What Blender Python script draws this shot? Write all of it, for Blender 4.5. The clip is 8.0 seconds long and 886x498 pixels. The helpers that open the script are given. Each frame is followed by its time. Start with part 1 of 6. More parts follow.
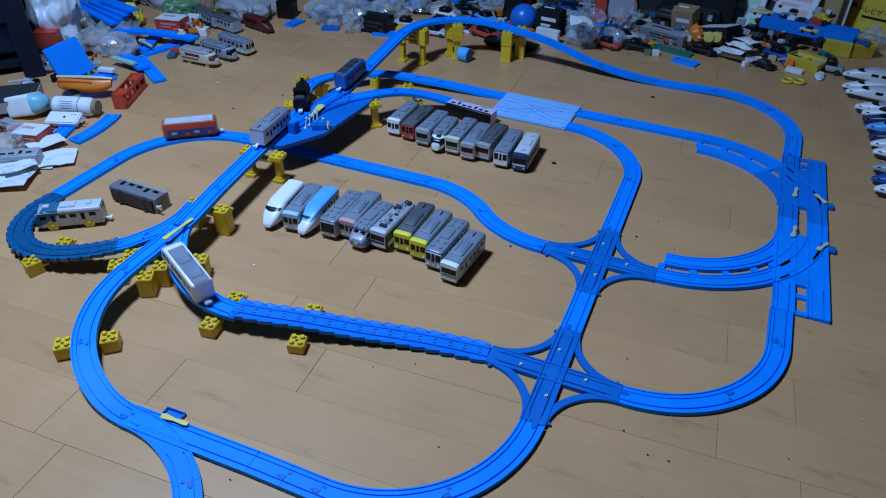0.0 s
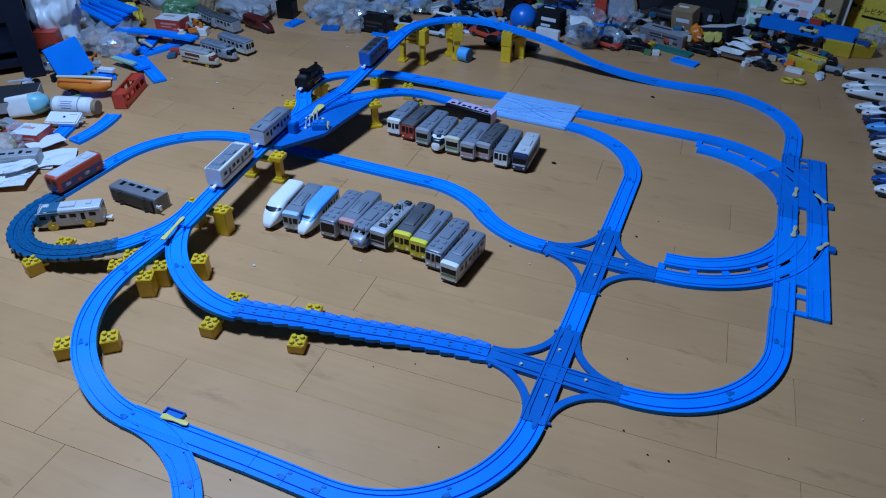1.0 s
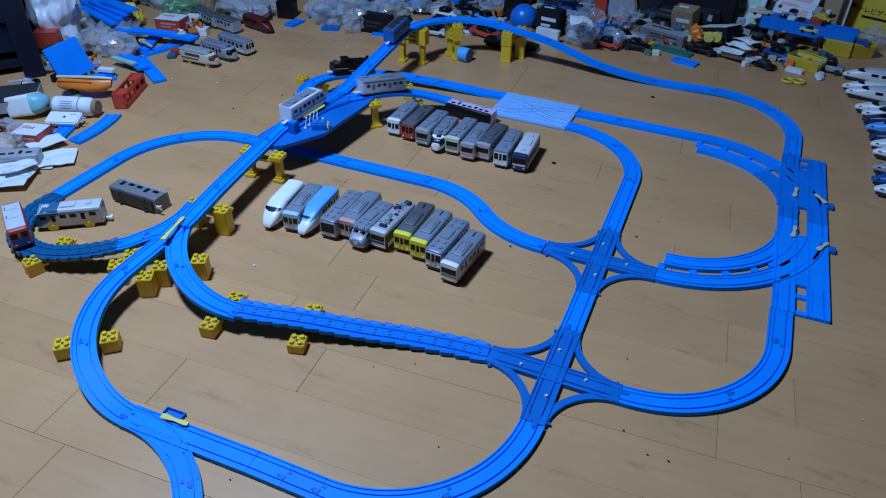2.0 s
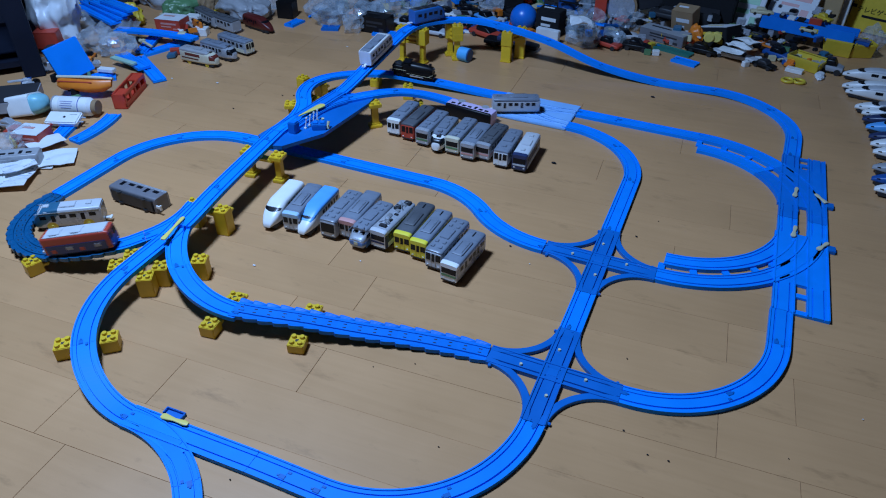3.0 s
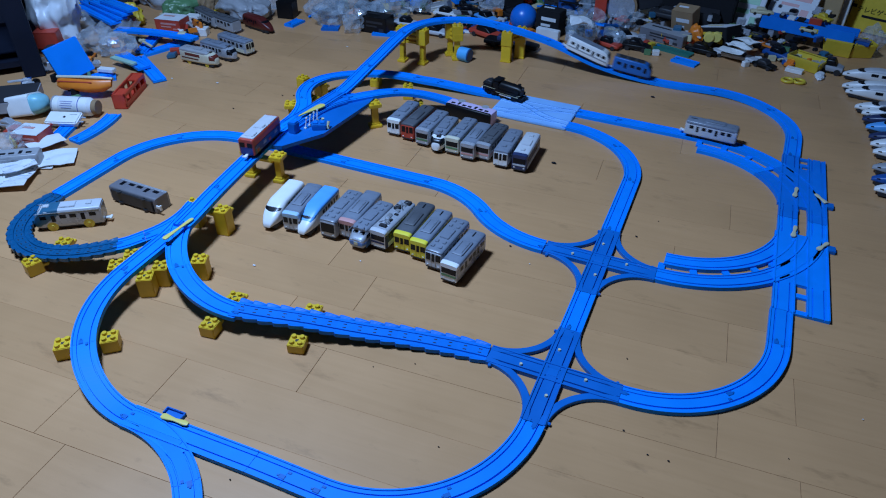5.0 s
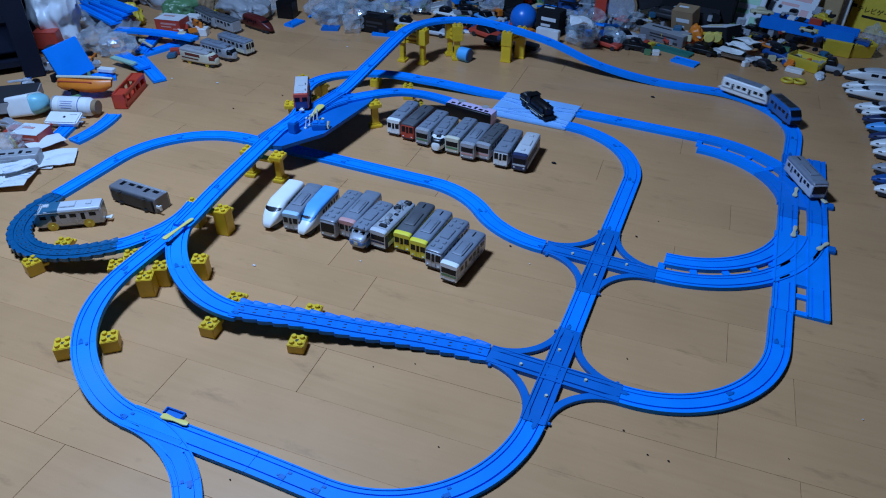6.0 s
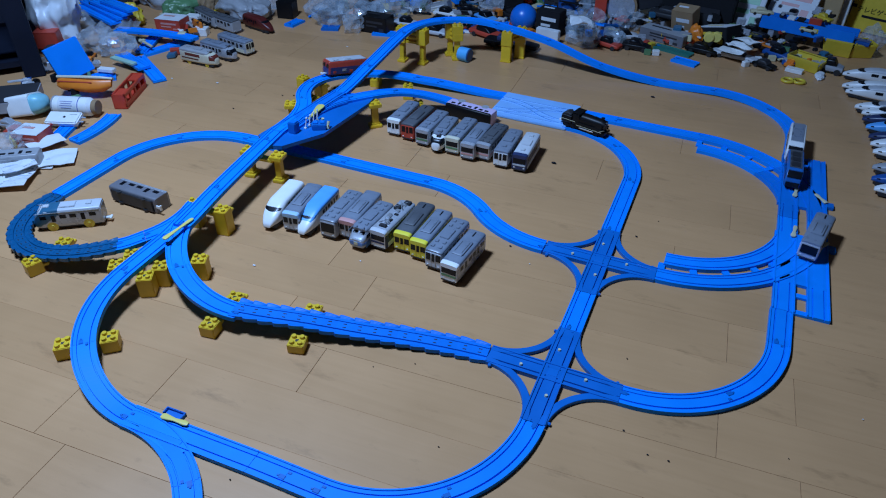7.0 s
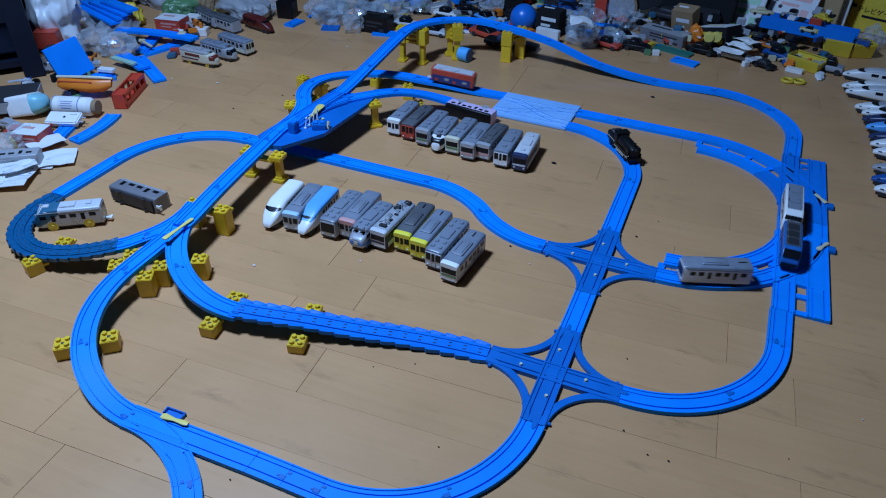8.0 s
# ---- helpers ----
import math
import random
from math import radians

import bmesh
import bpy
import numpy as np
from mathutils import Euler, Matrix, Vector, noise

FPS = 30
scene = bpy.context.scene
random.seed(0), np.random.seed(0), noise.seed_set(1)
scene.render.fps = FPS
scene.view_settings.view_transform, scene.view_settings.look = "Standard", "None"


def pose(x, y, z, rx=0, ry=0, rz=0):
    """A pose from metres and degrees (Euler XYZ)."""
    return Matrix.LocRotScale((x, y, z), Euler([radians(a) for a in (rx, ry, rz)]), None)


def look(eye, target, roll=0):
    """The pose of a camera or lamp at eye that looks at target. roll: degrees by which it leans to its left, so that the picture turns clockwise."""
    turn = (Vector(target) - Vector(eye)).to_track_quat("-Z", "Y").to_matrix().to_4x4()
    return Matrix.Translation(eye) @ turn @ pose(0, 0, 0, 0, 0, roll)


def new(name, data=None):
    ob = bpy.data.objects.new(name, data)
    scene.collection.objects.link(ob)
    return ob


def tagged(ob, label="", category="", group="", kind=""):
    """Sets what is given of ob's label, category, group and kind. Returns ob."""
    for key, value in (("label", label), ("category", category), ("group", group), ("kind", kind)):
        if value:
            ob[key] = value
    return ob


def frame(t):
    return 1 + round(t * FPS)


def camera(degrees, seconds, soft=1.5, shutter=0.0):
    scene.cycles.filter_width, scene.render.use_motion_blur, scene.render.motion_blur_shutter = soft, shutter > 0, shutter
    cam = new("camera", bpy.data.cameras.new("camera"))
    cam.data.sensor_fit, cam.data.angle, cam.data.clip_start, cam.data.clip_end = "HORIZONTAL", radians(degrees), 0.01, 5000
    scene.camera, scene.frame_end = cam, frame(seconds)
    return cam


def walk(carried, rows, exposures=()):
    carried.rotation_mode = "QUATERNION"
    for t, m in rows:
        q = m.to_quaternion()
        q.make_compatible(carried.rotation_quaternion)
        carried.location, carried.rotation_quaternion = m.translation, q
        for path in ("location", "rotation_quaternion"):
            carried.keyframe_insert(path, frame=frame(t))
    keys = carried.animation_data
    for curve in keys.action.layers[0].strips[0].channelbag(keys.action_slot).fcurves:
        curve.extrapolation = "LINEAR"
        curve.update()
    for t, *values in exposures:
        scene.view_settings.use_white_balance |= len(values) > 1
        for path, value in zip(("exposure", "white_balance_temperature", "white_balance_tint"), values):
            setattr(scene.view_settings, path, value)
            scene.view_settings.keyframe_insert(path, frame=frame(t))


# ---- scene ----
cam = camera(65.25, 8.0, soft=1.1, shutter=0.5)
EYE = Vector((0.1335, -0.7771, 0.8174))
YAW, PITCH, ROLL = -22.752, 36.528, 0.828
CAM_POSE = Matrix.Translation(EYE) @ Matrix.Rotation(radians(-YAW), 4, "Z") @ Matrix.Rotation(radians(90 - PITCH), 4, "X") @ Matrix.Rotation(radians(ROLL), 4, "Z")
walk(cam, [(0.0, CAM_POSE), (8.0, CAM_POSE)])

# ---- light: one round pendant lamp above the layout, a dim room ----
world = bpy.data.worlds.new("room_air")
scene.world = world
world.use_nodes = True
world.node_tree.nodes["Background"].inputs[0].default_value = (0.35, 0.48, 0.8, 1)
world.node_tree.nodes["Background"].inputs[1].default_value = 0.018
lamp_data = bpy.data.lights.new("ceiling_lamp_light", "AREA")
lamp_data.shape, lamp_data.size, lamp_data.energy = "DISK", 0.32, 48.5
lamp_data.color = (0.54, 0.875, 1.53)
lamp = new("ceiling_lamp_light", lamp_data)
lamp.matrix_world = look((-0.92, -0.12, 2.0), (-0.6, 0.0, 0))
scene.view_settings.exposure = 0.0


# ---- materials ----
def mat(name, color, rough=0.4, metal=0.0, var=0.06, scale=30.0, bump=0.0, coat=0.0, trans=0.0, alpha=1.0, spec=0.5, rnd=0.0):
    m = bpy.data.materials.new(name)
    m.use_nodes = True
    nt = m.node_tree
    b = nt.nodes["Principled BSDF"]
    b.inputs["Roughness"].default_value = rough
    b.inputs["Metallic"].default_value = metal
    b.inputs["Coat Weight"].default_value = coat
    b.inputs["Transmission Weight"].default_value = trans
    b.inputs["Alpha"].default_value = alpha
    b.inputs["Specular IOR Level"].default_value = spec
    tc = nt.nodes.new("ShaderNodeTexCoord")
    n = nt.nodes.new("ShaderNodeTexNoise")
    n.inputs["Scale"].default_value = scale
    n.inputs["Detail"].default_value = 6
    nt.links.new(tc.outputs["Object"], n.inputs["Vector"])
    hsv = nt.nodes.new("ShaderNodeHueSaturation")
    hsv.inputs["Color"].default_value = (*color, 1)
    mr = nt.nodes.new("ShaderNodeMapRange")
    mr.inputs["From Min"].default_value, mr.inputs["From Max"].default_value = 0.3, 0.7
    mr.inputs["To Min"].default_value, mr.inputs["To Max"].default_value = 1 - var, 1 + var
    nt.links.new(n.outputs["Fac"], mr.inputs["Value"])
    out = mr.outputs["Result"]
    if rnd:
        oi = nt.nodes.new("ShaderNodeObjectInfo")
        m2 = nt.nodes.new("ShaderNodeMapRange")
        m2.inputs["To Min"].default_value, m2.inputs["To Max"].default_value = 1 - rnd, 1 + rnd
        nt.links.new(oi.outputs["Random"], m2.inputs["Value"])
        mul = nt.nodes.new("ShaderNodeMath")
        mul.operation = "MULTIPLY"
        nt.links.new(out, mul.inputs[0]), nt.links.new(m2.outputs["Result"], mul.inputs[1])
        out = mul.outputs[0]
    nt.links.new(out, hsv.inputs["Value"])
    nt.links.new(hsv.outputs["Color"], b.inputs["Base Color"])
    mr2 = nt.nodes.new("ShaderNodeMapRange")
    mr2.inputs["To Min"].default_value, mr2.inputs["To Max"].default_value = max(0, rough - 0.12), min(1, rough + 0.12)
    nt.links.new(n.outputs["Fac"], mr2.inputs["Value"])
    nt.links.new(mr2.outputs["Result"], b.inputs["Roughness"])
    if bump:
        bp = nt.nodes.new("ShaderNodeBump")
        bp.inputs["Strength"].default_value = bump
        bp.inputs["Distance"].default_value = 0.002
        nt.links.new(n.outputs["Fac"], bp.inputs["Height"])
        nt.links.new(bp.outputs["Normal"], b.inputs["Normal"])
    return m


_mats = {}


def paint(r, g, b, rough=0.38, metal=0.0):
    key = (round(r, 3), round(g, 3), round(b, 3), rough, metal)
    if key not in _mats:
        _mats[key] = mat("plastic", (r, g, b), rough, metal, 0.05, 60.0)
    return _mats[key]


def floor_material():
    m = bpy.data.materials.new("oak_laminate")
    m.use_nodes = True
    nt = m.node_tree
    b = nt.nodes["Principled BSDF"]
    b.inputs["Specular IOR Level"].default_value = 0.42
    tc = nt.nodes.new("ShaderNodeTexCoord")
    oi = nt.nodes.new("ShaderNodeObjectInfo")
    mp = nt.nodes.new("ShaderNodeMapping")
    mp.inputs["Scale"].default_value = (3.0, 60.0, 1.0)
    add = nt.nodes.new("ShaderNodeVectorMath")
    add.operation = "MULTIPLY_ADD"
    add.inputs[1].default_value = (1, 1, 1)
    comb = nt.nodes.new("ShaderNodeCombineXYZ")
    sc = nt.nodes.new("ShaderNodeMath")
    sc.operation = "MULTIPLY"
    sc.inputs[1].default_value = 37.0
    nt.links.new(oi.outputs["Random"], sc.inputs[0])
    for i in range(3):
        nt.links.new(sc.outputs[0], comb.inputs[i])
    nt.links.new(tc.outputs["Object"], add.inputs[0])
    nt.links.new(comb.outputs[0], add.inputs[2])
    nt.links.new(add.outputs[0], mp.inputs["Vector"])
    grain = nt.nodes.new("ShaderNodeTexNoise")
    grain.inputs["Scale"].default_value, grain.inputs["Detail"].default_value, grain.inputs["Distortion"].default_value = 1.6, 8, 0.6
    nt.links.new(mp.outputs[0], grain.inputs["Vector"])
    stain = nt.nodes.new("ShaderNodeTexNoise")
    stain.inputs["Scale"].default_value, stain.inputs["Detail"].default_value = 5.0, 5
    nt.links.new(add.outputs[0], stain.inputs["Vector"])
    ramp = nt.nodes.new("ShaderNodeValToRGB")
    ramp.color_ramp.elements[0].position, ramp.color_ramp.elements[1].position = 0.25, 0.75
    ramp.color_ramp.elements[0].color, ramp.color_ramp.elements[1].color = (0.530, 0.277, 0.122, 1), (0.570, 0.301, 0.135, 1)
    nt.links.new(grain.outputs["Fac"], ramp.inputs["Fac"])
    hsv = nt.nodes.new("ShaderNodeHueSaturation")
    nt.links.new(ramp.outputs[0], hsv.inputs["Color"])
    v1 = nt.nodes.new("ShaderNodeMapRange")
    v1.inputs["To Min"].default_value, v1.inputs["To Max"].default_value = 0.97, 1.03
    nt.links.new(oi.outputs["Random"], v1.inputs["Value"])
    v2 = nt.nodes.new("ShaderNodeMapRange")
    v2.inputs["From Min"].default_value, v2.inputs["From Max"].default_value = 0.3, 0.7
    v2.inputs["To Min"].default_value, v2.inputs["To Max"].default_value = 0.93, 1.05
    nt.links.new(stain.outputs["Fac"], v2.inputs["Value"])
    mul = nt.nodes.new("ShaderNodeMath")
    mul.operation = "MULTIPLY"
    nt.links.new(v1.outputs[0], mul.inputs[0]), nt.links.new(v2.outputs[0], mul.inputs[1])
    geo = nt.nodes.new("ShaderNodeNewGeometry")
    mp2 = nt.nodes.new("ShaderNodeMapping")
    mp2.inputs["Scale"].default_value = (5.0, 16.0, 1.0)
    nt.links.new(geo.outputs["Position"], mp2.inputs["Vector"])
    scuff = nt.nodes.new("ShaderNodeTexNoise")
    scuff.inputs["Scale"].default_value, scuff.inputs["Detail"].default_value, scuff.inputs["Roughness"].default_value = 1.4, 9, 0.72
    nt.links.new(mp2.outputs[0], scuff.inputs["Vector"])
    v3 = nt.nodes.new("ShaderNodeMapRange")
    v3.inputs["From Min"].default_value, v3.inputs["From Max"].default_value = 0.57, 0.73
    v3.inputs["To Min"].default_value, v3.inputs["To Max"].default_value = 1.0, 0.68
    nt.links.new(scuff.outputs["Fac"], v3.inputs["Value"])
    mul2 = nt.nodes.new("ShaderNodeMath")
    mul2.operation = "MULTIPLY"
    nt.links.new(mul.outputs[0], mul2.inputs[0]), nt.links.new(v3.outputs[0], mul2.inputs[1])
    nt.links.new(mul2.outputs[0], hsv.inputs["Value"])
    nt.links.new(hsv.outputs[0], b.inputs["Base Color"])
    r = nt.nodes.new("ShaderNodeMapRange")
    r.inputs["To Min"].default_value, r.inputs["To Max"].default_value = 0.26, 0.46
    nt.links.new(stain.outputs["Fac"], r.inputs["Value"])
    nt.links.new(r.outputs[0], b.inputs["Roughness"])
    bp = nt.nodes.new("ShaderNodeBump")
    bp.inputs["Strength"].default_value, bp.inputs["Distance"].default_value = 0.08, 0.001
    nt.links.new(grain.outputs["Fac"], bp.inputs["Height"])
    nt.links.new(bp.outputs[0], b.inputs["Normal"])
    return m


M_FLOOR = floor_material()
M_GAP = mat("floor_joint", (0.34, 0.20, 0.10), 0.8)
M_BLUE = mat("rail_blue", (0.002, 0.243, 0.86), 0.50, 0, 0.05, 25, 0.03, rnd=0.06, spec=0.16)
# Older rails' own blue; also the painted shade of grooves and turnout deck.
M_BLUE2 = mat("rail_blue_older_and_shade", (0.003, 0.140, 0.50), 0.45, 0, 0.06, 25, 0.03, rnd=0.06, spec=0.25)
M_BLUE3 = mat("rail_blue_worn", (0.003, 0.178, 0.66), 0.46, 0, 0.06, 25, 0.03, rnd=0.05, spec=0.2)
M_TEAL = mat("rail_teal", (0.003, 0.095, 0.23), 0.36, 0, 0.08, 25, 0.03)
M_PALE = mat("rail_pale_blue", (0.22, 0.47, 0.84), 0.6, 0, 0.05, 20, 0.02)
M_YEL = mat("pier_yellow", (0.72, 0.46, 0.022), 0.4, 0, 0.07, 40, 0.03, rnd=0.08)
M_LEVER = mat("lever_yellow", (0.75, 0.62, 0.16), 0.4)
M_CREAM = mat("stud_cream", (0.6, 0.55, 0.36), 0.5)
# Walls and ceiling stay out of view; their dark tone only cuts bounced light.
M_WALL = mat("unseen_wall_dark", (0.09, 0.088, 0.085), 0.85, 0, 0.05, 80, 0.1)
M_CEIL = mat("unseen_ceiling_dark", (0.09, 0.085, 0.08), 0.9)
M_GLASS = mat("dark_window", (0.006, 0.007, 0.010), 0.30, spec=0.25)
M_BLACK = mat("black_plastic", (0.006, 0.006, 0.007), 0.42, spec=0.3)
M_CHASSIS = mat("chassis_grey", (0.026, 0.026, 0.030), 0.55)
M_WHEEL = mat("wheel_plastic", (0.02, 0.02, 0.022), 0.5)
M_ROOF = mat("roof_grey", (0.190, 0.218, 0.268), 0.30, 0, 0.08, 50)
M_ROOFD = mat("roof_dark_grey", (0.085, 0.09, 0.10), 0.5, 0, 0.08, 50)
M_SILVER = mat("silver_plastic", (0.42, 0.44, 0.48), 0.28, 0.25, 0.06, 50)
M_WHITE = mat("white_plastic", (0.78, 0.79, 0.78), 0.32, 0, 0.04, 50)
M_RED = mat("red_plastic", (0.6, 0.06, 0.03), 0.38, 0, 0.06, 40)
M_STEEL = mat("bright_steel", (0.80, 0.82, 0.85), 0.30, 0.75)


# ---- mesh helpers ----
def obj(name, bm, material, parent=None, m=None, smooth=False):
    me = bpy.data.meshes.new(name)
    if smooth:
        for f in bm.faces:
            f.smooth = True
    bm.to_mesh(me)
    bm.free()
    for x in (material if isinstance(material, (list, tuple)) else [material]):
        me.materials.append(x)
    ob = new(name, me)
    if smooth:
        me.set_sharp_from_angle(angle=radians(38))
    if parent is not None:
        ob.parent = parent
    if m is not None:
        ob.matrix_basis = m
    return ob


def part(name, bm, material, parent, label="", m=None, smooth=False):
    ob = obj(name, bm, material, parent, m, smooth)
    if label:
        ob["label"] = label
    return ob


def box(bm, sx, sy, sz, x=0, y=0, z=0, bevel=0.0, m=None):
    """A box with its base centre at x, y, z, edges bevelled."""
    r = bmesh.ops.create_cube(bm, size=1)
    vs = r["verts"]
    bmesh.ops.scale(bm, vec=(sx, sy, sz), verts=vs)
    bmesh.ops.translate(bm, vec=(x, y, z + sz / 2), verts=vs)
    if bevel:
        es = list({e for v in vs for e in v.link_edges})
        g = bmesh.ops.bevel(bm, geom=es, offset=bevel, segments=2, affect="EDGES")
        vs = list({v for f in g["faces"] for v in f.verts} | {v for v in vs if v.is_valid})
    if m is not None:
        bmesh.ops.transform(bm, matrix=m, verts=vs)
    return vs


def boxed(*a, **k):
    bm = bmesh.new()
    box(bm, *a, **k)
    return bm


def cyl(bm, r1, r2, h, x=0, y=0, z=0, seg=16, m=None):
    g = bmesh.ops.create_cone(bm, cap_ends=True, segments=seg, radius1=r1, radius2=r2, depth=h)
    vs = g["verts"]
    bmesh.ops.translate(bm, vec=(0, 0, h / 2), verts=vs)
    if m is not None:
        bmesh.ops.transform(bm, matrix=m, verts=vs)
    bmesh.ops.translate(bm, vec=(x, y, z), verts=vs)
    return vs


def loft(sections, n=20, cap=True, bm=None):
    """Rounded hull along x: sections of (x, half width, low z, high z, exponent)."""
    bm = bm or bmesh.new()
    rings = []
    for x, w, z0, z1, e in sections:
        ring = []
        for i in range(n):
            a = 2 * math.pi * (i + 0.5) / n
            c, s = math.cos(a), math.sin(a)
            u = math.copysign(abs(c) ** (2 / e), c)
            v = math.copysign(abs(s) ** (2 / e), s)
            ring.append(bm.verts.new((x, w * u, (z0 + z1) / 2 + (z1 - z0) / 2 * v)))
        rings.append(ring)
    for a, b in zip(rings, rings[1:]):
        for i in range(n):
            j = (i + 1) % n
            bm.faces.new((a[i], a[j], b[j], b[i]))
    if cap:
        bm.faces.new(list(reversed(rings[0])))
        bm.faces.new(rings[-1])
    bmesh.ops.recalc_face_normals(bm, faces=bm.faces)
    return bm


# ---- the room ----
BOARD = radians(3.2)


def build_room():
    g = obj("floor", boxed(4.4, 5.6, 0.1, 0, 0, -0.1), M_GAP)
    g.location = (-0.75, 0.35, -0.0012)
    tagged(g, "pale oak laminate floor with fine dark board joints", "floor", kind="structure")
    # unseen walls and ceiling, added to close the room and hold back bounce
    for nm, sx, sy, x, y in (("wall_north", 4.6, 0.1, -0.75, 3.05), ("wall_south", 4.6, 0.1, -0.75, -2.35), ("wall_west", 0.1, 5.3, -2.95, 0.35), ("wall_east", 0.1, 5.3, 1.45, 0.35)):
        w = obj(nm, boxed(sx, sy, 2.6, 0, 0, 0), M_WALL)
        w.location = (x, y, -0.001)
        tagged(w, "unseen room wall, kept dark grey to cut bounced light", "wall", kind="structure")
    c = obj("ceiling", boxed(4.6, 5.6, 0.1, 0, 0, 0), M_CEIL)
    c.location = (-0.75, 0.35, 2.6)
    tagged(c, "unseen ceiling, kept dark to cut bounced light", "ceiling", kind="structure")
    return g


FLOOR = build_room()


def build_planks():
    """Laminate strips 101 mm wide, each board a piece of its own, butted with fine bevels."""
    c, s = math.cos(BOARD), math.sin(BOARD)
    known = {-2: -0.680, -1: -0.565, 0: -0.364, 1: 0.253, 2: -0.365, 3: -0.467, 5: -0.575, 6: -0.362, 7: 0.255, 12: -0.358, 13: -0.358}
    length = 0.728
    meshes = {}
    for k in range(-21, 29):
        v = -0.1735 + 0.101 * k
        off = known.get(k, ((k * 0.618) % 1.0) * length)
        wide = 0.0004 if k % 3 == 0 else 0.00008
        for n in range(-5, 4):
            x0, x1 = max(-2.9, off + n * length), min(1.4, off + (n + 1) * length)
            if x1 - x0 < 0.05:
                continue
            key = (round(x1 - x0, 3), k % 3 == 0)
            if key not in meshes:
                bm = bmesh.new()
                lx, ly, e = key[0] - 0.0007, 0.101 - wide, 0.0002
                rings = []
                for dx, z in ((0, -0.001), (0, 0.0006), (e, 0.001)):
                    y0 = dx if dx else 0
                    rings.append([bm.verts.new(p) for p in ((dx, y0, z), (lx - dx, y0, z), (lx - dx, ly - y0, z), (dx, ly - y0, z))])
                for a, b in zip(rings, rings[1:]):
                    for i in range(4):
                        bm.faces.new((a[i], a[(i + 1) % 4], b[(i + 1) % 4], b[i]))
                bm.faces.new(rings[-1])
                me = bpy.data.meshes.new("plank")
                bm.to_mesh(me)
                bm.free()
                me.materials.append(M_FLOOR)
                meshes[key] = me
            ob = new("plank", meshes[key])
            ob.parent = FLOOR
            x, y = x0 * c - v * s, x0 * s + v * c
            ob.matrix_basis = pose(x + 0.75, y - 0.35, 0.0002, 0, 0, math.degrees(BOARD))


# ---- rails: paths made of straight and curved pieces ----
class Path:
    """Pieces from a start, heading in degrees: ('L', length) or ('A', radius, degrees), left turn positive; heights at joints."""

    def __init__(self, x, y, heading, pieces, heights):
        self.pts, self.joints = [], [0.0]
        h, s = radians(heading), 0.0
        self.pts.append((0.0, x, y, h))
        for p in pieces:
            n = max(2, int(abs(p[1] if p[0] == "L" else p[1] * radians(p[2])) / 0.006))
            for _ in range(n):
                if p[0] == "L":
                    d = p[1] / n
                    x, y = x + d * math.cos(h), y + d * math.sin(h)
                else:
                    d = abs(p[1] * radians(p[2])) / n
                    t = radians(p[2]) / n
                    x, y = x + d * math.cos(h + t / 2), y + d * math.sin(h + t / 2)
                    h += t
                s += d
                self.pts.append((s, x, y, h))
            self.joints.append(s)
        self.length = s
        self.a = np.array(self.pts)
        self.hs = np.array([j for j in self.joints])
        self.hz = np.array(heights if len(heights) == len(self.joints) else [heights[0]] * len(self.joints), float)

    def height(self, s):
        k = int(np.clip(np.searchsorted(self.hs, s) - 1, 0, len(self.hs) - 2))
        z, hs = self.hz, self.hs
        slope = [(z[i + 1] - z[i - 1]) / (hs[i + 1] - hs[i - 1]) if 0 < i < len(z) - 1 else 0.0 for i in (k, k + 1)]
        d = hs[k + 1] - hs[k]
        u = min(1, max(0, (s - hs[k]) / d))
        return (2 * u**3 - 3 * u**2 + 1) * z[k] + (u**3 - 2 * u**2 + u) * d * slope[0] + (3 * u**2 - 2 * u**3) * z[k + 1] + (u**3 - u**2) * d * slope[1]

    def at(self, s):
        over = s - min(max(s, 0), self.length)
        q = s - over
        x, y, h = (float(np.interp(q, self.a[:, 0], self.a[:, i])) for i in (1, 2, 3))
        return x + over * math.cos(h), y + over * math.sin(h), self.height(q), h


PROFILE = [(-0.019, 0.0), (-0.019, 0.0085), (-0.0166, 0.0085), (-0.0162, 0.0066), (-0.0108, 0.0066), (-0.0104, 0.0042), (-0.0088, 0.0042), (-0.0084, 0.0070)]
PROFILE = PROFILE + [(-u, z) for u, z in reversed(PROFILE)]


def sweep(path, s0, s1, profile=PROFILE, origin=None, step=0.008, dz=0.0, shift=0.0):
    bm = bmesh.new()
    n = max(2, int((s1 - s0) / step))
    rings = []
    ox, oy, oz = origin or (0, 0, 0)
    for i in range(n + 1):
        x, y, z, h = path.at(s0 + (s1 - s0) * i / n)
        c, s = math.cos(h), math.sin(h)
        rings.append([bm.verts.new((x - (u + shift) * s - ox, y + (u + shift) * c - oy, z + v + dz - oz)) for u, v in profile])
    k = len(profile)
    for a, b in zip(rings, rings[1:]):
        for i in range(k):
            j = (i + 1) % k
            bm.faces.new((a[i], b[i], b[j], a[j]))
    bm.faces.new(rings[0])
    bm.faces.new(list(reversed(rings[-1])))
    bmesh.ops.recalc_face_normals(bm, faces=bm.faces)
    return bm


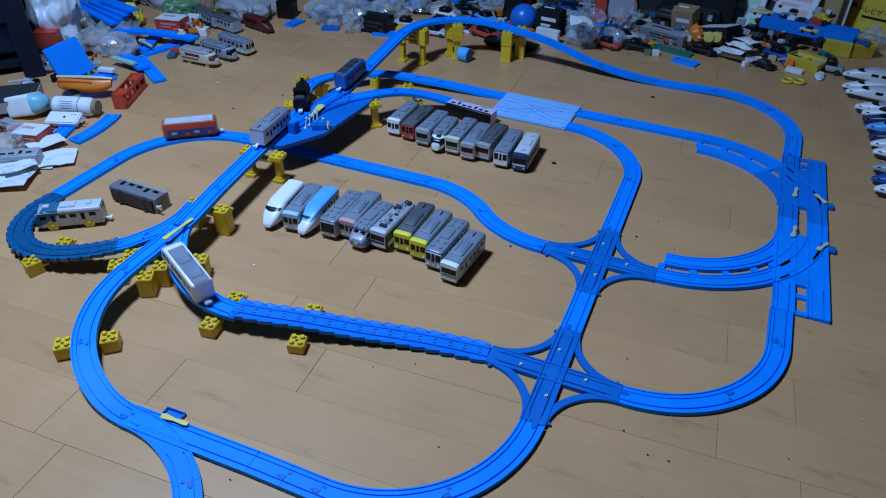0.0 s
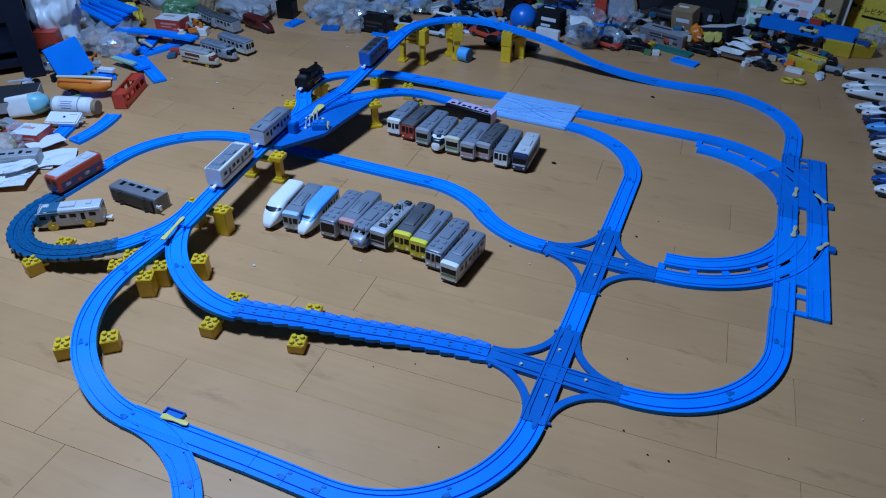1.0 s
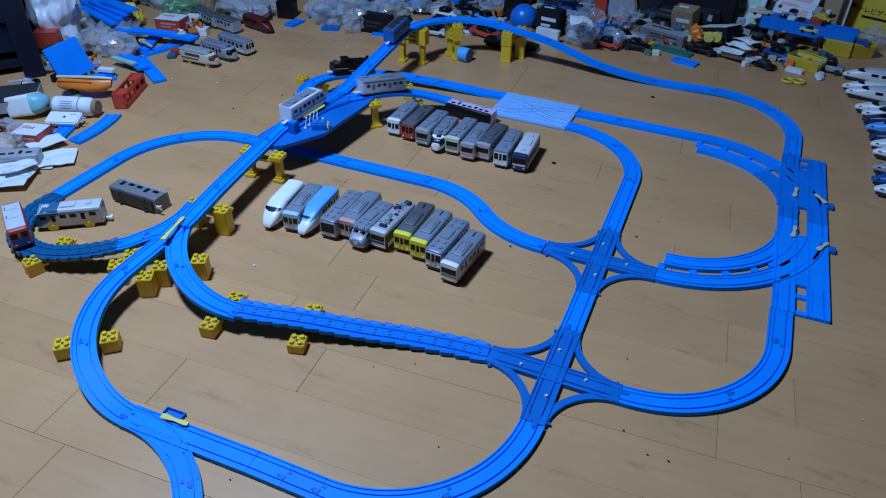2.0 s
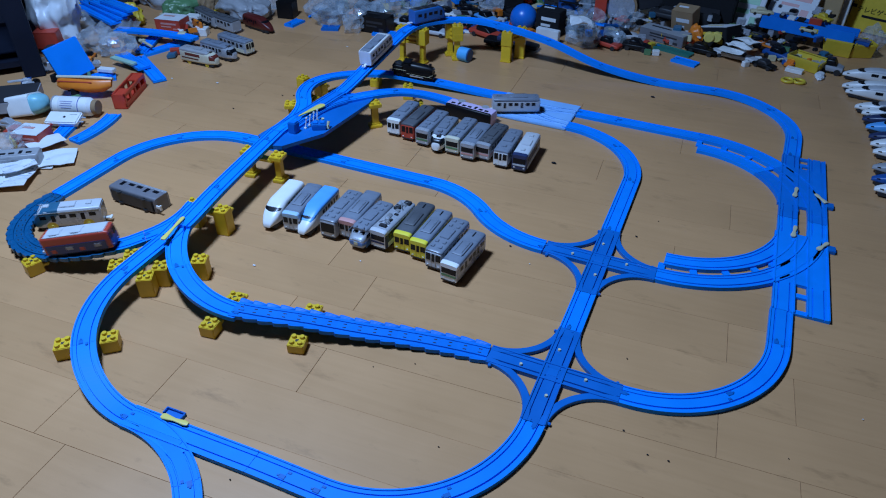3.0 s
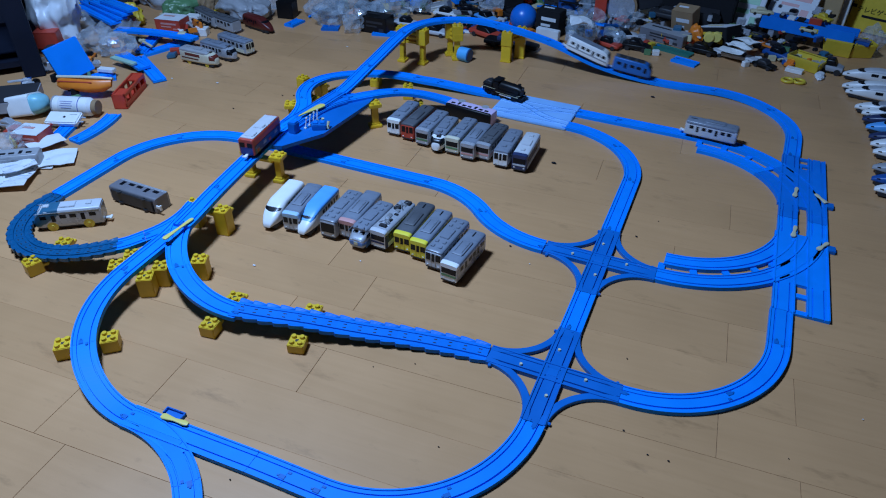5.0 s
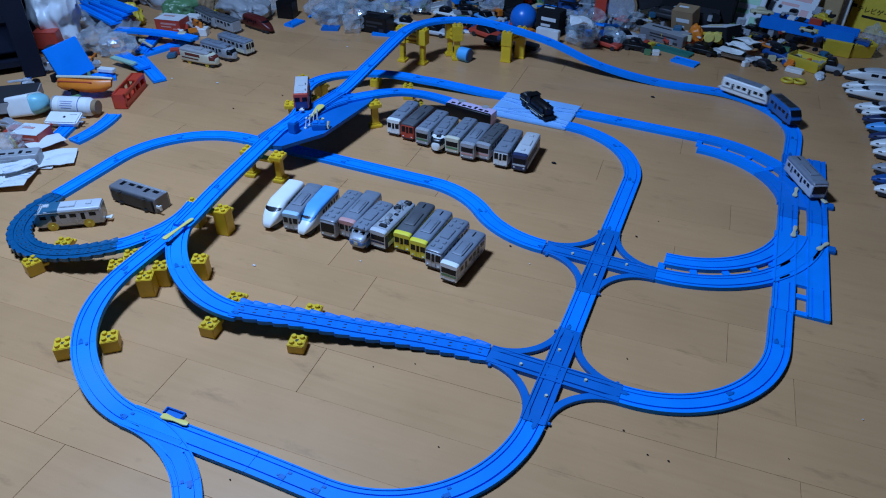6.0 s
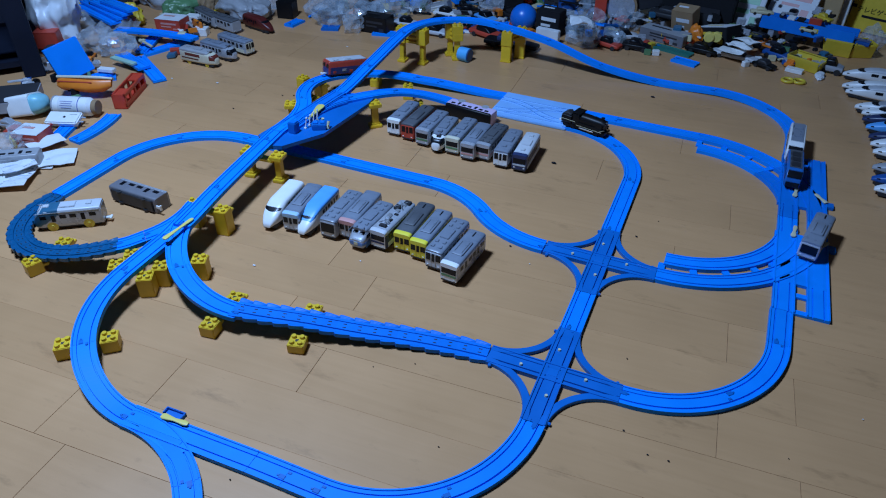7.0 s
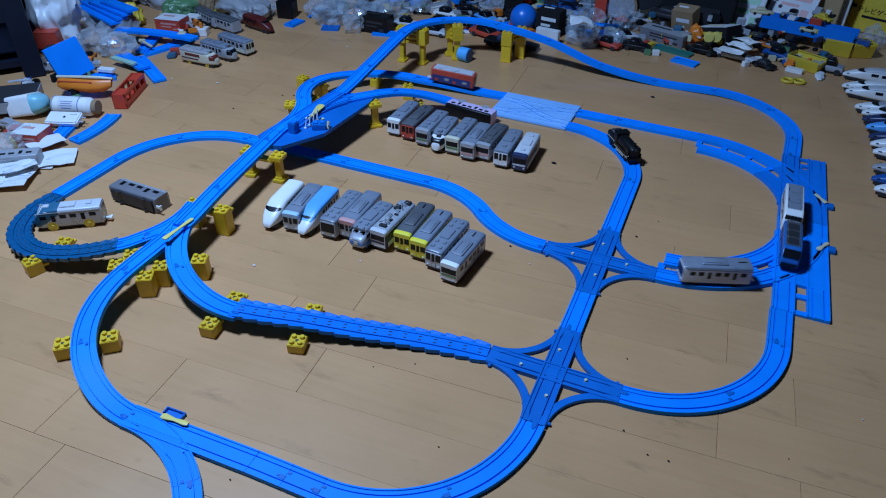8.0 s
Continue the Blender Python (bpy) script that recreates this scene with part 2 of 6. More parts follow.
def joint_mesh():
    """The hook and the two slots that show where rail pieces meet."""
    bm = bmesh.new()
    box(bm, 0.010, 0.007, 0.0012, 0.004, 0.004, 0.0066, 0.0004)
    box(bm, 0.004, 0.003, 0.0016, 0.010, 0.004, 0.0066, 0.0004)
    box(bm, 0.006, 0.004, 0.0012, -0.003, -0.005, 0.0066, 0.0004)
    me = bpy.data.meshes.new("joint_hook")
    bm.to_mesh(me)
    bm.free()
    me.materials.append(M_BLUE2)
    return me


JOINT = joint_mesh()


def lay(path, first=0, last=None, material=M_BLUE, label="", dz=0.0):
    """The path's pieces as rails, each a thing of its own with its joint."""
    last = len(path.joints) - 1 if last is None else last
    for i in range(first, last):
        s0, s1 = path.joints[i], path.joints[i + 1]
        x, y, z, h = path.at(s0)
        x1, y1, z1, h1 = path.at(s1)
        curved = abs(h1 - h) > 0.05
        raised = max(z, z1) > 0.012
        ob = obj("curved_rail" if curved else "straight_rail", sweep(path, s0 + 0.0002, s1 - 0.0002, origin=(x, y, z), dz=dz), material)
        ob.location = (x, y, z)
        what = ("curved" if curved else "straight") + " bright blue plastic toy rail piece "
        tagged(ob, label or what + ("raised on yellow piers" if raised else "lying on the wooden floor"), "toy rail", "blue toy rails")
        j = new("joint_hook", JOINT)
        j.parent = ob
        j.matrix_basis = pose(0, 0, dz + 0.0003, 0, 0, math.degrees(h))


R = 0.216
GROUND = [0.0]
# the two crossings share the column x = 0
P_DOWN = Path(0, -0.1085, -91, [("A", 0.2264, -44.5), ("A", 0.2264, -44.5), ("L", 0.054), ("L", 0.0555)], GROUND)
P_SWITCH = Path(-0.336, -0.3310, 181.2, [("L", 0.216)], GROUND)
P_EAST = Path(0.108, -0.001, 0, [("A", 0.2205, 44.5), ("A", 0.2205, 44.5), ("L", 0.096)], GROUND)
P_MID = Path(0, 0.108, 90, [("L", 0.108)], GROUND)
P_UP = Path(-0.0012, 0.432, 90.0, [("L", 0.216), ("A", R, 45), ("A", R, 45)], GROUND)
P_ROW = Path(-0.203, 0.951, -2, [("L", 0.108), ("L", 0.210)], GROUND)
P_SIDE = Path(0.3345, 0.932, 88, [("L", 0.095), ("A", R, 46), ("A", R, 46), ("L", 0.167), ("L", 0.167), ("L", 0.167), ("L", 0.167), ("A", R, 45), ("A", R, 45), ("L", 0.216), ("L", 0.16)],
              [0, 0, 0, 0.003, 0.002, 0.023, 0.072, 0.098, 0.110, 0.110, 0.087, 0.071])
P_BACK = Path(-0.1104, 0.3235, 179.75, [("A", R, -46), ("A", R, 46), ("L", 0.216), ("L", 0.216), ("L", 0.064), ("A", R, 45), ("A", R, 45), ("L", 0.170)], GROUND)
P_TEAL = Path(-1.132, 0.071, -89, [("L", 0.025), ("A", 0.160, 49), ("A", 0.1525, 49), ("A", 0.256, 41), ("L", 0.02)], [0, 0.001, 0.0095, 0.0215, 0.046, 0.051])
P_B = Path(-0.550, -0.337, 177.5, [("A", R, -45), ("A", R, -45), ("L", 0.103), ("A", 0.4, 8), ("L", 0.04)], [0.0, 0.026, 0.043, 0.050, 0.058, 0.060])
P_FLEX = Path(-0.1073, 0.0, 185, [("A", 0.9, 12), ("L", 0.152), ("A", 0.5, -11)], [0, 0.008, 0.026, 0.028])
P_C = Path(-0.5185, -0.106, 187, [("A", R, -45), ("A", R, -45)], [0.028, 0.042, 0.0575])
P_MAIN = Path(-0.7395, 0.024, 97.3, [("L", 0.13), ("L", 0.216), ("L", 0.05)], [0.0605, 0.066, 0.068, 0.068])
P_LEFT = Path(-0.7885, 0.416, 91, [("L", 0.054), ("A", R, 37), ("A", R, -33), ("A", R, -45), ("A", R, -45), ("L", 0.073), ("L", 0.196)], [0.068, 0.068, 0.0643, 0.0555, 0.0321, 0.0150, 0.0120, 0.0])
P_RIGHT = Path(-0.772, 0.4395, 88, [("L", 0.08), ("A", R, -35), ("L", 0.1274), ("A", R, -45), ("L", 0.08)], [0.068, 0.068, 0.0685, 0.060, 0.020, 0.0])
P_STRAIGHT = Path(-0.790, 0.412, 84, [("L", 0.06), ("L", 0.19)], [0.068, 0.068, 0.071])


def build_rails():
    for p in (P_DOWN, P_EAST, P_MID, P_UP, P_ROW, P_SIDE, P_BACK, P_B, P_C, P_MAIN):
        lay(p)
    lay(P_LEFT, 2)
    lay(P_RIGHT, 2)


build_rails()


# ---- rail parts with a shape of their own ----
def slim(w, z0, z1):
    return [(-w / 2, z0), (-w / 2, z1 - 0.0006), (-w / 2 + 0.0006, z1), (w / 2 - 0.0006, z1), (w / 2, z1 - 0.0006), (w / 2, z0)]


def crossing(x, y):
    """A four-way crossing rail with curved side arms."""
    base = new("crossing_rail")
    base.location = (x, y, 0)
    tagged(base, "older blue four-way toy crossing rail with curved arms and open gaps", "toy rail", "blue crossing rails")
    for k in range(2):
        p = Path(-0.1076 if k == 0 else 0, 0 if k == 0 else -0.1076, 90 * k, [("L", 0.2152)], GROUND)
        part("straight_track", sweep(p, 0, p.length, dz=0.0003 * k), M_BLUE2, base)
    for k in range(4):
        a = Path(-0.108, -0.108 + 0.094, 0, [("A", 0.094, -90)], GROUND)
        part("curved_arm", sweep(a, 0, a.length, slim(0.012, 0, 0.0078), dz=-0.0004), M_BLUE2, base, m=pose(0, 0, 0, 0, 0, 90 * k))
        part("end_tab", boxed(0.005, 0.008, 0.006, -0.099, -0.0215, 0.0, 0.001), M_BLUE2, base, m=pose(0, 0, 0, 0, 0, 90 * k))
        bm = bmesh.new()
        cyl(bm, 0.0028, 0.0024, 0.0034, 0.052, 0.004, 0.0068, 12)
        part("stud", bm, M_CREAM, base, "small pale stud", m=pose(0, 0, 0, 0, 0, 90 * k))
    sq = Path(-0.0078, 0, 0, [("L", 0.0156)], GROUND)
    part("centre_plate", sweep(sq, 0, sq.length, slim(0.0156, 0.004, 0.0078)), M_BLUE2, base)


def flex_rail(path, s0, s1, count, material, label):
    """Overlapping short links with a scalloped edge."""
    base = new("flexible_rail")
    x0, y0, z0, h0 = path.at(s0)
    base.location = (x0, y0, z0)
    tagged(base, label, "toy rail", "flexible toy rails")
    d = (s1 - s0) / count
    for i in range(count):
        a = s0 + i * d
        bm = bmesh.new()
        rings = []
        for t, wide, up in ((0, 0.0006, 0.0), (0.2, 0.0016, 0.0001), (0.45, 0.0030, 0.0002), (0.75, 0.0042, 0.0003), (0.96, 0.0044, 0.0004), (1.04, 0.0030, 0.0004)):
            x, y, z, h = path.at(a + t * d)
            c, s = math.cos(h), math.sin(h)
            ring = []
            for u, v in PROFILE:
                q = u + math.copysign(wide, u) if abs(u) > 0.0164 else u
                ring.append(bm.verts.new((x - q * s - x0, y + q * c - y0, z + (v + up if v > 0 else 0.0012) - z0)))
            rings.append(ring)
        k = len(PROFILE)
        for p, q in zip(rings, rings[1:]):
            for j in range(k):
                bm.faces.new((p[j], q[j], q[(j + 1) % k], p[(j + 1) % k]))
        bm.faces.new(rings[0]), bm.faces.new(list(reversed(rings[-1])))
        bmesh.ops.recalc_face_normals(bm, faces=bm.faces)
        link = part("link", bm, material, base)
        x, y, z, h = path.at(a + 0.55 * d)
        # thin dark bars painting the shade inside the link's open slots
        bm = bmesh.new()
        for v in (-0.0040, 0.0040):
            box(bm, 0.0058, 0.0017, 0.0007, 0, v, 0.0072, 0.0002)
        part("slot_shade", bm, M_CHASSIS, link, m=Matrix.Translation((x - x0, y - y0, z - z0)) @ Matrix.Rotation(h, 4, "Z"))
    return base


def lever(x, y, z, heading, parent=None, length=0.036, name="lever", color=None):
    bm = loft([(-length / 2, 0.0035, 0, 0.003, 4), (-length / 2 + 0.004, 0.0055, 0, 0.0035, 4), (0, 0.0028, 0, 0.003, 4), (length / 2 - 0.006, 0.0045, 0, 0.0035, 4), (length / 2, 0.003, 0, 0.003, 4)], 12)
    ob = part(name, bm, color or M_LEVER, parent, "pale yellow switch lever", smooth=True)
    ob.matrix_basis = pose(x, y, z, 0, 0, heading)
    return ob


def point_rail():
    """The ground switch with its branch towards the viewer."""
    base = new("switch_rail")
    base.location = (0, 0, 0)
    tagged(base, "blue toy switch rail with a yellow lever on the floor", "toy rail", "switch rails")
    part("through_track", sweep(P_SWITCH, 0.0004, P_SWITCH.length - 0.0004), M_BLUE, base)
    br = Path(-0.552, -0.338, 2.5, [("A", R, -45), ("A", R, -45)], GROUND)
    part("branch_track", sweep(br, 0, br.length / 2 - 0.0004, dz=-0.0004), M_BLUE, base)
    fl = Path(-0.548, -0.3405, 1.2, [("A", 0.30, -22)], GROUND)
    part("fill_web", sweep(fl, 0, fl.length, slim(0.028, 0.001, 0.0064)), M_BLUE, base)
    part("frog_plate", boxed(0.076, 0.010, 0.0064, 0, 0, 0.001, 0.0004), M_BLUE, base, m=pose(-0.484, -0.3488, 0, 0, 0, 1.5))
    bm = bmesh.new()
    box(bm, 0.034, 0.0022, 0.006, 0, 0.0056, 0, 0.0006)
    for u in (-0.0158, 0.0158):
        box(bm, 0.0024, 0.0112, 0.006, u, 0, 0, 0.0006)
    box(bm, 0.030, 0.010, 0.0012, 0, 0, 0.0004)
    part("lever_bracket", bm, M_BLUE2, base, m=pose(-0.494, -0.305, 0, 0, 0, 2))
    lever(-0.480, -0.318, 0.0088, 3, base, 0.046)
    nxt = obj("curved_rail", sweep(br, br.length / 2 + 0.0004, br.length), M_BLUE)
    tagged(nxt, "curved bright blue plastic toy rail piece lying on the wooden floor", "toy rail", "blue toy rails")
    x, y, z, h = br.at(br.length / 2)
    j = new("joint_hook", JOINT)
    j.parent = nxt
    j.matrix_basis = pose(x, y, 0.0003, 0, 0, math.degrees(h))


XI, XO = 0.3325, 0.3905
P_OUT_N = Path(0.114, 0.940, 0, [("A", 0.276, -45), ("A", 0.276, -45)], GROUND)
P_IN_N = Path(0.118, 0.879, 0, [("A", R, -45), ("A", R, -45)], GROUND)
P_OUT_S = Path(0.108, 0.3245, 0, [("A", 0.282, 45), ("A", 0.282, 45)], GROUND)
P_IN_S = Path(0.116, 0.3800, 0, [("A", 0.218, 45), ("A", 0.218, 45)], GROUND)


def double_curve(outer, inner, flip, half):
    base = new("double_curve_rail")
    tagged(base, "blue double-track curved toy rail with slotted web", "toy rail", "double toy rails")
    a, b = outer.length * half / 2, outer.length * (half + 1) / 2
    c, d = inner.length * half / 2, inner.length * (half + 1) / 2
    part("outer_track", sweep(outer, a + 0.0004, b - 0.0004), M_BLUE, base)
    part("inner_track", sweep(inner, c + 0.0004, d - 0.0004), M_BLUE, base)
    mid = Path(outer.a[0][1], outer.a[0][2] + (0.0275 if flip else -0.0305), 0, [("A", 0.247, 45 if flip else -45), ("A", 0.247, 45 if flip else -45)], GROUND)
    for k in range(4):
        s = mid.length * (half + (0.03, 0.34, 0.66, 0.97)[k]) / 2
        x, y, z, h = mid.at(s)
        part("web_bar", boxed(0.013, 0.030, 0.004, 0, 0, 0.001), M_BLUE, base, m=Matrix.Translation((x, y, z)) @ Matrix.Rotation(h, 4, "Z"))
    return base


def station():
    """Two parallel tracks joined by webs, crossed by the outer curve at both ends."""
    double_curve(P_OUT_N, P_IN_N, False, 0)
    double_curve(P_OUT_S, P_IN_S, True, 0)
    for nm, y0, y1, outer, inner in (("crossover_rail", 0.635, 0.930, P_OUT_N, P_IN_N), ("crossover_rail", 0.312, 0.6345, P_OUT_S, P_IN_S)):
        base = new(nm)
        tagged(base, "wide blue double-track crossover rail with cream levers", "toy rail", "double toy rails")
        for x, s in ((XI, 0.0), (XO, 0.0)):
            p = Path(x, y0 + 0.0004, 90, [("L", y1 - y0 - 0.0008)], GROUND)
            part("straight_track", sweep(p, 0, p.length), M_BLUE3 if y0 > 0.5 else M_BLUE, base)
        part("crossing_track", sweep(outer, outer.length / 2, outer.length - 0.002, dz=0.0004), M_BLUE3 if y0 > 0.5 else M_BLUE, base)
        part("joining_track", sweep(inner, inner.length / 2, inner.length - 0.002, dz=-0.0004), M_BLUE3 if y0 > 0.5 else M_BLUE, base)
        n = (y0 > 0.5)
        for y, w in (((0.925, 0.010), (0.893, 0.012)) if n else ((0.318, 0.012), (0.368, 0.012))):
            part("web_bar", boxed(0.024, w, 0.0045, 0.362, y, 0.0008), M_BLUE3 if n else M_BLUE, base)
        part("deck_plate", boxed(0.098, 0.18 if n else 0.175, 0.0062, 0.359, 0.78 if n else 0.4875, 0.0006), M_BLUE3 if n else M_BLUE, base)
        part("cross_web", boxed(0.056, 0.050, 0.0034, 0.331, 0.865 if n else 0.469, 0.0006), M_BLUE3 if n else M_BLUE, base)
        lever(0.3455, 0.745 if n else 0.578, 0.0092, 84, base, 0.042, color=M_CREAM)
        ml = lever(0.397 if n else 0.399, 0.738 if n else 0.545, 0.0092, 125 if n else 60, base, 0.038, color=M_CREAM)
        part("lever_box", boxed(0.016, 0.020, 0.008, 0.416, 0.722 if n else 0.548, 0, 0.001), M_BLUE2, base)


def pale_plate():
    """The pale blue double-cross plate with ribbed guides."""
    base = new("cross_plate_rail")
    base.location = (-0.313, 0.919, 0)
    base.rotation_euler = (0, 0, radians(-1.5))
    tagged(base, "pale blue toy cross-over plate with ribs and painted groove shade", "toy rail", "switch rails")
    part("plate", boxed(0.214, 0.150, 0.0068, 0, 0, 0.0005, 0.0012), M_PALE, base)
    for y0 in (-0.046, 0.026):
        for off in (-0.0105, 0.0105):
            p = Path(-0.105, y0 + off, 0, [("L", 0.21)], GROUND)
            part("guide_rib", sweep(p, 0, p.length, slim(0.0026, 0.006, 0.0079)), M_PALE, base)
            # proud dark blue strip, painting the shadow of a groove that isn't cut
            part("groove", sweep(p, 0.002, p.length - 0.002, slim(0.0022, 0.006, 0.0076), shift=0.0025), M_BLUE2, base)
    for sg in (1, -1):
        for off in (-0.0105, 0.0105):
            p = Path(-0.105, -0.010 - sg * 0.036 + off, 0, [("A", 0.17, sg * 38), ("A", 0.17, -sg * 38)], GROUND)
            part("guide_rib", sweep(p, 0, p.length, slim(0.0030, 0.006, 0.0086)), M_PALE, base)
            # the same painted groove shadow along the crossing curves
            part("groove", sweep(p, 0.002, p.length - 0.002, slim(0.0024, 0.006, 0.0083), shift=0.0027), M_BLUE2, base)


def sorting_plate():
    """The raised three-way turnout plate with its levers and boxes."""
    base = new("turnout_plate")
    tagged(base, "raised blue three-way turnout plate with yellow pointer and white levers", "toy rail", "switch rails")
    bm = bmesh.new()
    outline = [(-0.822, 0.385), (-0.772, 0.352), (-0.742, 0.362), (-0.688, 0.455), (-0.672, 0.640), (-0.676, 0.700), (-0.742, 0.680), (-0.785, 0.655), (-0.812, 0.50)]
    lo = [bm.verts.new((x, y, 0.062)) for x, y in outline]
    hi = [bm.verts.new((x, y, 0.0708)) for x, y in outline]
    bm.faces.new(list(reversed(lo))), bm.faces.new(hi)
    for i in range(len(lo)):
        j = (i + 1) % len(lo)
        bm.faces.new((lo[i], lo[j], hi[j], hi[i]))
    # darker blue than the plastic itself: gaps and shadow painted into the deck
    part("deck", bm, M_BLUE2, base)
    part("left_track", sweep(P_LEFT, 0, P_LEFT.joints[2] - 0.0004, dz=0.0008), M_BLUE, base)
    part("middle_track", sweep(P_STRAIGHT, 0, P_STRAIGHT.length, dz=0.0003), M_BLUE3, base)
    part("right_track", sweep(P_RIGHT, 0, P_RIGHT.joints[2] - 0.0004, dz=-0.0002), M_BLUE3, base)
    for path, side in ((P_RIGHT, -0.0215), (P_RIGHT, 0.0215), (P_STRAIGHT, -0.0215)):
        part("guide_rib", sweep(path, 0.05, path.joints[2] * 0.92, slim(0.0022, 0.003, 0.0078), shift=side), M_BLUE3, base)
    part("motor_box", boxed(0.020, 0.020, 0.026, -0.7545, 0.432, 0.0705, 0.0015), M_BLUE2, base)
    part("motor_cap", boxed(0.016, 0.016, 0.002, -0.7545, 0.432, 0.0963, 0.0006), M_BLUE3, base)
    ctl = part("control_box", boxed(0.034, 0.028, 0.014, 0, 0, 0, 0.002), M_BLUE2, base, m=pose(-0.712, 0.475, 0.0705, 0, 0, 28))
    for k in range(2):
        part("button", boxed(0.010, 0.014, 0.003, -0.008 + 0.016 * k, 0, 0.0138, 0.0008), M_BLUE3, ctl)
    for k in range(4):
        bm = bmesh.new()
        cyl(bm, 0.0016, 0.0013, 0.026, 0, 0, 0, 8)
        box(bm, 0.0042, 0.0042, 0.005, 0, 0, 0.0235, 0.0008)
        box(bm, 0.006, 0.006, 0.004, 0, 0, 0, 0.0008)
        part("lever_arm", bm, M_WHITE, base, "white lever", m=pose(-0.7405 + 0.001 * k, 0.458 + 0.0158 * k, 0.0705, -12, 6, 12 * k))
    for x, y, tilt in ((-0.716, 0.492, 10), (-0.692, 0.478, -24)):
        bm = bmesh.new()
        cyl(bm, 0.0042, 0.0030, 0.012, 0, 0, 0, 10)
        cyl(bm, 0.0034, 0.0034, 0.006, 0, 0, 0.012, 10)
        box(bm, 0.003, 0.016, 0.003, 0, 0, 0.008, 0.0006)
        part("signal_head", bm, M_CREAM, base, "cream signal head", m=pose(x, y, 0.0712, tilt, 12, 30))
    return base


crossing(0, 0)
crossing(0, 0.324)
flex_rail(P_FLEX, 0.002, P_FLEX.length, 17, M_BLUE3, "blue flexible toy rail of overlapping links climbing over yellow blocks")
flex_rail(P_TEAL, 0.0, P_TEAL.joints[4] - 0.05, 21, M_TEAL, "dark teal flexible toy rail bent in a tight curve")
part_join = Path(*[P_TEAL.at(P_TEAL.joints[4] - 0.05)[i] for i in (0, 1)], math.degrees(P_TEAL.at(P_TEAL.joints[4] - 0.05)[3]), [("A", 0.27, 11), ("A", 0.13, 46), ("L", 0.02)], [P_TEAL.at(P_TEAL.joints[4] - 0.05)[2], 0.0465, 0.0575, 0.0600])
lay(part_join, 0, 3, label="blue curved arm of a raised three-way toy switch", dz=-0.0005)
point_rail()
station()
pale_plate()
sorting_plate()
POINTER = part("pointer_lever", loft([(-0.041, 0.0012, 0, 0.003, 4), (-0.020, 0.0035, 0, 0.0034, 5), (0.025, 0.0095, 0, 0.0036, 6), (0.037, 0.0090, 0, 0.0036, 5), (0.041, 0.0050, 0, 0.0032, 4)], 14), M_LEVER, None, smooth=True)
tagged(POINTER, "long yellow pointer lever on the blue turnout plate", "lever", "turning levers")
TONGUE = lever(-0.748, 0.035, 0.0690, 92, None, 0.076, "switch_lever")
tagged(TONGUE, "yellow switch lever on the raised blue rail fork", "lever", "turning levers")


# ---- yellow piers and blocks ----
def studs(bm, x, y, z, w):
    for i in (-1, 1):
        for j in (-1, 1):
            cyl(bm, 0.0043, 0.0040, 0.0048, x + i * w / 4, y + j * w / 4, z, 10)


def brick_block(name, h, w=0.029):
    bm = boxed(w, w, h, 0, 0, 0, 0.0012)
    studs(bm, 0, 0, h - 0.0003, w)
    return bm


def stud_block(x, y, h, heading, w=0.0275):
    """A stud block of one or two courses, standing beside a rail."""
    base = new("stud_block")
    base.matrix_basis = pose(x, y, 0, 0, 0, heading)
    tagged(base, "yellow plastic stud block standing beside blue rail", "toy block", "yellow stud blocks")
    part("block_body", brick_block("block", h, w), M_YEL, base)
    # thin dark plate in place of the shaded hole; the block isn't pierced
    part("hole_shade", boxed(0.0055, 0.0055, 0.0005, 0, 0, h - 0.0002), M_CHASSIS, base)
    part("rail_ledge", boxed(0.022, 0.012, 0.006, 0, 0.019, max(0.0005, h - 0.016), 0.0008), M_YEL, base)
    return base


def pier_post(x, y, h, heading):
    """One post of a bridge pier, with a wide foot and a studded head."""
    base = new("bridge_pier")
    base.matrix_basis = pose(x, y, 0, 0, 0, heading)
    tagged(base, "tall yellow plastic bridge pier with studded head under raised rail", "toy pier", "yellow toy piers")
    part("post", boxed(0.017, 0.014, h - 0.012, 0, 0, 0.002, 0.001), M_YEL, base)
    bm = boxed(0.032, 0.026, 0.008, 0, 0, 0, 0.0012)
    box(bm, 0.022, 0.018, 0.006, 0, 0, 0.007, 0.001)
    part("foot", bm, M_YEL, base)
    hh = 0.010 if h < 0.09 else 0.046
    bm = boxed(0.032, 0.030, hh, 0, 0, h - hh, 0.0012)
    studs(bm, 0, 0, h - 0.0003, 0.031)
    part("head", bm, M_YEL, base)
    if hh > 0.02:
        part("head_seam", boxed(0.0325, 0.0305, 0.003, 0, 0, h - 0.026, 0.0005), M_YEL, base)
    return base


def pier_column(x, y, h, heading):
    """A closed bridge pier: a straight shaft, a proud upper half and small feet."""
    base = new("bridge_pier")
    base.matrix_basis = pose(x, y, 0, 0, 0, heading)
    tagged(base, "closed yellow plastic bridge pier with studded head under raised rail", "toy pier", "yellow toy piers")
    part("shaft", boxed(0.030, 0.022, h * 0.56, 0, 0, 0, 0.0012), M_YEL, base)
    bm = boxed(0.033, 0.026, h * 0.45, 0, 0, h * 0.55, 0.0012)
    studs(bm, 0, 0, h - 0.0003, 0.030)
    part("head", bm, M_YEL, base)
    part("base_rim", boxed(0.033, 0.025, 0.006, 0, 0, 0, 0.001), M_YEL, base)
    return base


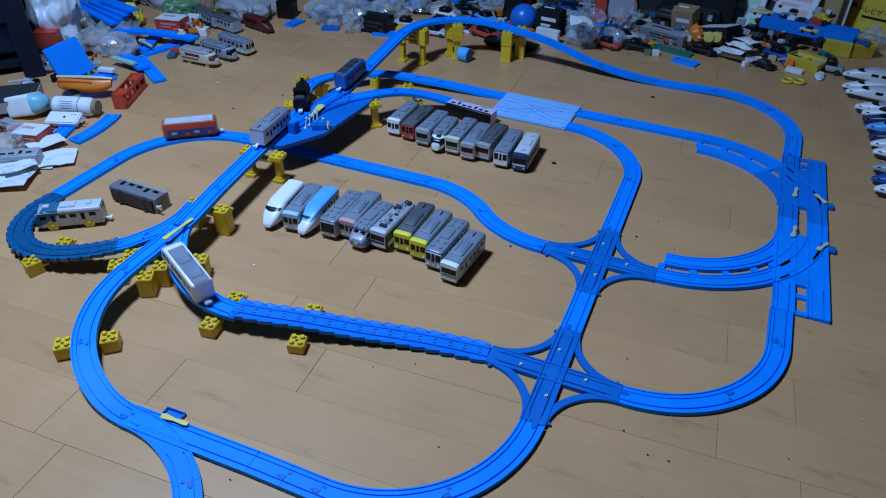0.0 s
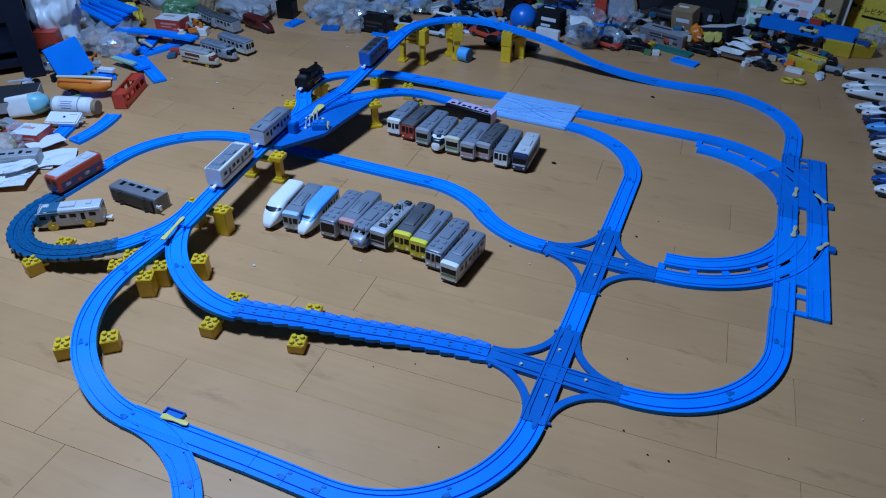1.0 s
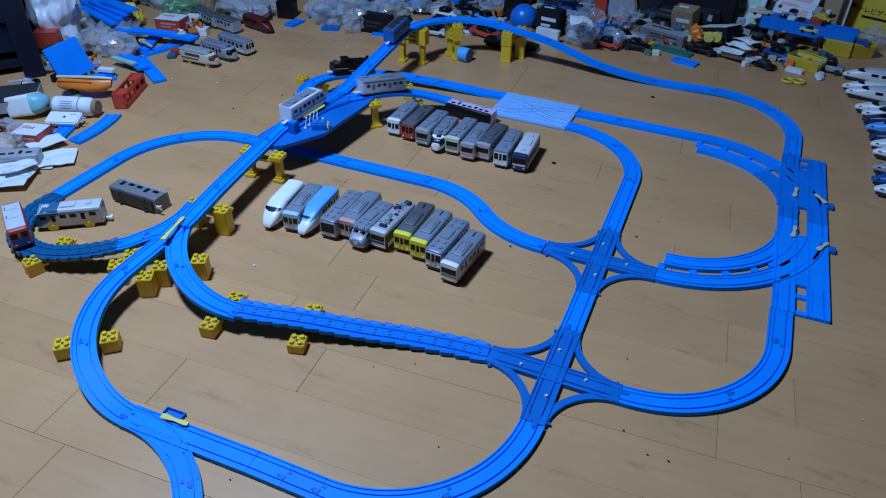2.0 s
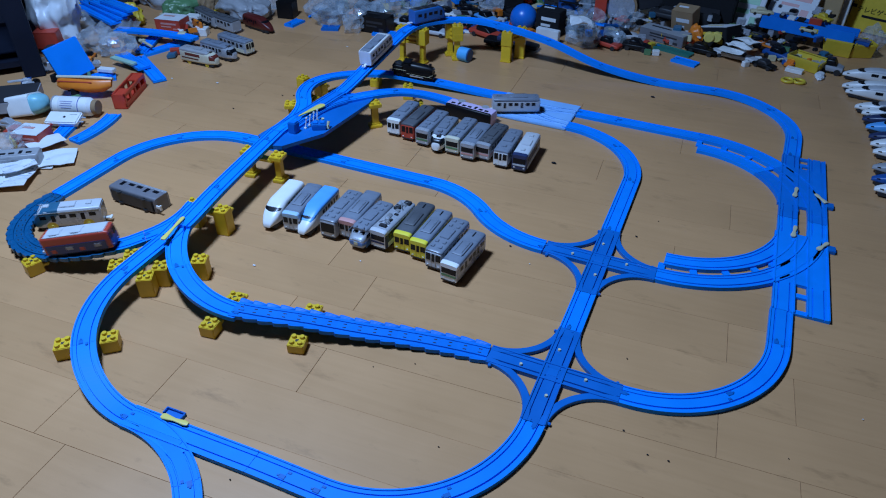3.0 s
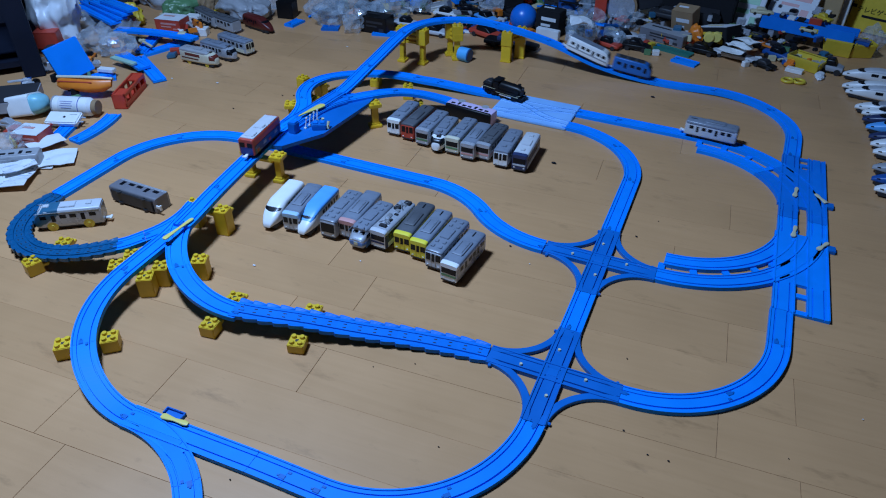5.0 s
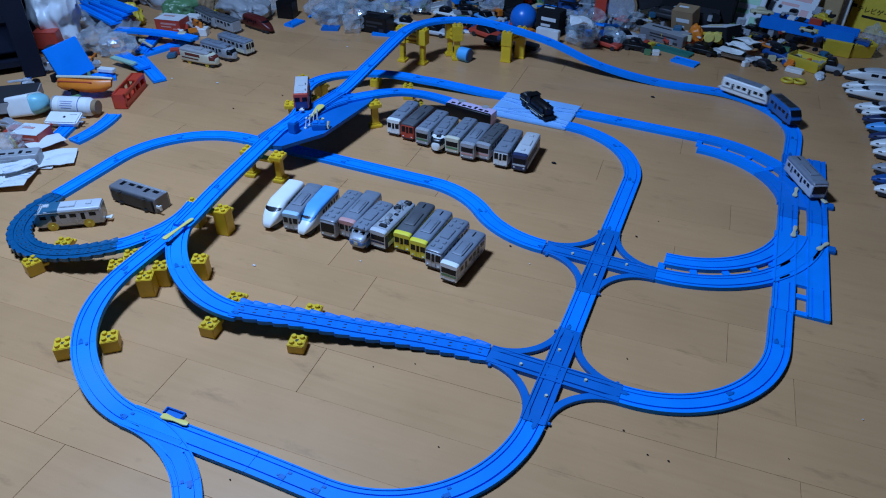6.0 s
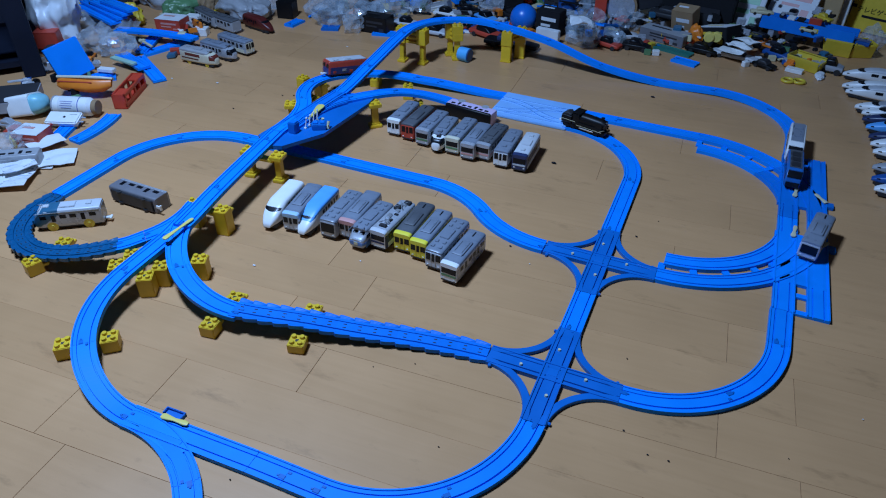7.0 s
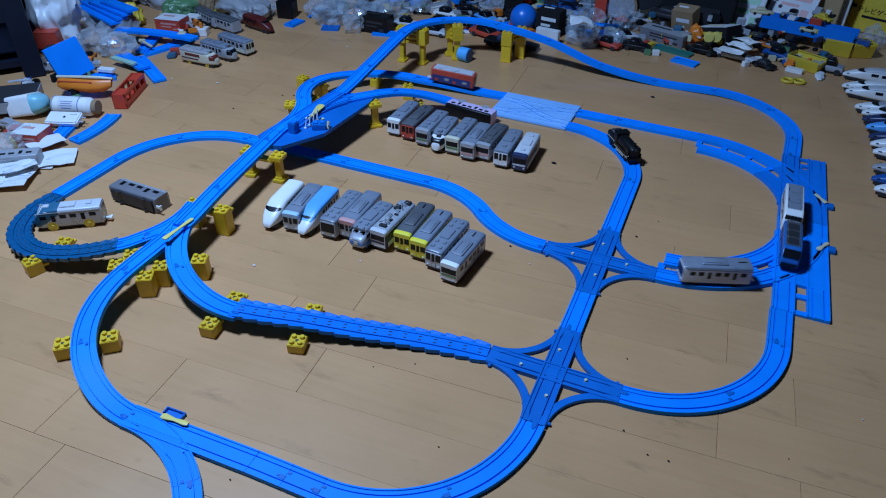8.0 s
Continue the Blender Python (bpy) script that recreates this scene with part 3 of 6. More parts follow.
def pier_beam(x, y, z, length, heading, rungs=1):
    base = new("pier_beam")
    base.matrix_basis = pose(x, y, z, 0, 0, heading)
    tagged(base, "yellow cross beam tying two bridge piers beneath a rail", "toy pier", "yellow pier beams")
    for k in range(rungs):
        part("rung", boxed(length, 0.018, 0.007, 0, 0, -0.013 * k, 0.0008), M_YEL, base)
    return base


stud_block(-0.7390, -0.2752, 0.025, 40)
stud_block(-0.6832, -0.2332, 0.025, 40)
stud_block(-0.9632, -0.1387, 0.026, -20)
stud_block(-0.9602, -0.0677, 0.024, 20)
stud_block(-0.7965, -0.0951, 0.04, 35)
stud_block(-0.7936, -0.0601, 0.04, 35)
stud_block(-0.7259, -0.0995, 0.040, 30)
stud_block(-0.7216, -0.0653, 0.040, 28)
stud_block(-0.6697, -0.0212, 0.041, 25)
stud_block(-0.7895, 0.1131, 0.054, 8)
stud_block(-0.7198, 0.1138, 0.056, 8)
stud_block(-0.5566, -0.0703, 0.026, 5)
stud_block(-0.5574, -0.1387, 0.022, 8)
stud_block(-0.4173, -0.0403, 0.023, 15)
stud_block(-0.4032, -0.1114, 0.018, 15)
stud_block(-0.8741, 0.7406, 0.05, -10)
stud_block(-0.8644, 0.6819, 0.036, -10)
stud_block(-0.9462, 0.7652, 0.046, -10)
stud_block(-0.7855, 0.8940, 0.022, 10)
stud_block(-0.5958, 0.7758, 0.032, 25)
stud_block(-0.6644, 0.8566, 0.036, 25)
pier_post(-0.8075, 0.3269, 0.066, 97)
pier_post(-0.7338, 0.3317, 0.066, 97)
pier_post(-0.8618, 0.5776, 0.062, 120)
pier_post(-0.6661, 0.6618, 0.066, 45)
pier_post(-0.7982, 1.0995, 0.108, 90)
pier_post(-0.7318, 1.1029, 0.108, 90)
pier_post(-0.6840, 1.2060, 0.104, 30)
pier_beam(-0.6668, 1.1934, 0.0840, 0.0280, -36, 3)
pier_post(-0.6496, 1.1808, 0.108, 30)
pier_column(-0.5040, 1.2310, 0.094, 6)
pier_column(-0.4760, 1.2800, 0.094, 6)
pier_beam(-0.4900, 1.2555, 0.0760, 0.0300, 60, 2)
pier_beam(-0.7707, 0.3293, 0.0460, 0.0538, 3.7, 1)
pier_beam(-0.7650, 1.1012, 0.0880, 0.0465, 2.9, 3)
pier_beam(-0.7546, 0.1135, 0.0380, 0.0469, 2.5, 1)


# ---- toy trains ----
def nose_patch(a, nl, W, z0, zr, u0, u1, spread, sweep_back, proud):
    """A windscreen lying on a streamlined nose, its sides swept back."""
    bm = bmesh.new()
    grids = []
    for off in (proud, -0.002):
        rows_ = []
        for i in range(7):
            row_ = []
            for j in range(13):
                k = -1 + j / 6
                u = u0 + (u1 - u0) * (i / 6) * (1 - 0.45 * abs(k)) - sweep_back * k * k
                e = 4.5 - 1.7 * u
                ang = radians(90 - spread * k)
                c, q = math.cos(ang), math.sin(ang)
                w = W * (1 - 0.62 * u**3.2) + off
                lo, hi = z0 - 0.001 + 0.002 * u, z0 + 0.007 + (zr - z0 - 0.003) * (1 - u**1.25) ** 0.72 + off
                row_.append(bm.verts.new((a - nl + nl * u, w * math.copysign(abs(c) ** (2 / e), c), (lo + hi) / 2 + (hi - lo) / 2 * q ** (2 / e))))
            rows_.append(row_)
        grids.append(rows_)
    top, low = grids
    for i in range(6):
        for j in range(12):
            bm.faces.new((top[i][j], top[i][j + 1], top[i + 1][j + 1], top[i + 1][j]))
    rim = [(i, 0) for i in range(7)] + [(6, j) for j in range(1, 13)] + [(i, 12) for i in range(5, -1, -1)] + [(0, j) for j in range(11, 0, -1)]
    for (i, j), (p, q) in zip(rim, rim[1:] + rim[:1]):
        bm.faces.new((top[i][j], top[p][q], low[p][q], low[i][j]))
    bmesh.ops.recalc_face_normals(bm, faces=bm.faces)
    return bm


def toy_train(name, label, body=M_SILVER, roof=M_ROOF, front=None, nose="box", L=0.130, W=0.0185, H=0.0480, skirt=None, glass=M_GLASS, wheels=M_WHEEL, stripe=None, units=2, windows=6, lower=None, trim=None, category="toy train", group="parked toy trains", slots=False, panel=None, gear=False, cap=None, face="three", strip=None, nl=0.056, wr=0.0072):
    """A toy carriage along x with its front at +x and its base at the origin: wheels, chassis, hull, roof, panes, coupling."""
    t = new(name)
    tagged(t, label, category, group)
    a = L / 2
    z0 = 0.0085
    zr = H - 0.0055
    if nose == "box":
        hull = [(-a, W * 0.94, z0, zr, 9), (-a + 0.0015, W, z0 - 0.001, zr, 9), (a - 0.003, W, z0 - 0.001, zr, 9), (a, W * 0.93, z0, zr - 0.0006, 8)]
        top = [(-a + 0.0006, W * 0.93, zr - 0.007, H - 0.001, 4), (-a + 0.003, W * 0.985, zr - 0.007, H, 4), (a - 0.005, W * 0.985, zr - 0.007, H, 4), (a - 0.0008, W * 0.9, zr - 0.006, H - 0.0022, 4)]
    elif nose == "slant":
        hull = [(-a, W * 0.94, z0, zr, 9), (-a + 0.0015, W, z0 - 0.001, zr, 9), (a - 0.014, W, z0 - 0.001, zr, 8), (a - 0.004, W * 0.93, z0, zr - 0.009, 6), (a, W * 0.72, z0 + 0.001, zr - 0.018, 5)]
        top = [(-a + 0.0006, W * 0.93, zr - 0.007, H - 0.001, 4), (-a + 0.003, W * 0.985, zr - 0.007, H, 4), (a - 0.024, W * 0.985, zr - 0.007, H, 4), (a - 0.012, W * 0.88, zr - 0.008, H - 0.004, 4)]
    elif nose == "dome":
        hull = [(-a, W * 0.94, z0, zr, 9), (-a + 0.0015, W, z0 - 0.001, zr, 9), (a - 0.022, W, z0 - 0.001, zr, 7), (a - 0.012, W * 0.97, z0, zr - 0.006, 6), (a - 0.009, W * 0.95, z0, zr - 0.010, 5), (a - 0.003, W * 0.88, z0, zr - 0.012, 4.5), (a, W * 0.74, z0 + 0.002, zr - 0.015, 4)]
        top = [(-a + 0.0006, W * 0.93, zr - 0.007, H - 0.001, 4), (-a + 0.003, W * 0.985, zr - 0.007, H, 4), (a - 0.024, W * 0.97, zr - 0.007, H, 4), (a - 0.016, W * 0.84, zr - 0.008, H - 0.002, 3.5)]
    elif nose == "round":
        hull = [(-a, W * 0.94, z0, zr, 8), (-a + 0.0015, W, z0 - 0.001, zr, 8)] + [(a - 0.03 + 0.03 * math.sin(u), W * (0.30 + 0.70 * math.cos(u)), z0 + 0.002 * math.sin(u), z0 + 0.007 + (zr - z0 - 0.007) * math.cos(u) ** 0.7, 5 - 2 * math.sin(u)) for u in (0, 0.3, 0.6, 0.9, 1.15, 1.4)]
        top = [(-a + 0.0006, W * 0.93, zr - 0.007, H - 0.001, 4), (-a + 0.003, W * 0.97, zr - 0.007, H, 4), (a - 0.036, W * 0.96, zr - 0.007, H, 4), (a - 0.024, W * 0.78, zr - 0.008, H - 0.003, 3.5)]
    else:
        hull = [(-a, W * 0.94, z0, zr, 7), (-a + 0.002, W, z0 - 0.001, zr + 0.004, 4.5)] + [(a - nl + nl * u, W * (1 - 0.62 * u**3.2), z0 - 0.001 + 0.002 * u, z0 + 0.007 + (zr - z0 - 0.003) * (1 - u**1.25) ** 0.72, 4.5 - 1.7 * u) for u in (0, 0.15, 0.3, 0.45, 0.6, 0.75, 0.88, 0.96, 1.0)]
        top = None
    if panel is not None:
        hull = [(-a, W * 0.95, z0, H - 0.001, 10), (-a + 0.0015, W, z0 - 0.001, H, 10), (a - 0.026, W, z0 - 0.001, H, 10), (a - 0.013, W * 0.99, z0, H - 0.004, 9), (a - 0.004, W * 0.95, z0, H - 0.014, 8), (a, W * 0.86, z0 + 0.001, H - 0.024, 7)] if front is not C_RED else [(-a, W * 0.95, z0, H - 0.001, 10), (-a + 0.0015, W, z0 - 0.001, H, 10), (a - 0.003, W, z0 - 0.001, H, 10), (a, W * 0.95, z0, H - 0.002, 10)]
        top = None
        part("roof_panel", boxed(L * 0.78, W * 1.50, 0.0014, -L * 0.105, 0, H - 0.0006, 0.0005) if front is not C_RED else boxed(L * 0.90, W * 1.78, 0.0016, 0, 0, H - 0.0006, 0.0005), panel, t)
        for u in ((-0.30, 0.02) if units < 3 else (-0.30, -0.07, 0.16)):
            part("roof_unit", boxed(0.022, W * 1.1, 0.0016, u * L, 0, H + 0.0006, 0.0005), panel if units < 3 else M_CHASSIS, t)
            part("roof_slot", boxed(0.014, 0.0016, 0.0006, u * L, -W * 0.64, H + 0.0006, 0.0001), M_CHASSIS, t)
        if front is C_RED:
            for k, u in enumerate((-0.36, -0.12, 0.06, 0.30)):
                for sd in (1, -1):
                    part("side_patch", boxed(0.009 + 0.003 * (k % 2), 0.0008, 0.007, u * L, sd * (W + 0.0008), z0 + 0.004 + 0.004 * (k % 2), 0.0002), C_GREY if k % 2 else C_RED, t)
            for e in (1, -1):
                part("end_panel", boxed(0.0012, W * 1.66, 0.017, e * a, 0, z0 + 0.001, 0.0004), C_NAVY2, t)
            for e in (1, -1):
                for y in (-W * 0.5, W * 0.5):
                    part("windscreen", boxed(0.0012, W * 0.7, 0.011, e * (a + 0.0002), y, H - 0.019, 0.0004), glass, t)
        else:
            if front is M_BLACK:
                part("front_mask", boxed(0.0016, W * 1.62, 0.012, a + 0.0002, 0, z0 + 0.0015, 0.0005), M_BLACK, t)
            part("windscreen", boxed(0.0014, W * 1.68, 0.009 if front is not M_BLACK else 0.017, 0, 0, -0.0045 if front is not M_BLACK else -0.0085, 0.0004), glass, t, m=pose(a - 0.0079, 0, H - 0.0084, 0, -42, 0))
    part("body", loft(hull, 28), body, t, smooth=True)
    if panel is not None:
        pass
    elif top:
        part("roof", loft(top, 24), roof, t, smooth=True)
    elif roof is not None and roof is not body:
        g = nl / 0.056
        sec = [(-a + 0.001, W * 0.965, zr - 0.012, zr + 0.0052, 4.2), (a - 0.056 * g, W * 0.965, zr - 0.012, zr + 0.0052, 4.2), (a - 0.043 * g, W * 0.93, zr - 0.013, zr + 0.0022, 4), (a - 0.030 * g, W * 0.86, zr - 0.016, zr - 0.0035, 3.6), (a - 0.019 * g, W * 0.70, zr - 0.020, zr - 0.0100, 3.2)]
        part("roof", loft(sec, 24), roof, t, smooth=True)
    if cap is not None:
        part("nose_cap", loft([(a - 0.050, W * 1.0, zr - 0.012, H + 0.0006, 5), (a - 0.022, W * 1.012, z0 + 0.003, H + 0.0004, 6), (a - 0.013, W * 1.01, z0 + 0.001, zr + 0.0008, 7), (a - 0.0035, W * 0.95, z0 + 0.001, zr - 0.0085, 6), (a + 0.0006, W * 0.74, z0 + 0.002, zr - 0.0175, 5)], 24), cap, t, "dark teal nose", smooth=True)
    part("chassis", boxed(L - 0.016, W * 1.5, 0.008, -0.001, 0, 0.0035, 0.001), M_CHASSIS, t)
    for x in (-a * 0.56, a * 0.50):
        for sd in (1, -1):
            bm = bmesh.new()
            cyl(bm, wr, wr, 0.004, 0, 0, 0, 20, Matrix.Rotation(radians(90), 4, "X"))
            cyl(bm, wr * 0.35, wr * 0.30, 0.0012, 0, -0.004 if sd < 0 else 0.0, 0, 10, Matrix.Rotation(radians(90 * (1 if sd < 0 else -1)), 4, "X"))
            part("wheel", bm, wheels, t, m=pose(x, sd * (0.0125 if wr < 0.008 else 0.0165) + 0.002, wr), smooth=True)
    bm = boxed(0.014, 0.007, 0.0035, -a - 0.005, 0, 0.0075, 0.0008)
    box(bm, 0.004, 0.012, 0.0045, -a - 0.011, 0, 0.0072, 0.0008)
    part("rear_coupling", bm, M_WHITE if nose != "bullet" else M_CHASSIS, t)
    if lower is not None:
        for sd in (1, -1):
            part("lower_panel", boxed(L * (0.9 if nose in ("box", "slant", "dome") else 0.5), 0.0012, 0.011 if panel is None else 0.019, -0.002 if nose in ("box", "slant", "dome") else -0.024, sd * (W + 0.0001), z0 + 0.0012, 0.0004), lower, t)
    if stripe is not None:
        for sd in (1, -1):
            part("stripe", boxed(L * (0.94 if nose in ("box", "slant", "dome") else 0.5), 0.0008, 0.0035, -0.001 if nose in ("box", "slant", "dome") else -0.026, sd * (W + 0.0003), z0 + 0.0105, 0.0002), stripe, t)
    if top and nose in ("box", "slant", "dome"):
        for sd in (1, -1):
            part("gutter", boxed(L - 0.008, 0.0010, 0.0016, -0.001, sd * (W - 0.0001), zr - 0.0012, 0.0003), roof, t)
        for u in (-0.42, 0.42):
            part("roof_rib", boxed(0.0010, W * 1.5, 0.0008, u * L * 0.94, 0, H - 0.0007, 0.0002), roof, t)
    run = L * (0.86 if nose in ("box", "slant", "dome") else 0.52 if nose == "bullet" else 0.64)
    for i in range(windows):
        x = -a + 0.008 + run * (i + 0.5) / windows
        door = windows > 4 and i % 3 == 1
        for sd in (1, -1):
            part("window", boxed(run / windows * (0.42 if door else 0.68), 0.001, 0.015 if door else 0.0085, x, sd * (W - 0.0001), (zr - 0.021) if door else (zr - 0.0145), 0.0004), glass, t)
    if nose == "box" and panel is None:
        fh = zr - z0
        if front is not None:
            part("front_panel", boxed(0.0012, W * 1.80, fh - 0.002, a, 0, z0 + 0.0005, 0.0004), front, t)
            if face == "three":
                for y in (-W * 0.57, 0, W * 0.57):
                    part("front_window", boxed(0.0012, W * (0.52 if y else 0.30), fh * (0.46 if y else 0.52), a + 0.0007, y, z0 + fh * (0.46 if y else 0.40), 0.0004), glass, t)
                for y in (-W * 0.24, W * 0.24):
                    part("door_post", boxed(0.0014, W * 0.06, fh * 0.84, a + 0.0008, y, z0 + 0.001, 0.0003), front, t)
            else:
                part("front_window", boxed(0.0014, W * 1.62, fh * (0.44 if face == "wide" else 0.62), a + 0.0007, 0, z0 + fh * (0.47 if face == "wide" else 0.28), 0.0005), glass, t)
            if strip is not None:
                part("front_strip", boxed(0.0014, W * 1.66, fh * 0.13, a + 0.0006, 0, z0 + fh * 0.27, 0.0004), strip, t)
            part("bumper", boxed(0.0030, W * 1.70, 0.0045, a - 0.0006, 0, z0 - 0.0026, 0.0008), M_CHASSIS, t)
        for y in (-W * 0.62, W * 0.62):
            part("headlight", boxed(0.001, 0.0040, 0.0024, a + 0.0009, y, z0 + 0.0035, 0.0004), M_WHITE, t)
        if trim is not None:
            part("brow", loft([(a - 0.008, W * 0.99, zr - 0.0068, H + 0.0003, 4), (a - 0.004, W * 0.995, zr - 0.0068, H + 0.0001, 4), (a + 0.0016, W * 0.94, zr - 0.0052, H - 0.0018, 4)], 24), trim, t, smooth=True)
    elif panel is not None:
        for y in (-W * 0.6, W * 0.6):
            part("headlight", boxed(0.001, 0.0042, 0.0026, a + 0.0003, y, z0 + 0.004, 0.0004), M_WHITE, t)
    elif nose == "slant":
        part("front_window", boxed(0.0012, W * 1.55, 0.012, 0, 0, -0.006, 0.0004), glass, t, m=pose(a - 0.0078, 0, zr - 0.0058, 0, -48, 0))
        for y in (-W * 0.5, W * 0.5):
            part("headlight", boxed(0.0014, 0.005, 0.003, a - 0.0006, y, z0 + 0.006, 0.0005), M_WHITE, t)
    elif nose == "dome":
        for sd in (1, -1):
            part("front_window", boxed(0.0012, W * 0.60, 0.0095, 0, 0, -0.0048, 0.0004), glass, t, m=pose(a - 0.0150, sd * W * 0.40, zr - 0.0046, 0, -52, 0))
        part("face_band", loft([(a - 0.010, W * 0.965, z0 + 0.006, z0 + 0.0155, 6), (a - 0.0025, W * 0.905, z0 + 0.006, z0 + 0.0155, 5), (a + 0.0006, W * 0.76, z0 + 0.0065, z0 + 0.0150, 4)], 20), paint(0.08, 0.20, 0.48), t, "blue band round the nose", smooth=True)
        part("name_plate", boxed(0.0012, W * 0.5, 0.0075, a + 0.0004, 0, z0 + 0.0075, 0.0004), M_CREAM, t)
        for y in (-W * 0.55, W * 0.55):
            part("headlight", boxed(0.0016, 0.0045, 0.0035, a - 0.0006, y, z0 + 0.016, 0.0008), M_WHITE, t)
    elif nose == "round":
        part("front_window", loft([(a - 0.03 + 0.03 * math.sin(q), W * (0.30 + 0.70 * math.cos(q)) * 1.02, z0 + 0.0105, z0 + 0.0074 + (zr - z0 - 0.007) * math.cos(q) ** 0.7 - 0.0025 * max(0, 0.9 - q), 5 - 2 * math.sin(q)) for q in (0.42, 0.6, 0.8, 1.0, 1.15)], 24), glass, t, smooth=True)
    else:
        part("front_window", nose_patch(a, nl, W, z0, zr, 0.42, 0.60, 48, 0.07, 0.0011 if roof is not None and roof is not body else 0.0005), glass, t)
        for sd in (1, -1):
            part("headlight", boxed(0.008, 0.001, 0.0025, 0, 0, 0, 0.0004), M_GLASS, t, m=pose(a - 0.013, sd * W * 0.66, z0 + 0.0110, 0, 20, -sd * 32))
    if units and top:
        zt = H - 0.0012
        if units == 1:
            part("roof_unit", loft([(-0.018, W * 0.56, zt - 0.001, zt + 0.0028, 6), (-0.0155, W * 0.62, zt - 0.001, zt + 0.0040, 6), (0.0275, W * 0.62, zt - 0.001, zt + 0.0040, 6), (0.030, W * 0.56, zt - 0.001, zt + 0.0028, 6)], 20), roof, t, smooth=True)
            for sd in (1, -1):
                part("unit_grille", boxed(0.034, W * 0.07, 0.0008, 0.006, sd * W * 0.40, zt + 0.0036, 0.0002), M_ROOFD, t)
        elif units in (2, 3):
            part("roof_unit", boxed(0.030, W * 1.15, 0.0036, -0.002, 0, zt, 0.0009), roof, t)
            for u in (-0.32, 0.30) if units == 2 else (-0.36, -0.2, 0.22, 0.36):
                part("roof_vent", boxed(0.011, W * 0.62, 0.0034, u * L, 0, zt, 0.0008), roof, t)
        else:
            for u in (-0.38, -0.24, 0.24, 0.38):
                for sd in (1, -1):
                    part("roof_vent", boxed(0.009, W * 0.34, 0.0032, u * L, sd * W * 0.42, zt - 0.0003, 0.0008), roof, t)
            part("roof_unit", boxed(0.034, W * 1.0, 0.0034, 0, 0, zt, 0.0009), roof, t)
    if gear:
        rg = random.Random(5)
        for k in range(9):
            part("roof_gear", boxed(rg.uniform(0.006, 0.016), rg.uniform(0.006, 0.016), rg.uniform(0.003, 0.007), -0.05 + 0.0115 * k, rg.uniform(-0.006, 0.006), H - 0.0015, 0.0008), M_STEEL if k % 2 else M_CHASSIS, t)
        for u in (-0.034, 0.030):
            for sd in (1, -1):
                part("pantograph_bar", boxed(0.028, 0.0014, 0.0014, 0, 0, 0), M_STEEL, t, m=pose(u, 0, H + 0.0055, 0, 0, sd * 32))
    if slots and top:
        part("roof_slot", boxed(0.016, 0.0028, 0.0006, -a + 0.016, 0, H - 0.0001, 0.0002), M_GLASS, t)
    return t


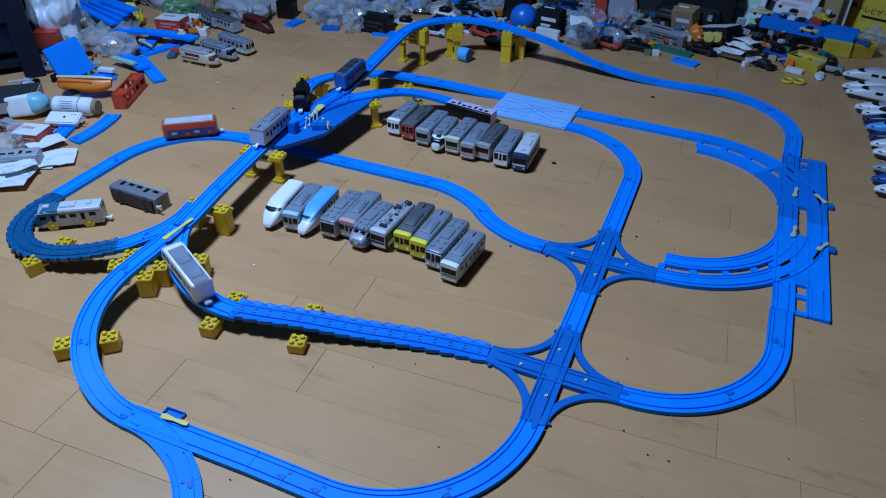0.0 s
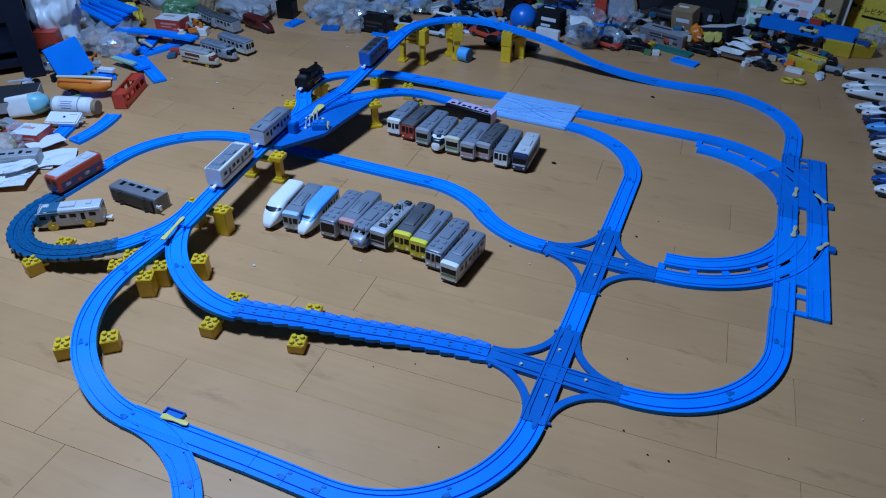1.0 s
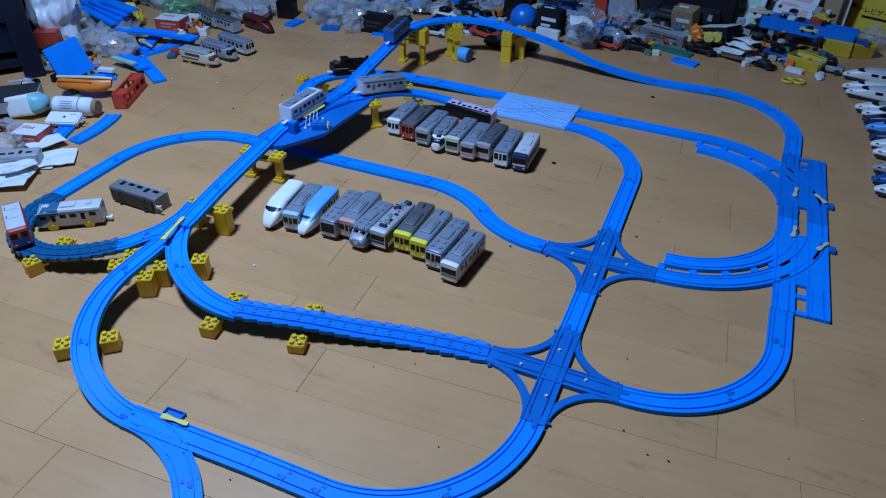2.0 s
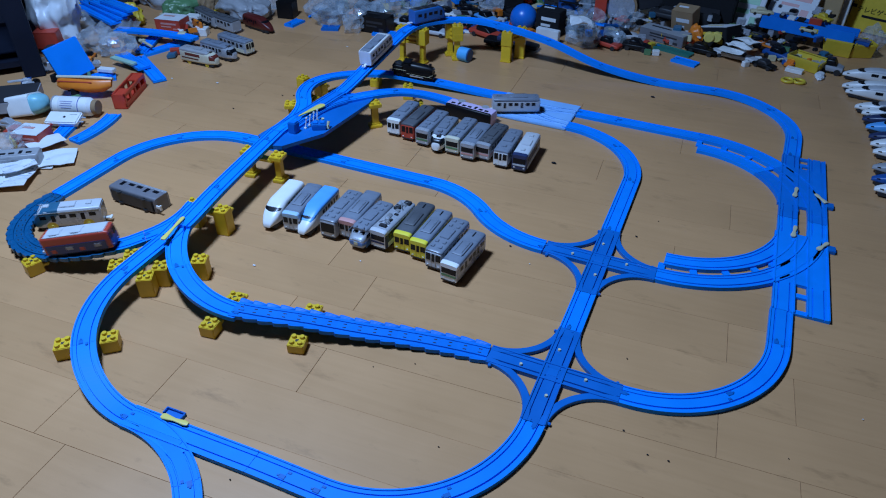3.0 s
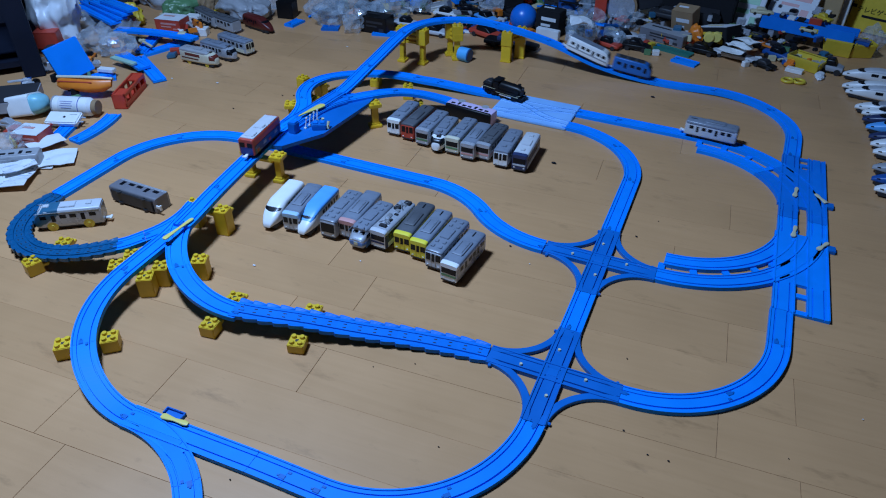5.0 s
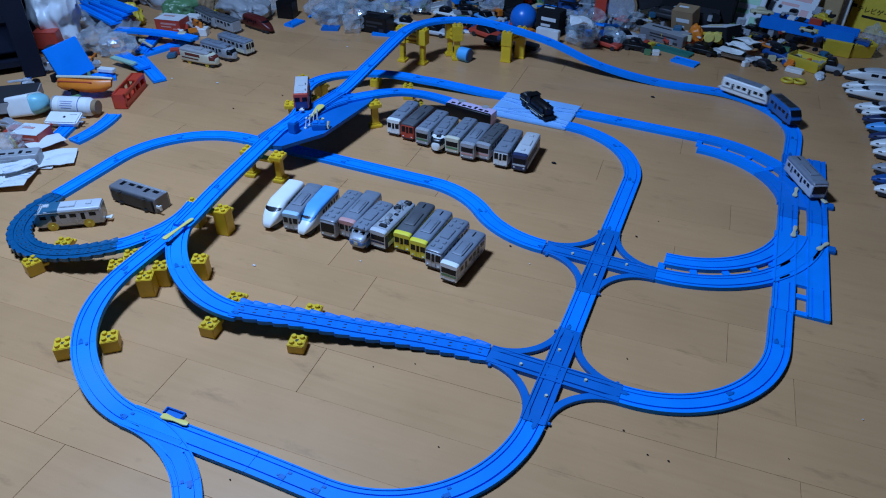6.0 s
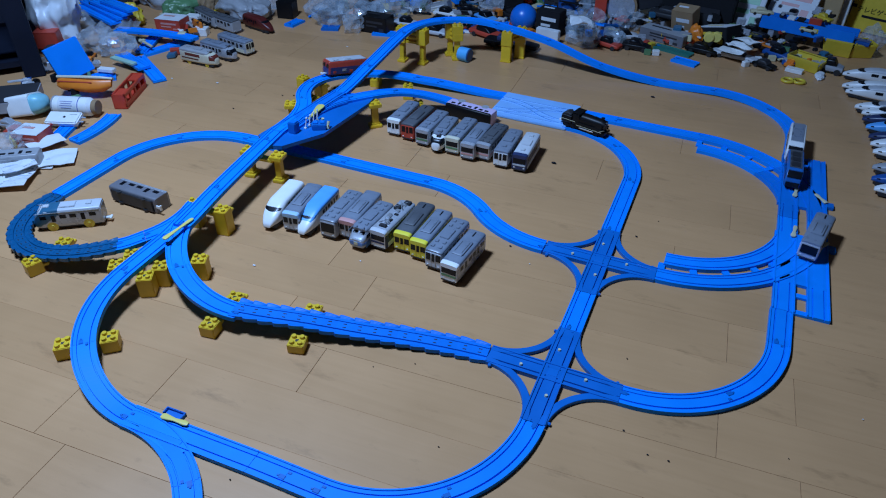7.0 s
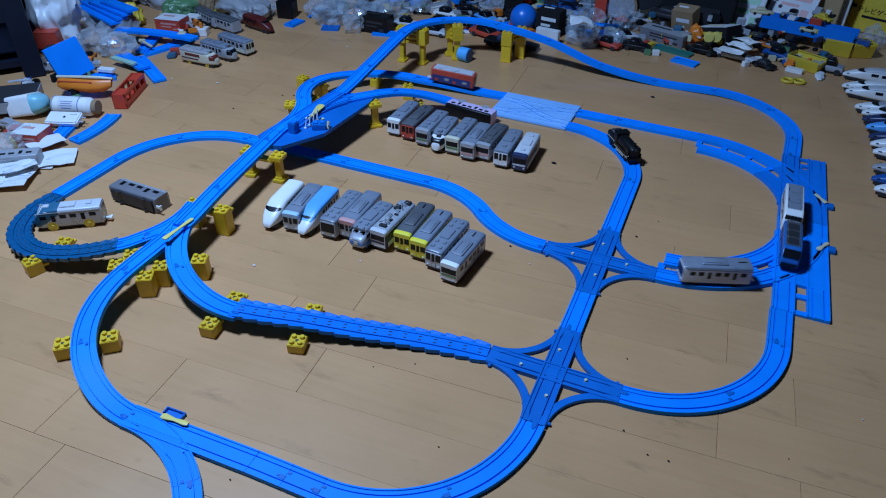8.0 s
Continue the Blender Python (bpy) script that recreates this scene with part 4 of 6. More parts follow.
def steam_loco(name, label):
    t = new(name)
    tagged(t, label, "toy train", "moving toy trains")
    part("chassis", boxed(0.118, 0.026, 0.010, 0, 0, 0.004, 0.001), M_BLACK, t)
    part("boiler", loft([(-0.012, 0.0148, 0.013, 0.0440, 2.6), (0.0, 0.0148, 0.013, 0.0445, 2.6), (0.046, 0.0142, 0.013, 0.0430, 2.5), (0.056, 0.012, 0.0145, 0.039, 2.3)], 28), M_BLACK, t, smooth=True)
    for sd in (1, -1):
        part("smoke_deflector", boxed(0.018, 0.0015, 0.016, 0.044, sd * 0.0155, 0.020, 0.0005), M_BLACK, t)
        part("skirt", boxed(0.078, 0.0030, 0.0110, 0.018, sd * 0.0160, 0.0130, 0.0008), M_BLACK, t)
        part("running_line", boxed(0.072, 0.0008, 0.0010, 0.018, sd * 0.0176, 0.0150, 0.0002), M_CREAM, t, "thin pale line")
        part("slope_line", boxed(0.020, 0.0008, 0.0010, 0, 0, 0, 0.0002), M_CREAM, t, "thin pale line", m=pose(0.052, sd * 0.0176, 0.0185, 0, -30, 0))
        part("side_line", boxed(0.044, 0.0008, 0.0012, -0.038, sd * 0.0166, 0.022, 0.0002), M_CREAM, t, "thin pale line")
        part("connecting_rod", boxed(0.040, 0.0015, 0.003, 0.012, sd * 0.0165, 0.0085, 0.0005), M_STEEL, t)
        for x in (-0.045, -0.030, 0.0, 0.018, 0.036):
            bm = bmesh.new()
            cyl(bm, 0.0085 if x > -0.02 else 0.006, 0.0085 if x > -0.02 else 0.006, 0.004, 0, 0, 0, 16, Matrix.Rotation(radians(90), 4, "X"))
            part("wheel", bm, M_BLACK, t, m=pose(x, sd * 0.0125 + 0.002, 0.0085 if x > -0.02 else 0.006))
    part("cab", loft([(-0.030, 0.0165, 0.013, 0.045, 7), (-0.012, 0.0165, 0.013, 0.0455, 7)], 20), M_BLACK, t, smooth=True)
    part("cab_roof", boxed(0.024, 0.035, 0.0025, -0.021, 0, 0.0448, 0.001), M_BLACK, t)
    part("tender", loft([(-0.062, 0.0165, 0.013, 0.034, 8), (-0.034, 0.0165, 0.013, 0.034, 8)], 20), M_BLACK, t, smooth=True)
    part("coal", loft([(-0.058, 0.012, 0.030, 0.038, 3), (-0.048, 0.0135, 0.030, 0.042, 3), (-0.038, 0.011, 0.030, 0.037, 3)], 12), M_CHASSIS, t)
    bm = bmesh.new()
    cyl(bm, 0.004, 0.0048, 0.010, 0.046, 0, 0.0385, 14)
    part("chimney", bm, M_BLACK, t)
    for x in (0.010, 0.026):
        bm = bmesh.new()
        cyl(bm, 0.0065, 0.005, 0.006, x, 0, 0.0385, 14)
        part("dome", bm, M_BLACK, t)
    part("front_buffer", boxed(0.004, 0.034, 0.006, 0.060, 0, 0.009, 0.0008), M_BLACK, t)
    bm = bmesh.new()
    cyl(bm, 0.003, 0.003, 0.004, 0, 0, 0, 12, Matrix.Rotation(radians(90), 4, "Y"))
    part("headlamp", bm, M_CHASSIS, t, m=pose(0.056, 0, 0.036))
    part("rear_coupling", boxed(0.014, 0.010, 0.0045, -0.067, 0, 0.0075, 0.0008), M_WHITE, t, "white coupling")
    return t


C_YEL = paint(0.66, 0.47, 0.04)
C_YEL2 = paint(0.80, 0.68, 0.05)
C_SKY = paint(0.10, 0.38, 0.80)
C_PINK = paint(0.6, 0.30, 0.28)
C_CREAM = paint(0.62, 0.58, 0.44)
C_LAV = paint(0.62, 0.50, 0.72)
C_NAVY = paint(0.02, 0.035, 0.10)
C_BLUE = paint(0.01, 0.08, 0.30)
C_NAVY2 = paint(0.02, 0.04, 0.16)
C_RED = paint(0.50, 0.06, 0.035)
C_GREEN = paint(0.10, 0.22, 0.10)
C_MAROON = paint(0.10, 0.014, 0.012)
C_ORANGE = paint(0.75, 0.20, 0.02)
C_GREY = paint(0.33, 0.34, 0.36)
C_DGREY = paint(0.17, 0.165, 0.18)
C_TEALT = paint(0.03, 0.13, 0.22)
C_LGREY = paint(0.52, 0.54, 0.57)


def row(things, places, heading, L=0.121):
    """Parks things with their fronts at the places."""
    for t, (x, y, turn) in zip(things, places):
        c, s = math.cos(radians(heading + turn)), math.sin(radians(heading + turn))
        t.matrix_basis = pose(x - c * L / 2, y - s * L / 2, 0, 0, 0, heading + turn)


GA, GB = "first row of parked toy trains", "second row of parked toy trains"
row1 = [
    toy_train("bullet_train", "white toy bullet train parked on the floor", M_WHITE, None, nose="bullet", H=0.049, W=0.0205, L=0.134, group=GA),
    toy_train("commuter_train", "silver toy commuter car with grey roof and pale blue brow", M_SILVER, M_ROOF, C_LGREY, trim=paint(0.35, 0.55, 0.75), units=1, L=0.121, group=GA),
    toy_train("express_train", "sky blue and white long-nosed toy express train", M_WHITE, C_SKY, nose="bullet", H=0.047, W=0.0195, L=0.134, group=GA),
    toy_train("diesel_railcar", "grey toy railcar with an open dark front and roof vents", C_GREY, M_ROOF, M_SILVER, face="tall", units=4, L=0.121, group=GA),
    toy_train("commuter_train", "silver toy commuter car with a pink brow band", M_SILVER, M_ROOF, C_LGREY, trim=C_PINK, stripe=C_PINK, units=1, L=0.121, group=GA),
    toy_train("express_train", "silver and blue toy express with a domed cab and pale face", M_SILVER, M_ROOF, nose="dome", stripe=paint(0.08, 0.20, 0.48), lower=paint(0.08, 0.20, 0.48), units=4, L=0.121, group=GA),
    toy_train("electric_locomotive", "black and white toy electric locomotive with crowded roof gear", C_NAVY, M_SILVER, M_WHITE, face="wide", strip=C_NAVY, lower=M_WHITE, trim=C_LGREY, units=0, gear=True, L=0.121, group=GA),
    toy_train("commuter_train", "yellow toy commuter car with a dark grey roof", C_YEL2, M_ROOFD, C_YEL2, trim=C_YEL2, units=1, slots=True, L=0.121, group=GA),
    toy_train("commuter_train", "bright yellow toy commuter car with a grey roof", C_YEL2, M_ROOF, C_YEL2, trim=C_YEL2, units=1, slots=True, L=0.121, group=GA),
    toy_train("commuter_train", "silver toy commuter car with a dark-windowed front and pale door", M_SILVER, M_ROOF, C_LGREY, units=4, L=0.121, group=GA),
    toy_train("commuter_train", "white-fronted toy commuter car with one wide black window", M_SILVER, M_ROOF, M_WHITE, face="wide", strip=C_GREEN, trim=M_WHITE, units=1, slots=True, L=0.121, group=GA),
]
row(row1, [(-0.645, 0.156, 5), (-0.596, 0.166, 7), (-0.568, 0.164, 3), (-0.516, 0.176, 1), (-0.480, 0.190, 1), (-0.446, 0.164, -3), (-0.408, 0.184, -4), (-0.361, 0.195, 0), (-0.322, 0.185, -2), (-0.283, 0.169, -4), (-0.241, 0.144, -5)], -90)
row2 = [
    toy_train("commuter_train", "white and silver toy commuter car with grey roof", M_WHITE, M_ROOF, M_WHITE, trim=M_WHITE, units=2, L=0.121, group=GB),
    toy_train("commuter_train", "red-fronted toy commuter car with dark grey roof", C_RED, M_ROOFD, C_RED, units=1, slots=True, L=0.121, group=GB),
    toy_train("commuter_train", "silver toy commuter car with black cab window and green band", M_SILVER, M_ROOF, M_SILVER, face="wide", strip=C_GREEN, trim=M_SILVER, units=3, L=0.121, group=GB),
    toy_train("express_train", "white round-nosed toy express with wraparound dark windscreen", M_WHITE, M_ROOF, nose="round", units=3, L=0.121, group=GB),
    toy_train("express_train", "cream toy railcar with grey roof and dark front window", C_CREAM, M_ROOF, C_CREAM, face="wide", strip=C_GREEN, trim=C_CREAM, lower=C_GREEN, units=3, L=0.121, group=GB),
    toy_train("commuter_train", "silver toy commuter car with black cab window", M_SILVER, M_ROOF, M_SILVER, face="wide", strip=C_PINK, trim=M_SILVER, units=1, L=0.121, group=GB),
    toy_train("commuter_train", "silver toy commuter car with dark roof and pink line", M_SILVER, M_ROOFD, M_SILVER, face="wide", strip=C_PINK, trim=M_SILVER, stripe=C_PINK, units=4, L=0.121, group=GB),
    toy_train("commuter_train", "grey and silver toy commuter car with flat front", M_SILVER, M_ROOF, M_WHITE, units=2, L=0.121, group=GB),
    toy_train("express_train", "navy blue and white toy express with light grey roof", C_NAVY, C_LGREY, C_NAVY, face="wide", strip=C_LGREY, trim=C_NAVY, lower=M_WHITE, units=2, L=0.121, group=GB),
]
row(row2, [(-0.597, 0.630, 0), (-0.554, 0.622, -1.7), (-0.509, 0.610, -2), (-0.463, 0.588, 3), (-0.425, 0.600, -1), (-0.381, 0.588, 0), (-0.347, 0.602, -3), (-0.297, 0.588, 1), (-0.251, 0.588, 2)], -90)


def parked(t, x, y, z, heading, roll=0):
    t.matrix_basis = pose(x, y, z, 0, 0, heading) @ pose(0, 0, 0, roll, 0, 0)
    return t


parked(toy_train("commuter_train", "lavender toy carriage lying on its side beside blue rail", C_LAV, M_BLACK, None, units=0, L=0.135, windows=7, wheels=C_GREY, wr=0.0105), -0.452, 0.832, 0.018, -8, 90)
parked(toy_train("diesel_railcar", "silver toy railcar with dark blue nose and yellow wheels", M_SILVER, C_LGREY, C_TEALT, "slant", wheels=C_YEL, wr=0.0105, units=2, cap=C_TEALT), -1.022, 0.008, 0, 215)
parked(toy_train("commuter_train", "dark grey toy carriage tipped over on its side", C_DGREY, C_GREY, None, units=1, windows=5), -0.955, 0.102, 0.018, 178, 90)
parked(toy_train("express_train", "cream toy express locomotive with red band and yellow wheels", C_CREAM, C_GREY, nose="round", stripe=C_MAROON, glass=paint(0.14, 0.025, 0.018), windows=1, wheels=C_YEL, units=2), -1.345, 0.815, 0, -2)
parked(toy_train("express_train", "silver toy express with dark windscreen and grey roof", M_SILVER, M_ROOF, nose="round", units=2), -1.325, 0.882, 0, -8)
parked(toy_train("express_train", "silver and cream toy train with dark front", M_SILVER, M_ROOF, C_CREAM, lower=C_CREAM, units=3), -1.315, 0.950, 0, -12)
parked(toy_train("bullet_train", "dark red streamlined toy train half in the clutter", C_MAROON, None, nose="bullet"), -1.365, 1.145, 0, -15)

# the moving trains
GM = "moving toy trains"
T_WHITE = toy_train("express_train", "white toy train with grey roof panel running on blue rail", M_WHITE, None, M_WHITE, "box", L=0.135, units=2, windows=7, panel=M_ROOF, stripe=C_GREY, group=GM)
T_BLUE = toy_train("electric_locomotive", "blue toy locomotive with black front and dark roof grilles", paint(0.012, 0.125, 0.40), None, M_BLACK, "box", units=3, L=0.114, W=0.0172, H=0.0465, windows=5, panel=M_ROOFD, group=GM)
T_GREY = toy_train("commuter_train", "silver grey toy commuter car running on blue rail", C_LGREY, M_ROOF, C_LGREY, "box", face="tall", L=0.124, H=0.0455, units=1, windows=7, slots=True, group=GM)
T_STEAM = steam_loco("steam_locomotive", "black toy steam locomotive with pale lines running on blue rail")
T_RED = toy_train("commuter_train", "red toy carriage with dark blue lower sides and pale grey roof", C_RED, None, C_RED, "box", L=0.126, W=0.0178, H=0.0455, units=2, windows=0, lower=C_NAVY2, panel=C_LGREY, group=GM)


# ---- clutter round the layout ----
M_FILM = mat("clear_film", (0.60, 0.66, 0.72), 0.12, 0, 0.08, 25, 0.2, alpha=0.34, spec=1.0)
M_BAG = mat("white_bag", (0.72, 0.76, 0.80), 0.38, 0, 0.06, 14, 0.5)
M_PAPER = mat("paper", (0.66, 0.68, 0.70), 0.8, 0, 0.05, 30, 0.1)


def printed_paper():
    """White paper with blocks of grey and blue print."""
    m = bpy.data.materials.new("printed_paper")
    m.use_nodes = True
    nt = m.node_tree
    b = nt.nodes["Principled BSDF"]
    b.inputs["Roughness"].default_value = 0.6
    tc = nt.nodes.new("ShaderNodeTexCoord")
    mp = nt.nodes.new("ShaderNodeMapping")
    mp.inputs["Scale"].default_value = (45.0, 240.0, 1.0)
    nt.links.new(tc.outputs["Object"], mp.inputs["Vector"])
    vo = nt.nodes.new("ShaderNodeTexVoronoi")
    vo.distance = "CHEBYCHEV"
    vo.inputs["Scale"].default_value = 1.0
    nt.links.new(mp.outputs[0], vo.inputs["Vector"])
    sep = nt.nodes.new("ShaderNodeSeparateColor")
    nt.links.new(vo.outputs["Color"], sep.inputs[0])
    ramp = nt.nodes.new("ShaderNodeValToRGB")
    ramp.color_ramp.interpolation = "CONSTANT"
    e = ramp.color_ramp.elements
    e[0].color = (0.66, 0.68, 0.70, 1)
    e[1].position, e[1].color = 0.96, (0.16, 0.18, 0.22, 1)
    for p, c in ((0.80, (0.52, 0.55, 0.60, 1)), (0.90, (0.36, 0.42, 0.52, 1))):
        k = e.new(p)
        k.color = c
    nt.links.new(sep.outputs[0], ramp.inputs["Fac"])
    nt.links.new(ramp.outputs[0], b.inputs["Base Color"])
    return m


M_PRINT = printed_paper()
M_CARD = mat("cardboard", (0.30, 0.19, 0.10), 0.8, 0, 0.08, 30, 0.1)
M_CAB = mat("dark_cabinet", (0.008, 0.011, 0.022), 0.6, 0, 0.12, 12, 0.05, spec=0.2)
M_WOOD = mat("pale_wood", (0.45, 0.30, 0.15), 0.55, 0, 0.12, 18, 0.1)
M_INK = mat("dark_print", (0.012, 0.012, 0.014), 0.8, spec=0.2)


def spot(x, y, z=0.0, rz=0.0, rx=0.0, ry=0.0):
    return pose(x, y, z, 0, 0, rz) @ pose(0, 0, 0, rx, ry, 0)


def crumpled(name, label, x, y, z, sx, sy, sz, material, seed, category="plastic bag", sharp=0.32, sub=4, group="heap of bags"):
    """A crumpled film or sack: an uneven faceted shell that sits flat."""
    clear = material in (M_FILM, M_BAG2)
    bm = bmesh.new()
    bmesh.ops.create_icosphere(bm, subdivisions=3 if clear else max(sub, 5) if sub > 3 else 4, radius=1.0)
    off = Vector((seed * 3.1, seed * 1.7, seed * 0.9))
    for v in bm.verts:
        p = v.co.copy()
        n = noise.noise(p * 1.4 + off) * 0.55
        if clear:
            n += 0.42 - abs(noise.noise(p * 2.2 + off)) * 0.85 - abs(noise.noise(p * 4.5 - off)) * 0.45 + noise.noise(p * 9.0 + off) * 0.12
        else:
            fold = Vector((p.x * 3.2, p.y * 3.2, p.z * 2.4)) + off + Vector((noise.noise(p * 1.7 - off), noise.noise(p * 1.9 + off), 0)) * 0.8
            n += 0.26 - abs(noise.noise(fold * 0.7)) * 0.40 - abs(noise.noise(fold * 1.5)) * 0.10 - abs(noise.noise(p * 2.6 - off)) * 0.05
        v.co = p * (0.80 + n * 0.60)
        v.co.z = max(v.co.z, -0.62 + 0.05 * noise.noise(p * 4 + off))
    bmesh.ops.scale(bm, vec=(sx / 2, sy / 2, sz / 1.6), verts=bm.verts)
    bmesh.ops.translate(bm, vec=(0, 0, sz * 0.38), verts=bm.verts)
    ob = obj(name, bm, material, m=spot(x, y, z, seed * 47 % 360), smooth=not clear)
    return tagged(ob, label, category, group)


def carton(name, label, x, y, z, sx, sy, sz, rz, side, top=None, rx=0, ry=0, band=None, category="box", group="boxes in the clutter"):
    t = new(name)
    tagged(t, label, category, group)
    t.matrix_basis = spot(x, y, z, rz, rx, ry)
    part("carton_body", boxed(sx, sy, sz, 0, 0, 0, min(0.0015, sz * 0.1)), side, t)
    if top is not None:
        part("top_panel", boxed(sx * 0.98, sy * 0.98, 0.0014, 0, 0, sz - 0.0004, 0.0004), top, t)
    if band is not None:
        part("print_panel", boxed(sx * 0.62, 0.0010, sz * 0.14, sx * 0.05, -sy / 2, sz * 0.62, 0.0002), band, t)
        part("print_panel", boxed(sx * 0.40, 0.0010, sz * 0.10, -sx * 0.06, -sy / 2, sz * 0.40, 0.0002), band, t)
        part("print_panel", boxed(sx * 0.18, 0.0010, sz * 0.22, sx * 0.30, -sy / 2, sz * 0.14, 0.0002), band, t)
        part("print_panel", boxed(sx * 0.44, sy * 0.16, 0.0010, -sx * 0.12, sy * 0.1, sz + 0.0009, 0.0002), band, t)
    return t


def scrap_rail(x, y, z, length, rz, rx=0, ry=0, material=None, bend=0, label="spare blue toy rail lying in the clutter"):
    p = Path(-length / 2, 0, -bend / 2, [("A", length / max(1e-3, radians(abs(bend))), bend)] if bend else [("L", length)], GROUND)
    ob = obj("spare_rail", sweep(p, 0, p.length), material or M_BLUE, m=spot(x, y, z, rz, rx, ry))
    tagged(ob, label, "toy rail", "spare toy rails")
    j = new("joint_hook", JOINT)
    j.parent = ob
    j.matrix_basis = pose(-length / 2 + 0.008, 0, 0.0004)
    return ob


def tin(name, label, x, y, z, r, h, rz, side, cap, rx=90, category="can"):
    t = new(name)
    tagged(t, label, category, "cans and rolls")
    t.matrix_basis = spot(x, y, z, rz, rx)
    bm = bmesh.new()
    cyl(bm, r, r, h, 0, 0, -h / 2, 28)
    part("side", bm, side, t, smooth=True)
    for e in (-1, 1):
        bm = bmesh.new()
        cyl(bm, r * 0.86, r * 0.86, 0.003, 0, 0, e * h / 2 - 0.0015 + e * 0.0009, 28)
        part("end_disc", bm, cap, t, smooth=True)
    return t


def toy_car(name, label, x, y, z, L, W, H, rz, body, cabin, wheels=4, rx=0, group="toy vehicles in the clutter"):
    """A small toy vehicle: chassis, lofted body, cabin, wheels."""
    t = new(name)
    tagged(t, label, "toy vehicle", group)
    t.matrix_basis = spot(x, y, z, rz, rx)
    a = L / 2
    part("body", loft([(-a, W * 0.44, H * 0.2, H * 0.52, 6), (-a * 0.9, W * 0.5, H * 0.18, H * 0.6, 6), (a * 0.55, W * 0.5, H * 0.18, H * 0.58, 6), (a * 0.95, W * 0.46, H * 0.2, H * 0.48, 5), (a, W * 0.40, H * 0.22, H * 0.42, 5)], 18), body, t, smooth=True)
    part("cabin", loft([(-a * 0.5, W * 0.40, H * 0.5, H * 0.92, 5), (-a * 0.35, W * 0.44, H * 0.5, H, 5), (a * 0.15, W * 0.43, H * 0.5, H * 0.98, 5), (a * 0.42, W * 0.40, H * 0.5, H * 0.62, 4)], 16), cabin, t, smooth=True)
    r = H * 0.21
    for u in (-0.6, 0.6):
        for sd in (1, -1):
            bm = bmesh.new()
            cyl(bm, r, r, W * 0.14, 0, 0, 0, 14, Matrix.Rotation(radians(90), 4, "X"))
            part("wheel", bm, M_WHEEL, t, m=pose(u * a, sd * W * 0.44 + W * 0.07, r))
    return t


def sheet(name, label, x, y, z, sx, sy, rz, material, seed, bulge=0.012, category="paper"):
    """A creased sheet with thickness."""
    bm = bmesh.new()
    bmesh.ops.create_grid(bm, x_segments=6, y_segments=4, size=0.5)
    off = Vector((seed * 2.3, seed, 0))
    for v in bm.verts:
        q = v.co.copy()
        v.co = Vector((q.x * sx, q.y * sy, bulge * (abs(noise.noise(q * 1.4 + off)) * 2.6 + abs(noise.noise(q * 3.5 + off)) * 0.3)))
    ex = bmesh.ops.extrude_face_region(bm, geom=bm.faces[:])
    bmesh.ops.translate(bm, vec=(0, 0, 0.0012), verts=[g for g in ex["geom"] if isinstance(g, bmesh.types.BMVert)])
    bmesh.ops.recalc_face_normals(bm, faces=bm.faces)
    ob = obj(name, bm, material, m=spot(x, y, z + 0.0006, rz))
    return tagged(ob, label, category, "papers in the clutter")


def crate(label, x, y, z, sx, sy, sz, rz, material):
    """An open toy crate with round-cornered holes in its sides."""
    t = new("toy_crate")
    tagged(t, label, "crate", "crates")
    t.matrix_basis = spot(x, y, z, rz)
    th = 0.005
    part("crate_floor", boxed(sx, sy, th, 0, 0, 0, 0.001), material, t)
    n = 4
    for sd in (1, -1):
        part("lower_rail", boxed(sx, th, sz * 0.3, 0, sd * (sy - th) / 2, th - 0.0005, 0.001), material, t)
        part("upper_rail", boxed(sx, th, sz * 0.25, 0, sd * (sy - th) / 2, sz * 0.75, 0.001), material, t)
        for i in range(n + 1):
            part("upright", boxed(0.010, th * 0.96, sz * 0.50, -sx / 2 + 0.006 + (sx - 0.012) * i / n, sd * (sy - th) / 2, sz * 0.27, 0.0008), material, t)
        part("end_wall", boxed(th, sy, sz, sd * (sx - th) / 2, 0, 0, 0.001), material, t)
        part("top_bar", boxed(sx * 0.28, sy - 2 * th - 0.001, th, sd * sx * 0.33, 0, sz - th - 0.002, 0.001), material, t)
    return t


def tub(label, x, y, z, sx, sy, sz, rz, material):
    """An open tub with sloped walls and a rim."""
    t = new("toy_tub")
    tagged(t, label, "toy part", "crates")
    t.matrix_basis = spot(x, y, z, rz)
    part("tub_floor", boxed(sx * 0.8, sy * 0.8, 0.004, 0, 0, 0.001, 0.001), material, t)
    for sd in (1, -1):
        part("long_wall", boxed(sx, 0.004, sz, 0, 0, 0, 0.001), material, t, m=pose(0, sd * sy * 0.43, 0, -sd * 14, 0, 0))
        part("end_wall", boxed(0.004, sy * 0.9, sz, 0, 0, 0, 0.001), material, t, m=pose(sd * sx * 0.45, 0, 0, 0, sd * 14, 0))
        part("rim", boxed(sx * 1.04, 0.007, 0.003, 0, sd * sy * 0.53, sz - 0.003, 0.001), material, t)
    return t


def ball(label, x, y, r, material):
    bm = bmesh.new()
    bmesh.ops.create_uvsphere(bm, u_segments=32, v_segments=20, radius=r)
    ob = obj("toy_ball", bm, material, smooth=True)
    ob.location = (x, y, r)
    return ob


